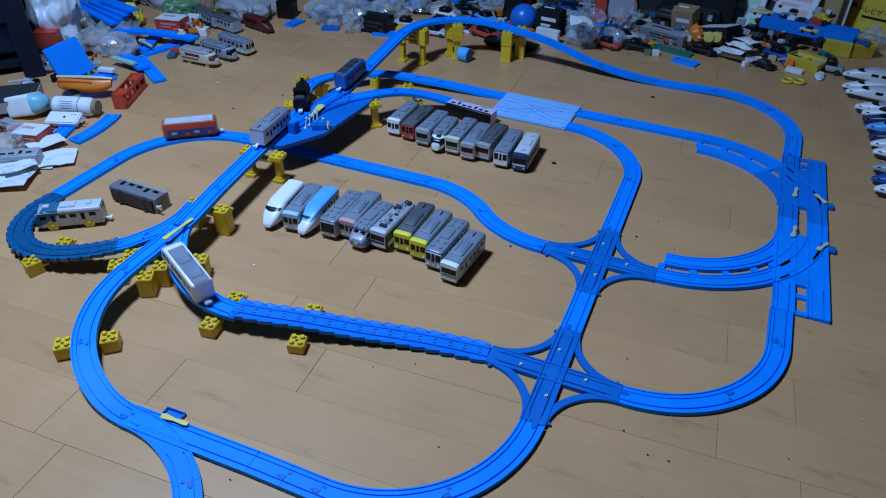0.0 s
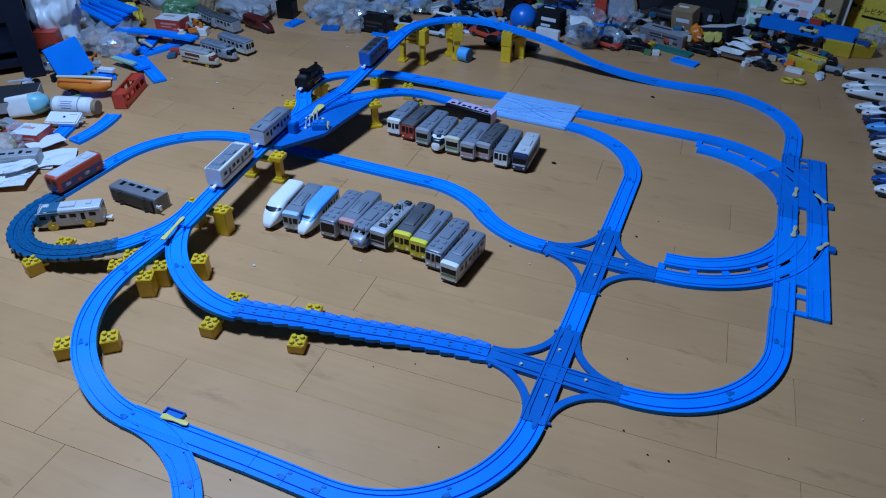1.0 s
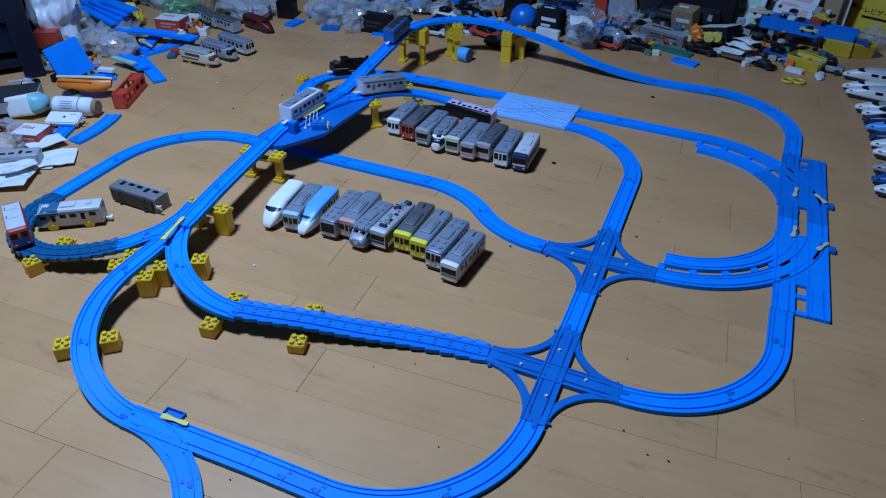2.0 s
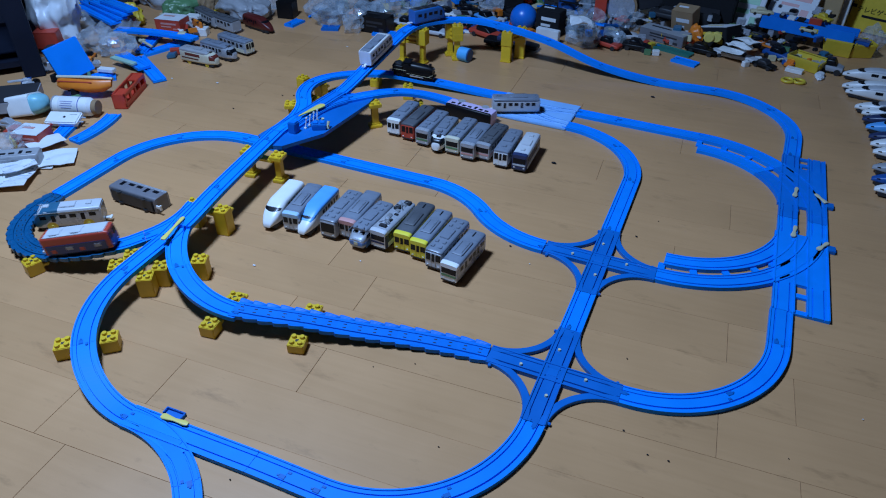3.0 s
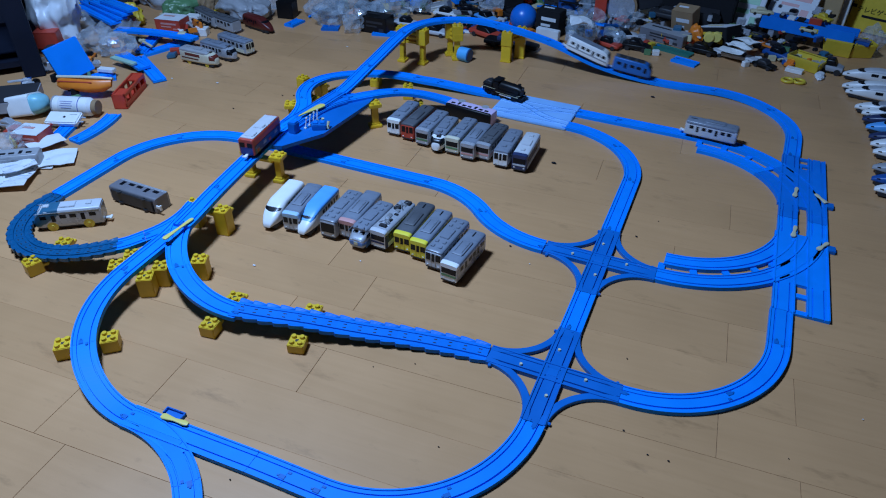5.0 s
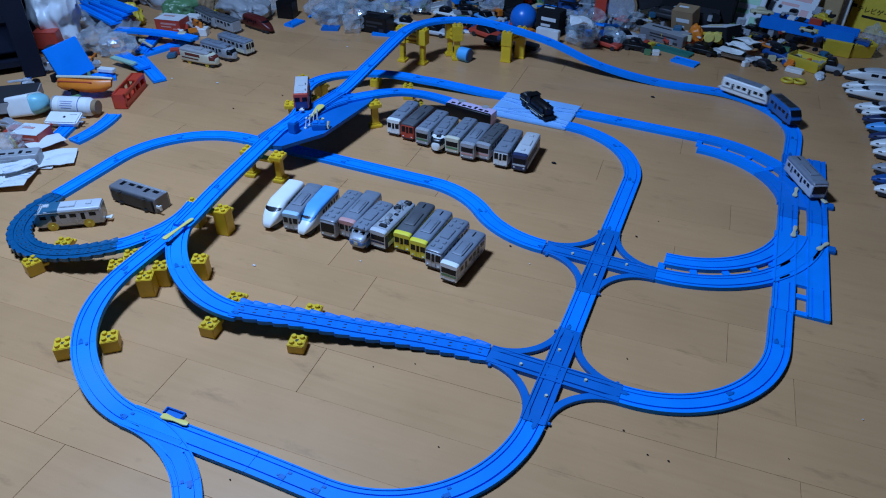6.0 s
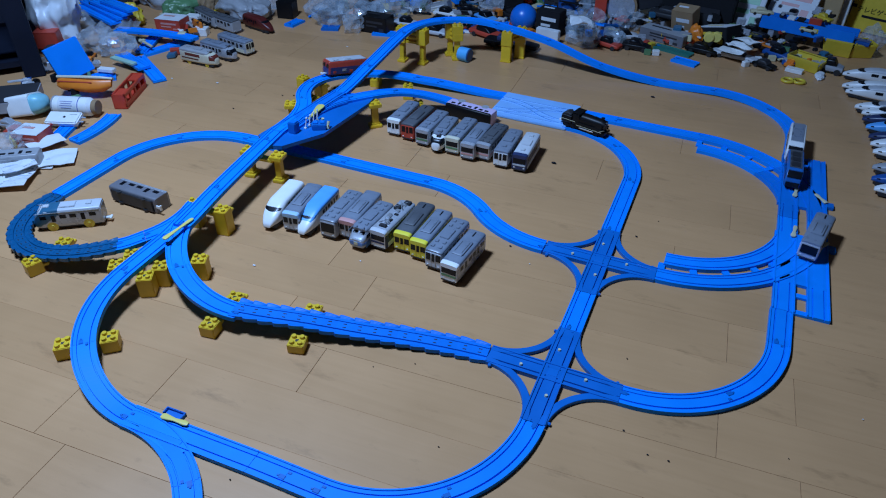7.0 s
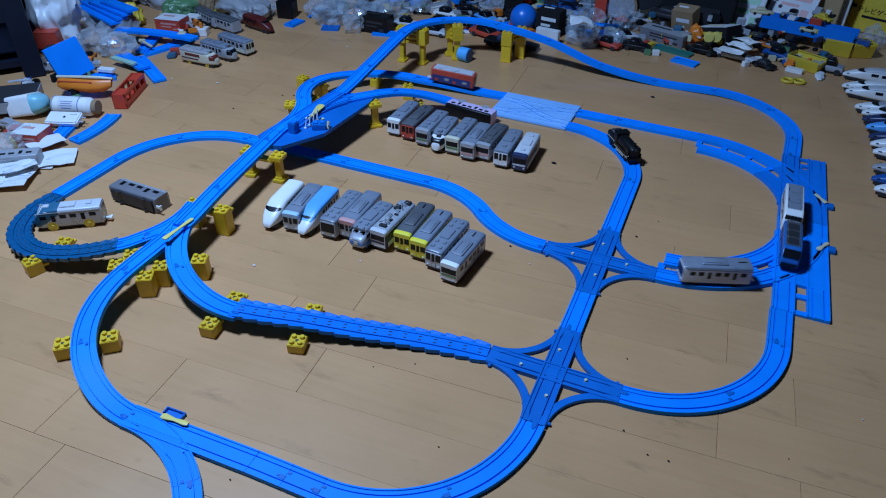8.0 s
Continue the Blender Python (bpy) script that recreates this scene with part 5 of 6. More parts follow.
def ring_toy(label, x, y, z, r, material):
    bm = bmesh.new()
    n, k, w = 28, 10, r * 0.30
    rows_ = []
    for i in range(n):
        a = 2 * math.pi * i / n
        rows_.append([bm.verts.new(((r + w * math.cos(b)) * math.cos(a), (r + w * math.cos(b)) * math.sin(a), w * math.sin(b) + w)) for b in (2 * math.pi * j / k for j in range(k))])
    for i in range(n):
        for j in range(k):
            bm.faces.new((rows_[i][j], rows_[(i + 1) % n][j], rows_[(i + 1) % n][(j + 1) % k], rows_[i][(j + 1) % k]))
    bmesh.ops.recalc_face_normals(bm, faces=bm.faces)
    ob = obj("plastic_ring", bm, material, smooth=True)
    ob.location = (x, y, z)
    return tagged(ob, label, "ring", "yellow rings")


def toy_boat(x, y, z, rz):
    """An orange toy hull with a white deck, tipped over."""
    t = new("toy_boat")
    tagged(t, "orange and white toy boat hull tipped on its side", "toy boat", "toy vehicles in the clutter")
    t.matrix_basis = spot(x, y, z, rz, -34) @ Matrix.Scale(0.82, 4)
    part("hull", loft([(-0.085, 0.016, 0.012, 0.040, 4), (-0.07, 0.024, 0.004, 0.042, 4), (0.02, 0.026, 0.0, 0.042, 4), (0.065, 0.020, 0.006, 0.044, 3.5), (0.095, 0.005, 0.022, 0.046, 3)], 22), C_ORANGE, t, smooth=True)
    part("deck", loft([(-0.088, 0.018, 0.040, 0.050, 5), (0.02, 0.029, 0.040, 0.052, 5), (0.068, 0.022, 0.042, 0.053, 4), (0.099, 0.006, 0.044, 0.053, 3)], 20), C_CREAM, t, smooth=True)
    part("rubbing_strip", boxed(0.12, 0.002, 0.004, -0.02, -0.0255, 0.026, 0.0006), C_RED, t)


def spray_can(x, y, rz):
    """A paint can on its side: body with a printed label, collar, nozzle cap."""
    t = new("white_can")
    tagged(t, "white spray can with a printed label lying on its side", "can", "cans and rolls")
    t.matrix_basis = spot(x, y, 0.0255, rz)
    lay_x = Matrix.Rotation(radians(90), 4, "Y")
    for nm, r1, r2, h, x0, m in (("side", 0.0245, 0.0245, 0.092, -0.055, M_WHITE), ("label_band", 0.0248, 0.0248, 0.050, -0.040, M_PAPER), ("print_ring", 0.0251, 0.0251, 0.0022, 0.013, paint(0.12, 0.14, 0.42)), ("shoulder", 0.0245, 0.0170, 0.010, 0.037, M_WHITE), ("collar", 0.0190, 0.0180, 0.012, 0.046, M_CARD), ("end_rim", 0.0254, 0.0254, 0.004, -0.058, M_SILVER)):
        bm = bmesh.new()
        cyl(bm, r1, r2, h, 0, 0, 0, 32)
        part(nm, bm, m, t, m=Matrix.Translation((x0, 0, 0)) @ lay_x, smooth=True)
    for k in range(4):
        part("print_bar", boxed(0.034 - 0.006 * (k % 2), 0.0016, 0.0012, -0.016, 0, 0, 0.0002), paint(0.22, 0.24, 0.48), t, m=pose(0, 0, 0, 38 + 13 * k, 0, 0) @ pose(0, 0, 0.0243))
    return t


def domed_case(x, y, rz):
    """A white plastic case with a teal domed end."""
    t = new("plastic_case")
    tagged(t, "white plastic case with a teal domed end lying tilted", "case", "cans and rolls")
    t.matrix_basis = spot(x, y, 0.004, rz, -16, -10)
    part("shell", loft([(-0.055, 0.030, 0.004, 0.050, 7), (-0.052, 0.033, 0.001, 0.054, 8), (0.008, 0.034, 0.0, 0.056, 7), (0.012, 0.033, 0.001, 0.055, 6)], 24), M_WHITE, t, smooth=True)
    part("dome", loft([(0.010 + 0.034 * math.sin(q), 0.0325 * math.cos(q), 0.0275 - 0.026 * math.cos(q), 0.0275 + 0.026 * math.cos(q), 3.2) for q in (0, 0.3, 0.6, 0.9, 1.2, 1.45)], 24), paint(0.22, 0.52, 0.60), t, smooth=True)
    for k in range(5):
        part("print_bar", boxed(0.003, 0.010, 0.0008, -0.040 + 0.008 * k, -0.006, 0.0548, 0.0002), M_INK, t)
    return t


def charger(x, y, rz):
    """A flat white plastic box with a dark round button and a plug."""
    t = new("charger_box")
    tagged(t, "flat white plastic charger box with a dark button", "charger", "boxes in the clutter")
    t.matrix_basis = spot(x, y, 0.012, rz, 15)
    part("shell", boxed(0.085, 0.045, 0.014, 0, 0, 0, 0.003), M_WHITE, t)
    bm = bmesh.new()
    cyl(bm, 0.0036, 0.0034, 0.0012, 0.004, 0, 0.0136, 16)
    part("button", bm, M_CHASSIS, t, smooth=True)
    part("print_bar", boxed(0.020, 0.0016, 0.0006, 0.024, 0.010, 0.0138, 0.0002), C_GREY, t)
    for v in (-0.008, 0.008):
        part("prong", boxed(0.014, 0.005, 0.0016, 0.047, v, 0.006, 0.0004), M_SILVER, t)
    return t


def cabinet():
    """The dark open cabinet whose corner stands at the edge of the room."""
    t = new("dark_cabinet")
    tagged(t, "dark grey open-fronted cabinet standing on the floor", "cabinet")
    t.matrix_basis = pose(-1.735, 0.545, 0, 0, 0, 52)
    for x in (0.0, -0.62):
        part("post", boxed(0.055, 0.055, 0.62, x, 0, 0, 0.003), M_CAB, t)
        part("post", boxed(0.055, 0.055, 0.62, x, 0.40, 0, 0.003), M_CAB, t)
    part("side_panel", boxed(0.018, 0.345, 0.60, 0.0, 0.20, 0.01, 0.001), M_CAB, t)
    part("back_panel", boxed(0.565, 0.012, 0.60, -0.31, 0.41, 0.01, 0.001), M_CAB, t)
    part("top_board", boxed(0.70, 0.50, 0.03, -0.31, 0.2, 0.62, 0.003), M_CAB, t)
    part("rail", boxed(0.565, 0.030, 0.05, -0.31, 0, 0.16, 0.002), M_CAB, t)
    part("bottom_board", boxed(0.565, 0.345, 0.018, -0.31, 0.2, 0.02, 0.001), M_CAB, t)


M_BAG2 = mat("crinkled_foil_bag", (0.42, 0.52, 0.62), 0.12, 0.1, 0.3, 20, 0.3, alpha=0.4)


def flatbed(x, y):
    """A long blue toy flatbed truck lying across the heap."""
    t = new("toy_flatbed")
    tagged(t, "long blue plastic toy flatbed truck with yellow sticker", "toy vehicle", "toy vehicles in the clutter")
    t.matrix_basis = spot(x, y, 0.006, -14, -6)
    part("bed", loft([(-0.17, 0.030, 0.030, 0.046, 6), (-0.16, 0.042, 0.028, 0.050, 7), (0.11, 0.042, 0.028, 0.050, 7), (0.13, 0.030, 0.030, 0.048, 6), (0.17, 0.024, 0.032, 0.046, 5)], 20), C_BLUE, t, smooth=True)
    for sd in (1, -1):
        part("side_rail", boxed(0.29, 0.006, 0.040, -0.02, sd * 0.040, 0.030, 0.001), M_BLUE3, t)
        for u in (-0.11, -0.06, 0.05, 0.09):
            bm = bmesh.new()
            cyl(bm, 0.016, 0.016, 0.012, 0, 0, 0, 16, Matrix.Rotation(radians(90), 4, "X"))
            part("wheel", bm, M_WHEEL, t, m=pose(u, sd * 0.034 + 0.006, 0.018))
    part("sticker", boxed(0.055, 0.0012, 0.013, -0.01, -0.0436, 0.046, 0.0003), C_YEL, t, "yellow and black sticker")
    for k in range(4):
        part("sticker_bar", boxed(0.006, 0.0012, 0.007, -0.028 + 0.012 * k, -0.0444, 0.048, 0.0002), M_INK, t)
    for u in (-0.08, -0.05):
        part("cargo_panel", boxed(0.024, 0.03, 0.006, u, 0, 0.0, 0.001), M_WHITE if u < -0.06 else M_INK, t, m=pose(0, 0, 0.068, 14, 0, 0))


def game_box(x, y):
    """The yellow game carton with its printed title."""
    t = new("game_carton")
    tagged(t, "yellow video game carton with black printed title standing upright", "box", "boxes in the clutter")
    t.matrix_basis = spot(x, y, 0.0, -22, -8)
    part("carton_body", boxed(0.26, 0.06, 0.125, 0.05, 0, 0, 0.0015), C_YEL, t)
    part("dark_top", boxed(0.262, 0.062, 0.10, 0.05, 0, 0.125, 0.001), M_INK, t)
    cu = bpy.data.curves.new("title", "FONT")
    cu.body, cu.size, cu.extrude = "テレビゲーム", 0.021, 0.0004
    cu.materials.append(M_INK)
    o = new("title", cu)
    o.parent = t
    o.matrix_basis = pose(-0.062, -0.0312, 0.064, 90, 0, 0)
    part("print_bar", boxed(0.10, 0.0012, 0.008, 0.01, -0.0302, 0.046, 0.0002), M_INK, t)
    part("print_bar", boxed(0.018, 0.0012, 0.010, -0.075, -0.0302, 0.074, 0.0002), M_INK, t)


def crumb(x, y, r, material):
    r *= 0.75
    bm = bmesh.new()
    bmesh.ops.create_icosphere(bm, subdivisions=1, radius=1)
    for v in bm.verts:
        v.co += Vector((noise.noise(v.co * 2 + Vector((x * 50, y * 50, 0))), noise.noise(v.co * 3), 0)) * 0.5
        v.co.z = v.co.z * 0.35 + 0.3
    bmesh.ops.scale(bm, vec=(r * 1.4, r, r), verts=bm.verts)
    ob = obj("crumb", bm, material)
    ob.location = (x, y, 0.0012)
    return tagged(ob, "tiny scrap of litter on the wooden floor", "litter", "floor litter")


def heap_filler():
    """Mixed toys and parcels behind the named things, piling up towards the wall."""
    rnd = random.Random(7)
    cols = [M_BLUE, C_NAVY, M_BLACK, C_GREY, M_WHITE, C_RED, M_CHASSIS, C_LGREY, M_CARD, C_BLUE, C_YEL, C_GREEN, M_INK, M_INK, M_INK, M_BLACK, M_CHASSIS, M_BLACK]
    for i in range(190):
        u = i / 190
        if u < 0.68:
            w = (i / 129.0)
            x = -1.75 + 2.6 * w + rnd.uniform(-0.05, 0.05)
            edge = 1.34 + 0.30 * w + (0.10 if x < -1.1 else 0)
            d = rnd.random() ** 0.8 * 0.55 + 0.10
            y = edge + d
        else:
            w = (i - 129) / 61.0
            x = -1.55 - rnd.uniform(0.06, 0.50) - 0.22 * w
            y = 0.62 + 1.1 * w + rnd.uniform(-0.05, 0.05)
            d = abs(x + 1.55) * 0.8
            if y < 0.85 and x > -2.1:
                x -= 0.25
        z = max(0.0, (d - 0.1) * rnd.uniform(0.0, 0.20))
        c = rnd.choice(cols)
        k = rnd.random()
        if (x > 0.22 and y < 2.2) or (x < -1.62 and y < 1.0):
            continue
        if k < 0.20 and x > -0.2:
            carton("toy_carton", "dark toy carton in the heap", x, y, z * 0.5, rnd.uniform(0.08, 0.16), 0.06, rnd.uniform(0.05, 0.12), rnd.uniform(-40, 40), rnd.choice((M_INK, M_CHASSIS, M_BLACK)), None, rnd.uniform(-14, 14), 0, None)
        elif k < 0.20:
            s = rnd.uniform(0.09, 0.17)
            crumpled("film_bag", "crumpled plastic bag in the toy heap", x, y, z, s, s * 0.8, s * 0.6, rnd.choice((M_FILM, M_BAG2, M_BAG, M_FILM)), 100 + i, sharp=0.42, sub=3)
        elif k < 0.52:
            carton("toy_carton", "assorted toy carton in the heap", x, y, z * 0.5, rnd.uniform(0.05, 0.14), rnd.uniform(0.04, 0.09), rnd.uniform(0.03, 0.10), rnd.uniform(-50, 50), c, rnd.choice((None, M_PAPER, c)), rnd.uniform(-18, 18), rnd.uniform(-18, 18), rnd.choice((M_PAPER, M_INK, C_YEL, None)))
        elif k < 0.80:
            toy_car("toy_car", "assorted toy vehicle in the heap", x, y, z, rnd.uniform(0.06, 0.11), rnd.uniform(0.03, 0.045), rnd.uniform(0.025, 0.042), rnd.uniform(-180, 180), c, rnd.choice((M_GLASS, M_CHASSIS, c)), rx=rnd.choice((0, 0, 80, 180)))
        elif k < 0.93:
            scrap_rail(x, y, z + 0.01, rnd.choice((0.108, 0.216)), rnd.uniform(0, 180), rnd.uniform(-20, 20), rnd.uniform(-15, 15), bend=rnd.choice((0, 0, 45)), material=rnd.choice((M_BLUE, M_BLUE2, M_BLUE, M_CHASSIS)))
        else:
            tin("toy_tub", "round plastic tub in the toy heap", x, y, z + 0.03, rnd.uniform(0.02, 0.04), rnd.uniform(0.05, 0.1), rnd.uniform(0, 180), c, M_CHASSIS, rnd.choice((0, 90)))


def small_bits():
    """Loose small parts along the front of the heaps: bricks, rollers, bars, caps."""
    rnd = random.Random(21)
    cols = [M_WHITE, M_BLACK, C_GREY, C_RED, C_BLUE, M_BLUE, C_YEL, C_GREEN, M_INK, C_LGREY, M_CHASSIS, C_ORANGE, C_TEALT, M_CREAM, M_INK, M_SILVER]
    for i in range(440):
        if i < 355:
            w = rnd.random()
            x = -1.30 + 1.72 * w
            y = 1.33 + 0.24 * w + (0.09 if -0.5 < x < 0.3 else 0.0) + rnd.random() ** 1.5 * 0.42
        else:
            w = rnd.random()
            y = 0.10 + 1.15 * w
            x = -1.36 - 0.16 * w - rnd.random() ** 1.3 * 0.34
            if 0.56 < y < 0.82 and x > -1.57:
                x -= 0.22
        z = rnd.random() * 0.35 * max(0.0, y - 1.55) if i < 355 else rnd.random() * 0.03
        c, k = rnd.choice(cols), rnd.random()
        if k < 0.45:
            bm = boxed(rnd.uniform(0.012, 0.045), rnd.uniform(0.010, 0.028), rnd.uniform(0.006, 0.022), 0, 0, 0, 0.0012)
            if rnd.random() < 0.5:
                studs(bm, 0, 0, 0.004, 0.02)
            ob = obj("toy_brick", bm, c, m=spot(x, y, z, rnd.uniform(0, 180), rnd.uniform(-10, 10)))
            tagged(ob, "small plastic toy brick in the heap", "toy brick", "loose bricks")
        elif k < 0.62:
            bm = bmesh.new()
            r = rnd.uniform(0.006, 0.014)
            cyl(bm, r, r, r * 0.8, 0, 0, 0, 16)
            cyl(bm, r * 0.6, r * 0.5, r * 1.1, 0, 0, 0, 12)
            ob = obj("toy_roller", bm, c if k < 0.52 else M_BLACK, m=spot(x, y, z + r * 0.7, rnd.uniform(0, 180), rnd.choice((0, 90))), smooth=True)
            tagged(ob, "small round toy roller in the heap", "toy part", "loose rollers")
        elif k < 0.85:
            bm = boxed(rnd.uniform(0.05, 0.10), 0.008, 0.005, 0, 0, 0, 0.001)
            box(bm, 0.010, 0.020, 0.006, 0.02, 0, 0, 0.001)
            ob = obj("toy_bar", bm, c, m=spot(x, y, z + 0.004, rnd.uniform(0, 180), 0, rnd.uniform(-12, 12)))
            tagged(ob, "thin plastic toy bar in the heap", "toy part", "loose bars")
        else:
            toy_car("toy_car", "tiny toy vehicle in the heap", x, y, z, rnd.uniform(0.045, 0.075), 0.026, 0.024, rnd.uniform(0, 360), c, rnd.choice((M_GLASS, c)), rx=rnd.choice((0, 0, 90)))


cabinet()
crumpled("plastic_bag", "large crumpled white plastic bag in the clutter", -1.875, 0.781, 0.03, 0.20, 0.16, 0.20, M_BAG, 3, sub=5)
carton("toy_box", "red and white toy carton behind a blue case", -1.833, 0.700, 0.02, 0.07, 0.06, 0.05, 30, C_RED, C_RED)
carton("storage_case", "bright blue plastic case leaning in the clutter", -1.588, 0.570, 0.011, 0.098, 0.022, 0.100, 66, M_BLUE, None, rx=-14, ry=-12)
crumpled("film_bag", "crumpled clear plastic film bag in the clutter", -1.732, 0.775, 0.0, 0.129, 0.104, 0.071, M_FILM, 11)
crumpled("film_bag", "crumpled clear plastic film bag in the clutter", -1.624, 0.771, 0.0, 0.136, 0.109, 0.075, M_FILM, 12)
crumpled("film_bag", "crumpled clear plastic film bag in the clutter", -1.907, 0.898, 0.0, 0.118, 0.095, 0.065, M_FILM, 13)
crumpled("film_bag", "crumpled clear plastic film bag in the clutter", -1.729, 0.920, 0.0, 0.116, 0.093, 0.064, M_FILM, 14)
crumpled("film_bag", "crumpled clear plastic film bag in the clutter", -1.768, 0.872, 0.0, 0.096, 0.077, 0.053, M_FILM, 15)
crumpled("film_bag", "crumpled clear plastic film bag in the clutter", -1.422, 0.237, 0.0, 0.079, 0.063, 0.043, M_FILM, 16)
crumpled("film_bag", "crumpled clear plastic film bag in the clutter", -1.392, 0.170, 0.0, 0.097, 0.077, 0.053, M_FILM, 17)
scrap_rail(-1.583, 0.888, 0.030, 0.289, 8, ry=-0, bend=-22)
scrap_rail(-1.601, 0.876, 0.004, 0.175, 115, ry=-0, bend=0)
scrap_rail(-1.533, 0.891, -0.000, 0.194, 77, ry=0, bend=18)
scrap_rail(-1.456, 0.709, 0.002, 0.220, -32, ry=-0, bend=0)
scrap_rail(-1.523, 0.602, 0.000, 0.061, -135, ry=0, bend=0)
scrap_rail(-1.845, 0.941, 0.060, 0.270, -20, ry=-0, bend=0)
scrap_rail(-1.812, 0.943, 0.070, 0.222, -17, ry=-0, bend=0)
scrap_rail(-1.852, 0.919, 0.050, 0.267, -20, ry=-0, bend=0)
scrap_rail(-1.775, 0.947, 0.080, 0.168, -15, ry=-0, bend=0)
scrap_rail(-1.307, 0.350, 0.000, 0.159, 98, ry=-0, bend=30)
scrap_rail(-1.521, 0.715, 0.012, 0.154, -22, ry=0, bend=0)
scrap_rail(-1.364, 0.308, 0.000, 0.094, 112, ry=-0, bend=0)
scrap_rail(-1.541, 0.594, 0.004, 0.078, 73, ry=-0, bend=0)
scrap_rail(-1.551, 0.555, 0.000, 0.052, 76, ry=-0, bend=0)
carton("mint_strip", "pale mint plastic strip beside blue rails", -1.530, 0.690, 0.022, 0.10, 0.018, 0.006, -8, paint(0.34, 0.56, 0.46), category="toy part", group="loose bars")
carton("white_strip", "short white plastic strip in the clutter", -1.530, 0.622, 0.016, 0.05, 0.02, 0.010, 12, M_WHITE, category="toy part", group="loose bars")
toy_boat(-1.474, 0.481, 0.018, 18)
crate("red plastic toy crate with open side holes", -1.363, 0.536, 0, 0.150, 0.036, 0.042, 113, M_RED)
spray_can(-1.406, 0.395, 18)
domed_case(-1.505, 0.345, 20)
charger(-1.391, 0.336, 20)
carton("toy_box", "small red-edged white carton", -1.388, 0.236, 0.0, 0.07, 0.06, 0.035, 15, C_RED, M_PAPER, band=C_PINK)
carton("grey_case", "grey flat plastic case with moulded clips", -1.598, 0.341, 0.015, 0.16, 0.12, 0.03, 40, C_GREY, M_CHASSIS)
parked(toy_train("commuter_train", "grey toy carriage lying among papers", C_GREY, C_GREY, None, units=3), -1.350, 0.150, 0.018, 35, 90)
sheet("paper_sheet", "creased white paper sheet on the floor", -1.303, 0.157, 0.001, 0.11, 0.06, 25, M_PRINT, 0, 0.005)
sheet("paper_sheet", "creased white paper sheet on the floor", -1.266, 0.188, 0.005, 0.09, 0.075, 40, M_PAPER, 1, 0.005)
sheet("paper_sheet", "creased white paper sheet on the floor", -1.290, 0.069, 0.009, 0.12, 0.09, 30, M_PRINT, 2, 0.005)
sheet("paper_sheet", "creased white paper sheet on the floor", -1.336, 0.227, 0.013, 0.08, 0.05, 70, M_PAPER, 3, 0.005)
sheet("paper_sheet", "creased white paper sheet on the floor", -1.346, 0.108, 0.017, 0.1, 0.1, 10, M_PAPER, 4, 0.005)
sheet("paper_sheet", "creased white paper sheet on the floor", -1.283, 0.109, 0.021, 0.07, 0.05, 60, M_PRINT, 5, 0.005)
carton("toy_carton", "red and white toy carton with a printed top", -1.634, 1.026, 0.0, 0.092, 0.066, 0.042, 10, C_RED, M_PAPER, band=C_PINK)
carton("white_box", "small white plastic block", -1.608, 1.103, 0.0, 0.05, 0.035, 0.03, 10, M_WHITE)
carton("white_box", "small white plastic block", -1.512, 1.022, 0.0, 0.045, 0.035, 0.025, 20, M_WHITE)
crumpled("yellow_bag", "yellow wrapper with shiny film in the clutter", -1.788, 0.999, 0.0, 0.10, 0.09, 0.08, C_YEL, 31)
crumpled("green_wrapper", "dark green fabric pouch in the clutter", -1.675, 1.138, 0.0, 0.16, 0.10, 0.09, C_GREEN, 32)
crumpled("brown_bag", "brown crumpled paper bag in the clutter", -1.627, 1.209, 0.0, 0.12, 0.10, 0.11, M_CARD, 33)
crumpled("grey_cloth", "grey crumpled cloth lying in the heap", -1.509, 1.244, 0.0, 0.26, 0.16, 0.09, C_GREY, 34)
crumpled("grey_cloth", "grey crumpled cloth lying in the heap", -1.834, 1.235, 0.0, 0.26, 0.16, 0.12, C_GREY, 35)
parked(toy_train("commuter_train", "dull grey toy carriage parked in the clutter", C_GREY, M_ROOFD, None, units=3), -1.471, 1.097, 0, -15)
parked(toy_train("commuter_train", "dull grey toy carriage parked in the clutter", C_GREY, M_ROOFD, None, units=3), -1.557, 1.121, 0, -23)
crumpled("dark_bag", "black crumpled pouch in the clutter", -1.580, 1.239, 0.0, 0.07, 0.06, 0.06, M_BLACK, 36)
crumpled("film_bag", "crumpled clear plastic film bag in the clutter", -1.169, 1.303, 0.0, 0.141, 0.113, 0.088, M_BAG2, 51, sharp=0.5)
crumpled("film_bag", "crumpled clear plastic film bag in the clutter", -1.069, 1.286, 0.0, 0.119, 0.095, 0.074, M_FILM, 52, sharp=0.5)
crumpled("film_bag", "crumpled clear plastic film bag in the clutter", -1.262, 1.361, 0.0, 0.125, 0.100, 0.077, M_FILM, 53, sharp=0.5)
crumpled("film_bag", "crumpled clear plastic film bag in the clutter", -1.067, 1.385, 0.0, 0.123, 0.098, 0.076, M_BAG2, 54, sharp=0.5)
crumpled("film_bag", "crumpled clear plastic film bag in the clutter", -1.017, 1.442, 0.0, 0.145, 0.116, 0.090, M_FILM, 55, sharp=0.5)
crumpled("film_bag", "crumpled clear plastic film bag in the clutter", -1.436, 1.314, 0.0, 0.126, 0.101, 0.078, M_FILM, 56, sharp=0.5)
crumpled("film_bag", "crumpled clear plastic film bag in the clutter", -0.324, 1.484, 0.0, 0.134, 0.107, 0.083, M_BAG2, 57, sharp=0.5)
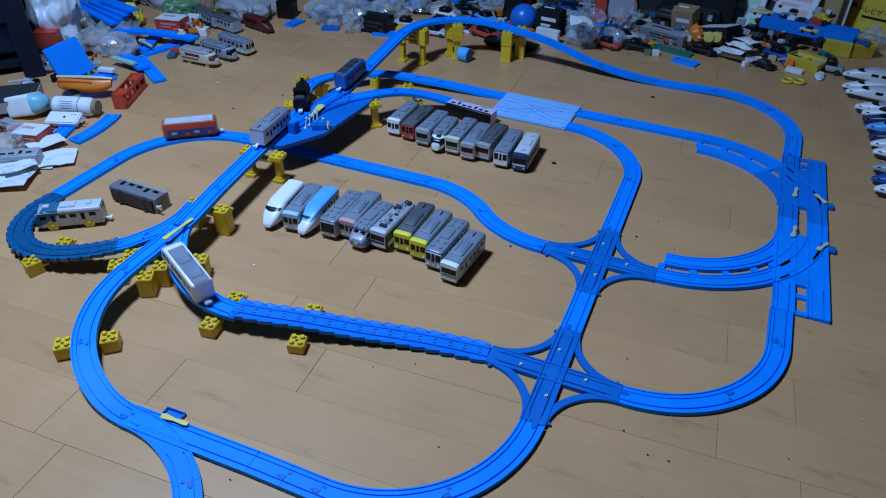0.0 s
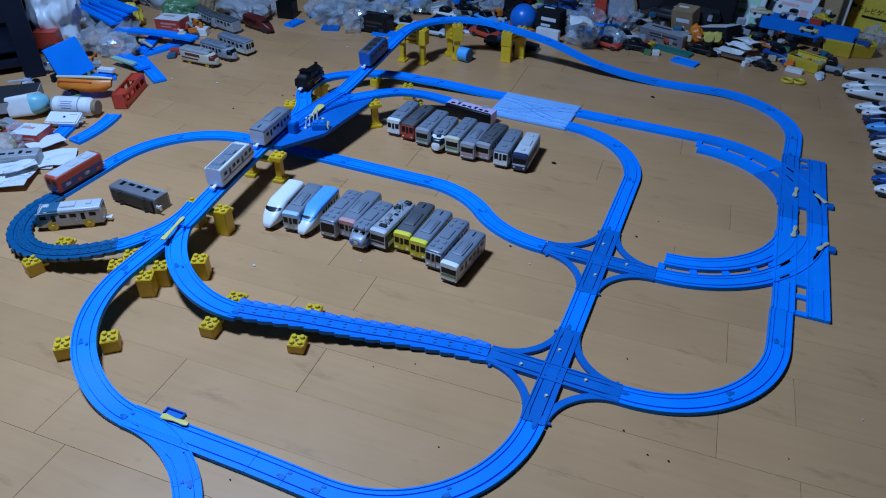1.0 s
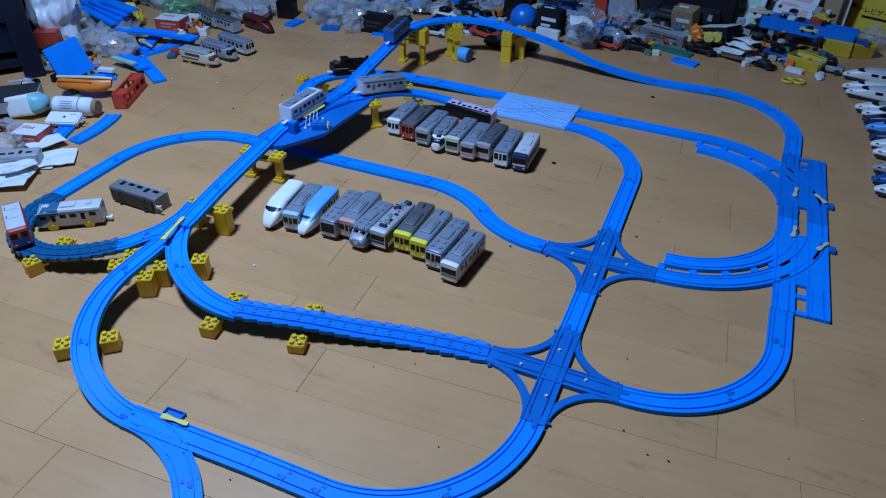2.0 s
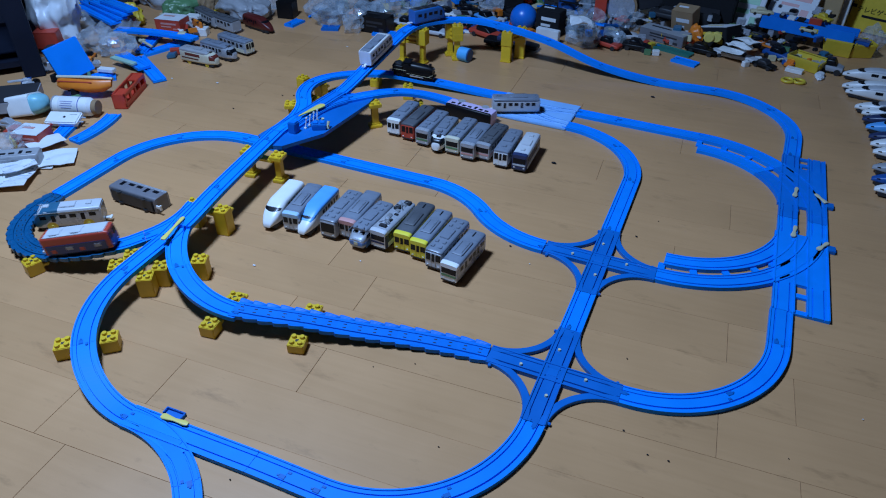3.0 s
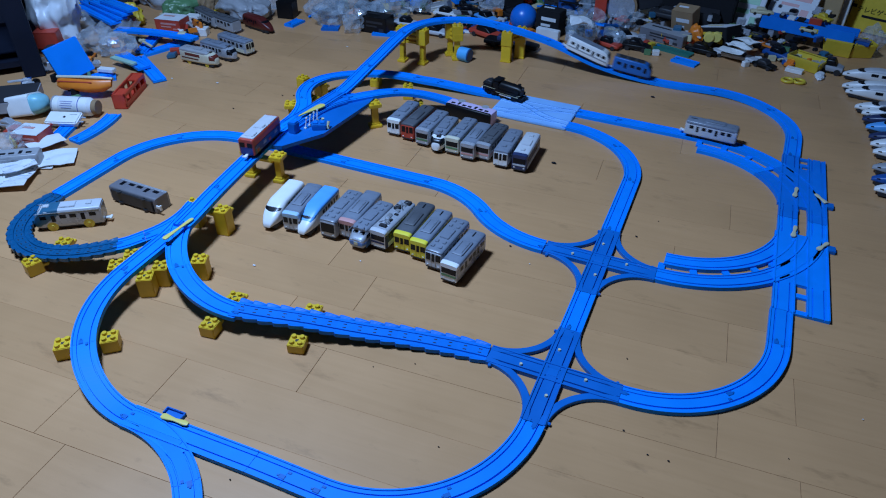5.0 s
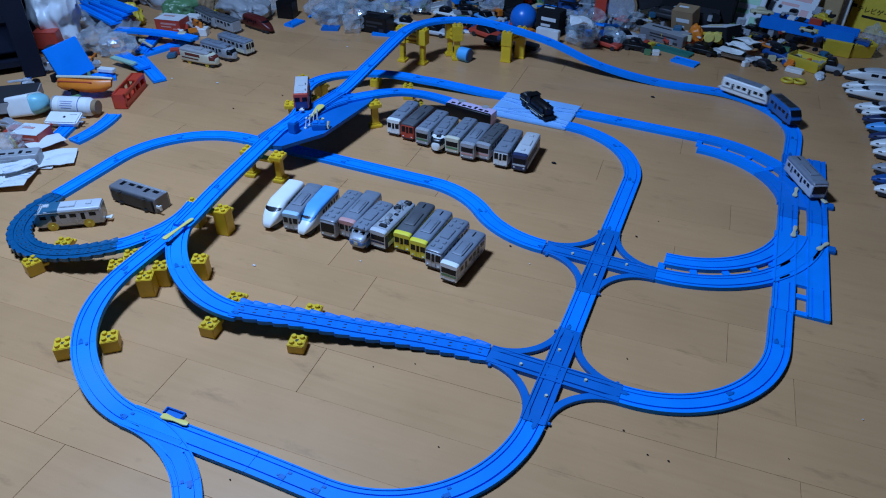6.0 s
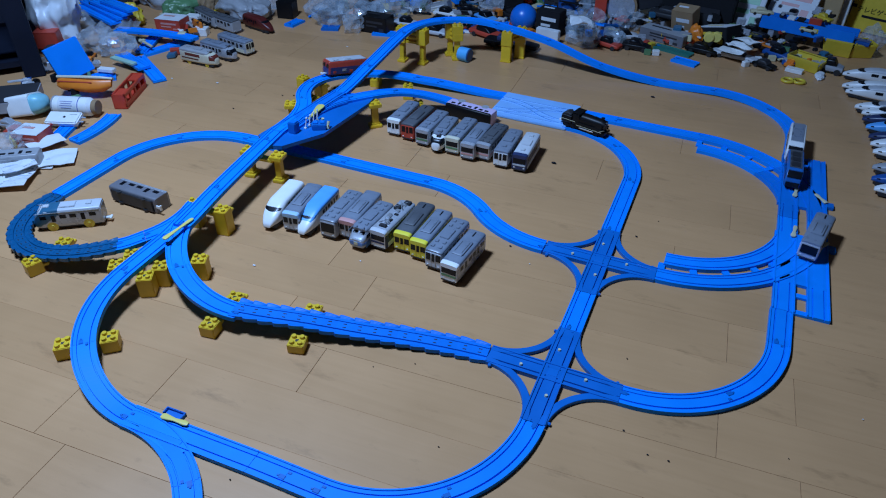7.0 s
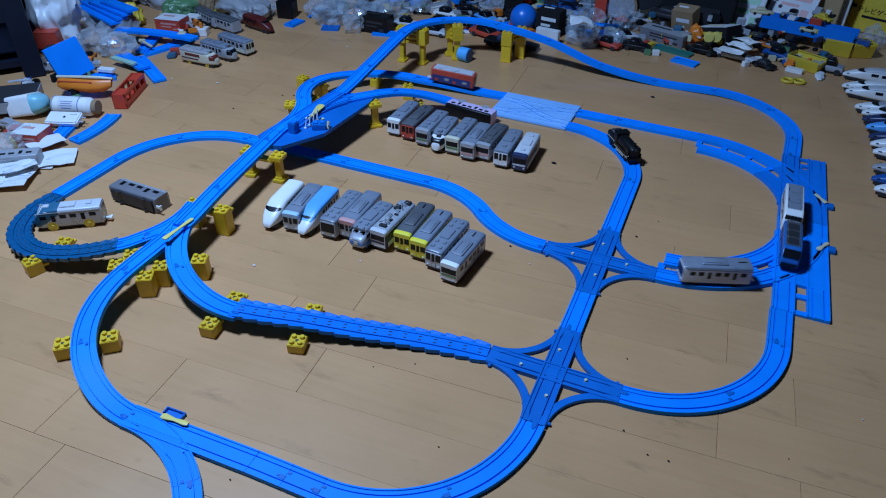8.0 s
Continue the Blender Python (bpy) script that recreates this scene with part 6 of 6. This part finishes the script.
crumpled("film_bag", "crumpled clear plastic film bag in the clutter", -0.403, 1.599, 0.0, 0.120, 0.096, 0.074, M_FILM, 58, sharp=0.5)
crumpled("film_bag", "crumpled clear plastic film bag in the clutter", -0.329, 1.666, 0.0, 0.111, 0.089, 0.069, M_FILM, 59, sharp=0.5)
crumpled("film_bag", "crumpled clear plastic film bag in the clutter", -0.229, 1.528, 0.0, 0.096, 0.076, 0.059, M_BAG2, 60, sharp=0.5)
crumpled("film_bag", "crumpled clear plastic film bag in the clutter", -1.211, 1.456, 0.0, 0.127, 0.102, 0.079, M_FILM, 61, sharp=0.5)
crumpled("film_bag", "crumpled clear plastic film bag in the clutter", -0.223, 1.684, 0.0, 0.120, 0.096, 0.075, M_FILM, 62, sharp=0.5)
crumpled("film_bag", "crumpled clear plastic film bag in the clutter", -0.377, 1.780, 0.0, 0.126, 0.101, 0.078, M_BAG2, 63, sharp=0.5)
crumpled("film_bag", "crumpled clear plastic film bag in the clutter", -1.133, 1.530, 0.0, 0.151, 0.120, 0.093, M_FILM, 64, sharp=0.5)
crumpled("film_bag", "crumpled clear plastic film bag in the clutter", -0.696, 1.629, 0.0, 0.105, 0.084, 0.065, M_FILM, 65, sharp=0.5)
crumpled("film_bag", "crumpled clear plastic film bag in the clutter", -0.951, 1.565, 0.0, 0.106, 0.085, 0.066, M_BAG2, 66, sharp=0.5)
crumpled("film_bag", "crumpled clear plastic film bag in the clutter", 0.562, 1.869, 0.0, 0.115, 0.092, 0.071, M_FILM, 67, sharp=0.5)
scrap_rail(-1.291, 1.246, 0.0, 0.07, 85)
scrap_rail(-0.953, 1.285, 0.0, 0.09, 12)
scrap_rail(-1.151, 1.254, 0.0, 0.06, 20, material=M_BLUE2)
carton("black_box", "black plastic battery box on the floor", -1.356, 1.303, 0.0, 0.06, 0.05, 0.06, 10, M_BLACK)
carton("black_box", "black plastic toy part with ribs", -0.997, 1.307, 0.0, 0.10, 0.06, 0.055, 0, M_BLACK, None, band=M_CHASSIS)
tagged(ball("", -0.543, 1.521, 0.046, mat("ball_blue",(0.01,0.16,0.62),0.3)), "shiny blue toy ball with a rubber sheen in clutter", "ball")
carton("shop_box", "black retail carton with small white print", -0.450, 1.530, 0.0, 0.085, 0.06, 0.085, -8, M_INK, None, band=M_PAPER)
carton("shop_box", "white retail carton lying open", -0.434, 1.450, 0.0, 0.08, 0.02, 0.045, -8, M_PAPER)
sheet("paper_sheet", "white label sheet on clear bags", -0.317, 1.396, 0.09, 0.07, 0.06, 20, M_PAPER, 21)
tin("tin_can", "metal can seen end on", -0.257, 1.753, 0.07, 0.055, 0.11, 8, M_CARD, M_SILVER)
carton("red_block", "red toy block standing in the clutter", -0.318, 1.691, 0.02, 0.04, 0.04, 0.12, 10, M_RED)
carton("red_block", "red toy block lying in the clutter", -0.447, 1.804, 0.06, 0.08, 0.05, 0.04, 30, M_RED)
carton("grey_tray", "grey plastic tray with moulded ribs", -0.160, 1.833, 0.05, 0.22, 0.07, 0.03, 55, C_GREY, M_CHASSIS, rx=25)
carton("grey_tray", "grey plastic tray with moulded ribs", -0.079, 1.634, 0.0, 0.16, 0.06, 0.036, -20, C_DGREY, C_GREY, band=M_CHASSIS)
toy_car("toy_truck", "dark grey toy truck with white lettered bar", -0.085, 1.736, 0.04, 0.14, 0.05, 0.04, -12, M_CHASSIS, M_CHASSIS)
carton("cardboard_box", "open brown cardboard box with dark inside", -0.010, 1.870, 0.05, 0.14, 0.12, 0.12, -5, M_CARD, M_CARD)
# added dark block that stands in for the black background here
carton("dark_backdrop", "large dark block added to darken the background behind the toys", -0.002, 1.840, 0.0, 0.24, 0.10, 0.16, -5, M_INK)
carton("folder", "white and green cardboard folder leaning back", 0.141, 1.842, 0.0, 0.12, 0.008, 0.15, -15, M_PAPER, None, rx=-22, band=paint(0.25,0.5,0.32))
scrap_rail(-0.037, 1.539, 0.0, 0.13, -18, material=mat("rail_green",(0.02,0.16,0.13),0.4), label="dark green spare toy rail on the floor")
scrap_rail(0.013, 1.455, 0.0, 0.08, -18)
crumpled("orange_cap", "orange plastic toy part in clutter", 0.016, 1.661, 0.0, 0.07, 0.05, 0.06, C_ORANGE, 41, sub=3)
toy_car("toy_carriage", "black toy truck with chrome front on the floor", 0.049, 1.562, 0.0, 0.10, 0.035, 0.035, -12, M_BLACK, M_BLACK)
toy_car("toy_carriage", "long black and white toy transporter on the floor", 0.154, 1.557, 0.0, 0.15, 0.035, 0.032, -14, C_LGREY, M_BLACK)
toy_car("toy_car", "black toy car on its wheels at the heap edge", 0.244, 1.521, 0.0, 0.07, 0.035, 0.026, -30, M_BLACK, M_CHASSIS)
sheet("white_fan", "white folded plastic leaf in the clutter", 0.140, 1.533, 0.030, 0.075, 0.045, -25, M_WHITE, 40, 0.006, "plastic sheet")
sheet("white_fan", "white folded plastic leaf in the clutter", 0.159, 1.553, 0.042, 0.075, 0.045, -35, M_WHITE, 41, 0.006, "plastic sheet")
sheet("white_fan", "white folded plastic leaf in the clutter", 0.178, 1.573, 0.054, 0.075, 0.045, -45, M_WHITE, 42, 0.006, "plastic sheet")
tin("toy_roller", "round yellow toy roller in the clutter", 0.062, 1.581, 0.05, 0.016, 0.012, 10, M_LEVER, M_LEVER)
tin("toy_roller", "round yellow toy roller in the clutter", 0.084, 1.591, 0.05, 0.016, 0.012, 10, M_LEVER, M_LEVER)
flatbed(0.374, 1.785)
tub("yellow plastic toy dumper bed", 0.363, 1.576, 0.001, 0.10, 0.06, 0.035, -28, C_YEL)
tub("yellow plastic toy dumper bed", 0.456, 1.752, 0.001, 0.08, 0.06, 0.05, -10, C_YEL)
tub("yellow plastic toy dumper bed", 0.515, 1.763, 0.001, 0.07, 0.06, 0.045, 20, C_YEL)
ring_toy("yellow plastic ring lying on the floor", 0.314, 1.433, 0.0, 0.0155, C_YEL)
ring_toy("yellow plastic ring lying on the floor", 0.345, 1.438, 0.0, 0.0155, C_YEL)
carton("white_box", "small white plastic lid on the floor", 0.331, 1.522, 0.0, 0.05, 0.025, 0.012, -15, M_WHITE)
toy_car("toy_car", "grey and black toy jeep at the heap edge", 0.432, 1.569, 0.0, 0.07, 0.045, 0.045, -10, C_GREY, M_BLACK)
crumpled("paper_scrap", "white crumpled paper scraps on the floor", 0.403, 1.507, 0.0, 0.06, 0.03, 0.015, M_PAPER, 44, "paper", sub=3)
carton("wood_board", "pale wooden board leaning against the wall", 0.403, 1.946, 0.0, 0.09, 0.02, 0.42, -15, M_WOOD)
carton("white_board", "white edged board leaning beside wood", 0.461, 1.973, 0.0, 0.03, 0.02, 0.42, -15, M_WHITE)
game_box(0.571, 2.025)
carton("picture_book", "red and white printed paper sheaf leaning back", 0.288, 1.892, 0.05, 0.15, 0.012, 0.10, -20, M_PAPER, None, rx=-35, band=C_PINK, category="book")
crumpled("red_cloth", "red folded fabric in the clutter", 0.373, 2.050, 0.06, 0.13, 0.07, 0.09, C_RED, 46, "cloth")
crumpled("dark_cloth", "black crumpled cloth lying in the heap", 0.250, 2.171, 0.0, 0.22, 0.12, 0.16, M_INK, 47, "cloth")
tin("blue_roll", "blue plastic roll standing on the floor", -0.623, 1.180, 0.021, 0.021, 0.034, 78, mat("roll_blue",(0.08,0.40,0.78),0.4), C_BLUE, 90)
toy_car("toy_car", "red toy car with dark windows", -0.633, 1.410, 0.0, 0.13, 0.05, 0.04, -20, C_RED, M_GLASS)
toy_car("toy_car", "black and silver toy racer with purple side", -0.527, 1.354, 0.0, 0.18, 0.05, 0.04, 0, M_BLACK, C_NAVY)
toy_car("toy_car", "silver toy car behind the yellow piers", -0.802, 1.356, 0.0, 0.10, 0.045, 0.035, 0, C_LGREY, M_GLASS)
toy_car("toy_car", "police toy car with white roof in the toy heap", -0.841, 1.546, 0.0, 0.09, 0.042, 0.036, 0, M_WHITE, M_GLASS)
toy_car("toy_car", "black boxy toy car in the toy heap", -0.776, 1.605, 0.0, 0.09, 0.042, 0.036, 17, M_BLACK, M_GLASS)
toy_car("toy_car", "blue and white toy car in the toy heap", -0.693, 1.561, 0.0, 0.09, 0.042, 0.036, -26, C_SKY, M_GLASS)
toy_car("toy_car", "black toy car in the toy heap", -0.821, 1.448, 0.0, 0.09, 0.042, 0.036, -9, M_BLACK, M_GLASS)
toy_car("toy_car", "grey toy car in the toy heap", -0.923, 1.387, 0.0, 0.09, 0.042, 0.036, 8, C_LGREY, M_GLASS)
toy_car("toy_car", "grey toy car with dark base in the toy heap", -0.203, 1.588, 0.0, 0.09, 0.042, 0.036, 25, C_LGREY, M_GLASS)
toy_car("toy_car", "red and white toy figure car in the toy heap", -0.239, 1.489, 0.0, 0.09, 0.042, 0.036, -18, C_RED, M_GLASS)
toy_car("toy_car", "black toy car in the toy heap", -0.150, 1.508, 0.0, 0.09, 0.042, 0.036, -1, M_BLACK, M_GLASS)
toy_car("toy_car", "grey toy aeroplane body in the toy heap", 0.214, 1.707, 0.0, 0.09, 0.042, 0.036, 16, C_GREY, M_GLASS)
toy_car("toy_car", "blue toy racer in the toy heap", 0.279, 1.626, 0.0, 0.09, 0.042, 0.036, -27, C_BLUE, M_GLASS)
toy_car("toy_car", "dark toy van in the toy heap", 0.190, 1.815, 0.0, 0.09, 0.042, 0.036, -10, M_CHASSIS, M_GLASS)
carton("toy_brick", "small plastic toy brick at the heap edge", -0.210, 1.573, 0.0, 0.023, 0.016, 0.018, 50, C_GREEN, category="toy brick", group="loose bricks")
carton("toy_brick", "small plastic toy brick at the heap edge", -0.229, 1.528, 0.0, 0.023, 0.016, 0.018, 35, M_WHITE, category="toy brick", group="loose bricks")
carton("toy_brick", "small plastic toy brick at the heap edge", -0.127, 1.553, 0.0, 0.022, 0.016, 0.018, 74, C_RED, category="toy brick", group="loose bricks")
carton("toy_brick", "small plastic toy brick at the heap edge", -0.107, 1.545, 0.0, 0.022, 0.016, 0.018, 54, C_YEL, category="toy brick", group="loose bricks")
carton("toy_brick", "small plastic toy brick at the heap edge", -0.083, 1.484, 0.0, 0.022, 0.015, 0.017, 20, M_WHITE, category="toy brick", group="loose bricks")
carton("toy_brick", "small plastic toy brick at the heap edge", -0.108, 1.478, 0.0, 0.022, 0.015, 0.017, 5, C_GREEN, category="toy brick", group="loose bricks")
carton("toy_brick", "small plastic toy brick at the heap edge", 0.263, 1.592, 0.0, 0.022, 0.015, 0.017, 15, M_CREAM, category="toy brick", group="loose bricks")
carton("toy_brick", "small plastic toy brick at the heap edge", 0.222, 1.562, 0.0, 0.021, 0.015, 0.017, 20, M_WHITE, category="toy brick", group="loose bricks")
carton("toy_brick", "small plastic toy brick at the heap edge", 0.189, 1.506, 0.0, 0.021, 0.015, 0.017, 46, M_WHITE, category="toy brick", group="loose bricks")
carton("toy_brick", "small plastic toy brick at the heap edge", 0.310, 1.740, 0.0, 0.023, 0.016, 0.018, 45, C_PINK, category="toy brick", group="loose bricks")
crumb(-0.349, -0.364, 0.0016, M_INK)
crumb(-0.111, -0.200, 0.0014, M_INK)
crumb(0.126, -0.064, 0.002, M_INK)
crumb(0.166, -0.093, 0.0016, M_INK)
crumb(0.195, -0.092, 0.002, M_INK)
crumb(0.351, -0.019, 0.0012, M_INK)
crumb(0.452, 0.102, 0.0014, M_PAPER)
crumb(-0.601, 0.043, 0.003, M_PAPER)
crumb(-0.423, 0.138, 0.002, M_PAPER)
crumb(-0.174, 0.303, 0.003, M_INK)
crumb(-0.121, 0.263, 0.0015, M_PAPER)
crumb(-1.063, 0.594, 0.003, M_INK)
crumb(-0.187, 0.664, 0.006, M_INK)
crumb(-0.035, 1.148, 0.006, M_INK)
crumb(0.051, 0.440, 0.003, M_INK)
crumb(-1.013, 1.128, 0.004, M_PAPER)
crumb(-0.270, -0.099, 0.0012, M_INK)
crumb(-0.211, -0.066, 0.0014, M_INK)
crumb(0.102, 0.085, 0.0015, M_INK)
crumb(-0.962, 0.734, 0.003, M_INK)
crumb(-1.350, 0.686, 0.003, M_PAPER)
crumb(-1.210, 0.715, 0.004, M_PAPER)
crumb(0.083, 0.515, 0.0014, M_INK)
crumb(-0.991, 0.721, 0.003, M_INK)
parked(toy_train("bullet_train", "white toy bullet train parked nose out in a row", M_WHITE, C_LGREY, nose="bullet", nl=0.088, H=0.044, L=0.160, windows=3, group="row of bullet trains"), 0.544, 1.532, 0, 176)
parked(toy_train("bullet_train", "white toy bullet train parked nose out in a row", M_WHITE, M_WHITE, nose="bullet", nl=0.088, H=0.044, L=0.160, windows=3, group="row of bullet trains"), 0.539, 1.428, 0, 172)
parked(toy_train("bullet_train", "white toy bullet train parked nose out in a row", M_WHITE, C_LGREY, nose="bullet", nl=0.088, H=0.044, L=0.160, windows=3, group="row of bullet trains"), 0.547, 1.390, 0, 174)
parked(toy_train("bullet_train", "white toy bullet train parked nose out in a row", M_WHITE, C_GREY, nose="bullet", nl=0.088, H=0.044, L=0.160, windows=3, group="row of bullet trains"), 0.566, 1.282, 0, 170)
parked(toy_train("bullet_train", "white toy bullet train parked nose out in a row", M_WHITE, C_LGREY, nose="bullet", nl=0.088, H=0.044, L=0.160, windows=3, group="row of bullet trains"), 0.582, 1.251, 0, 174)
parked(toy_train("bullet_train", "navy blue toy bullet train parked nose out in a row", C_NAVY, C_NAVY, nose="bullet", nl=0.088, H=0.044, L=0.160, windows=3, group="row of bullet trains"), 0.581, 1.207, 0, 172)
parked(toy_train("bullet_train", "sky blue toy bullet train parked nose out in a row", C_SKY, M_WHITE, nose="bullet", nl=0.088, H=0.044, L=0.160, windows=3, group="row of bullet trains"), 0.588, 1.164, 0, 176)
parked(toy_train("bullet_train", "navy blue toy bullet train parked nose out in a row", C_NAVY, M_WHITE, nose="bullet", nl=0.088, H=0.044, L=0.160, windows=3, group="row of bullet trains"), 0.591, 1.104, 0, 174)
parked(toy_train("bullet_train", "white toy bullet train parked nose out in a row", M_WHITE, M_WHITE, nose="bullet", nl=0.088, H=0.044, L=0.160, windows=3, group="row of bullet trains"), 0.593, 1.065, 0, 177)
parked(toy_train("bullet_train", "white toy bullet train parked nose out in a row", M_WHITE, M_WHITE, nose="bullet", nl=0.088, H=0.044, L=0.160, windows=3, group="row of bullet trains"), 0.596, 1.020, 0, 176)
parked(toy_train("bullet_train", "grey toy bullet train parked nose out in a row", C_GREY, C_LGREY, nose="bullet", nl=0.088, H=0.044, L=0.160, windows=3, group="row of bullet trains"), 0.589, 0.928, 0, 172)
parked(toy_train("bullet_train", "blue toy bullet train parked nose out in a row", C_BLUE, M_WHITE, nose="bullet", nl=0.088, H=0.044, L=0.160, windows=3, group="row of bullet trains"), 0.584, 0.871, 0, 174)
parked(toy_train("bullet_train", "white toy bullet train parked nose out in a row", M_WHITE, C_BLUE, nose="bullet", nl=0.088, H=0.044, L=0.160, windows=3, group="row of bullet trains"), 0.587, 0.826, 0, 176)
heap_filler()
small_bits()
build_planks()


# ---- motion along the rails ----
class Route:
    """A line along several paths; gaps between them are bridged."""

    def __init__(self, legs):
        pts = []
        for path, a, b in legs:
            n = max(2, int(abs(b - a) / 0.01))
            for i in range(n + 1):
                x, y, z, h = path.at(a + (b - a) * i / n)
                pts.append((x, y, z))
        keep = [pts[0]]
        for p in pts[1:]:
            if math.dist(p, keep[-1]) > 0.004:
                keep.append(p)
        self.p = np.array(keep)
        self.s = np.concatenate([[0], np.cumsum(np.linalg.norm(np.diff(self.p, axis=0), axis=1))])

    def point(self, s):
        return Vector([float(np.interp(s, self.s, self.p[:, i])) for i in range(3)])

    def stance(self, s, wheel=0.034):
        f, b = self.point(s + wheel), self.point(s - wheel)
        d = f - b
        yaw, up = math.atan2(d.y, d.x), math.atan2(d.z, math.hypot(d.x, d.y))
        return Matrix.Translation((f + b) / 2 + Vector((0, 0, 0.0070))) @ Matrix.Rotation(yaw, 4, "Z") @ Matrix.Rotation(-up, 4, "Y")


P_THROUGH = Path(0.3335, 0.93, -90, [("L", 0.62)], GROUND)
P_OUTER = Path(0.3905, 0.68, -90, [("L", 0.10)], GROUND)
P_PLATE_IN = Path(-0.42, 0.864, 0, [("A", 0.15, 41), ("A", 0.15, -41)], GROUND)
P_PLATE_OUT = Path(-0.42, 0.960, 0, [("A", 0.13, -51), ("A", 0.13, 51)], GROUND)
END = P_SIDE.length
HILL = [(P_FLEX, 0.0, P_FLEX.length), (P_C, 0.0, P_C.length), (P_MAIN, 0.10, P_MAIN.length), (P_STRAIGHT, 0.0, 0.2), (P_SIDE, END - 0.05, 0.0), (P_THROUGH, 0.0, 0.62)]
R_HILL = Route(HILL)
R_GREY = Route([(P_MAIN, 0.1, P_MAIN.length), (P_RIGHT, 0.03, P_RIGHT.length - 0.02), (P_PLATE_IN, 0.0, P_PLATE_IN.length), (P_ROW, 0.05, P_ROW.length), (P_OUT_N, 0.0, P_OUT_N.length), (P_OUTER, 0.0, 0.08), (P_OUT_S, P_OUT_S.length, 0.0), (Path(0.1, 0.324, 180, [("L", 0.2)], GROUND), 0, 0.2)])
R_STEAM = Route([(P_LEFT, 0.0, P_LEFT.length), (P_PLATE_OUT, 0.0, P_PLATE_OUT.length), (P_UP, P_UP.length - 0.02, 0.0)])
R_RED = Route([(P_BACK, P_BACK.joints[2], P_BACK.length), (P_TEAL, 0.0, P_TEAL.joints[4] - 0.05), (part_join, 0.0, part_join.length), (P_MAIN, 0.13, P_MAIN.length), (P_LEFT, 0.02, P_LEFT.length), (P_PLATE_OUT, 0, 0.1)])


def hermite(keys, t):
    ts, ss = [k[0] for k in keys], [k[1] for k in keys]
    if t <= ts[0]:
        return ss[0]
    i = min(max(int(np.searchsorted(ts, t)) - 1, 0), len(ts) - 2)

    def slope(j):
        if j in (0, len(ts) - 1):
            a = 0 if j == 0 else j - 1
            return (ss[a + 1] - ss[a]) / (ts[a + 1] - ts[a])
        l, r = (ss[j] - ss[j - 1]) / (ts[j] - ts[j - 1]), (ss[j + 1] - ss[j]) / (ts[j + 1] - ts[j])
        return 0.0 if l * r <= 0 else 2 * l * r / (l + r)

    d = ts[i + 1] - ts[i]
    u = (t - ts[i]) / d
    return (2 * u**3 - 3 * u**2 + 1) * ss[i] + (u**3 - 2 * u**2 + u) * d * slope(i) + (3 * u**2 - 2 * u**3) * ss[i + 1] + (u**3 - u**2) * d * slope(i + 1)


KEYS_WHITE = [(0.0, 0.58), (0.5, 0.752), (0.8, 0.856), (1.0, 0.928), (1.2, 0.996), (1.5, 1.092), (1.7, 1.145), (2.8, 1.528), (3.0, 1.594), (3.5, 1.776), (4.5, 2.165), (4.7, 2.252), (5.8, 2.785), (6.0, 2.866), (6.5, 3.044), (7.0, 3.206), (8.0, 3.528)]
KEYS_BLUE = [(0.0, 1.448), (0.5, 1.508), (1.0, 1.580), (1.5, 1.652), (1.7, 1.680), (3.5, 1.952), (3.7, 1.990), (4.5, 2.310), (4.7, 2.395), (5.8, 2.926), (6.0, 3.007), (6.5, 3.184), (7.0, 3.346), (8.0, 3.668)]
KEYS_GREY = [(0.0, 0.268), (1.0, 0.269), (1.2, 0.316), (1.5, 0.408), (1.7, 0.490), (2.8, 0.958), (3.0, 1.004), (3.5, 1.120), (4.0, 1.250), (4.5, 1.382), (4.7, 1.434), (5.8, 1.744), (6.0, 1.798), (6.5, 1.942), (7.0, 2.092), (7.3, 2.176), (7.6, 2.260), (8.0, 2.368)]
KEYS_STEAM = [(0.0, 0.160), (0.5, 0.232), (1.0, 0.298), (1.5, 0.382), (1.7, 0.416), (2.8, 0.616), (3.0, 0.656), (3.5, 0.748), (4.0, 0.812), (4.5, 0.876), (5.8, 1.040), (6.0, 1.076), (6.5, 1.156), (7.0, 1.232), (7.6, 1.316), (8.0, 1.376)]
KEYS_RED = [(0.0, 0.640), (0.5, 0.796), (1.0, 0.948), (1.5, 1.088), (1.7, 1.132), (2.8, 1.332), (3.0, 1.378), (3.5, 1.496), (4.0, 1.614), (4.5, 1.732), (4.7, 1.784), (5.8, 2.054), (6.0, 2.104), (6.5, 2.230), (7.0, 2.382), (8.0, 2.708)]
POINTER_A, POINTER_B = (-0.7523, 0.5237, 0.0815, 0, 0, 98.3), (-0.7657, 0.5277, 0.0815, 0, 0, 75.3)
TONGUE_A, TONGUE_B = (-0.7440, 0.0060, 0.0690, 0, 0, 101), (-0.7340, 0.0088, 0.0690, 0, 0, 87)


def motions():
    for train, route, keys in ((T_WHITE, R_HILL, KEYS_WHITE), (T_BLUE, R_HILL, KEYS_BLUE), (T_GREY, R_GREY, KEYS_GREY), (T_STEAM, R_STEAM, KEYS_STEAM), (T_RED, R_RED, KEYS_RED)):
        walk(train, [(k / 10, route.stance(hermite(keys, k / 10))) for k in range(81)])
    a, b = pose(*POINTER_A), pose(*POINTER_B)
    walk(POINTER, [(0.0, a), (1.9, a), (2.1, b), (5.45, b), (5.65, a), (8.0, a)])
    a, b = pose(*TONGUE_A), pose(*TONGUE_B)
    walk(TONGUE, [(0.0, b), (0.35, b), (0.5, a), (3.55, a), (3.75, b), (8.0, b)])


motions()
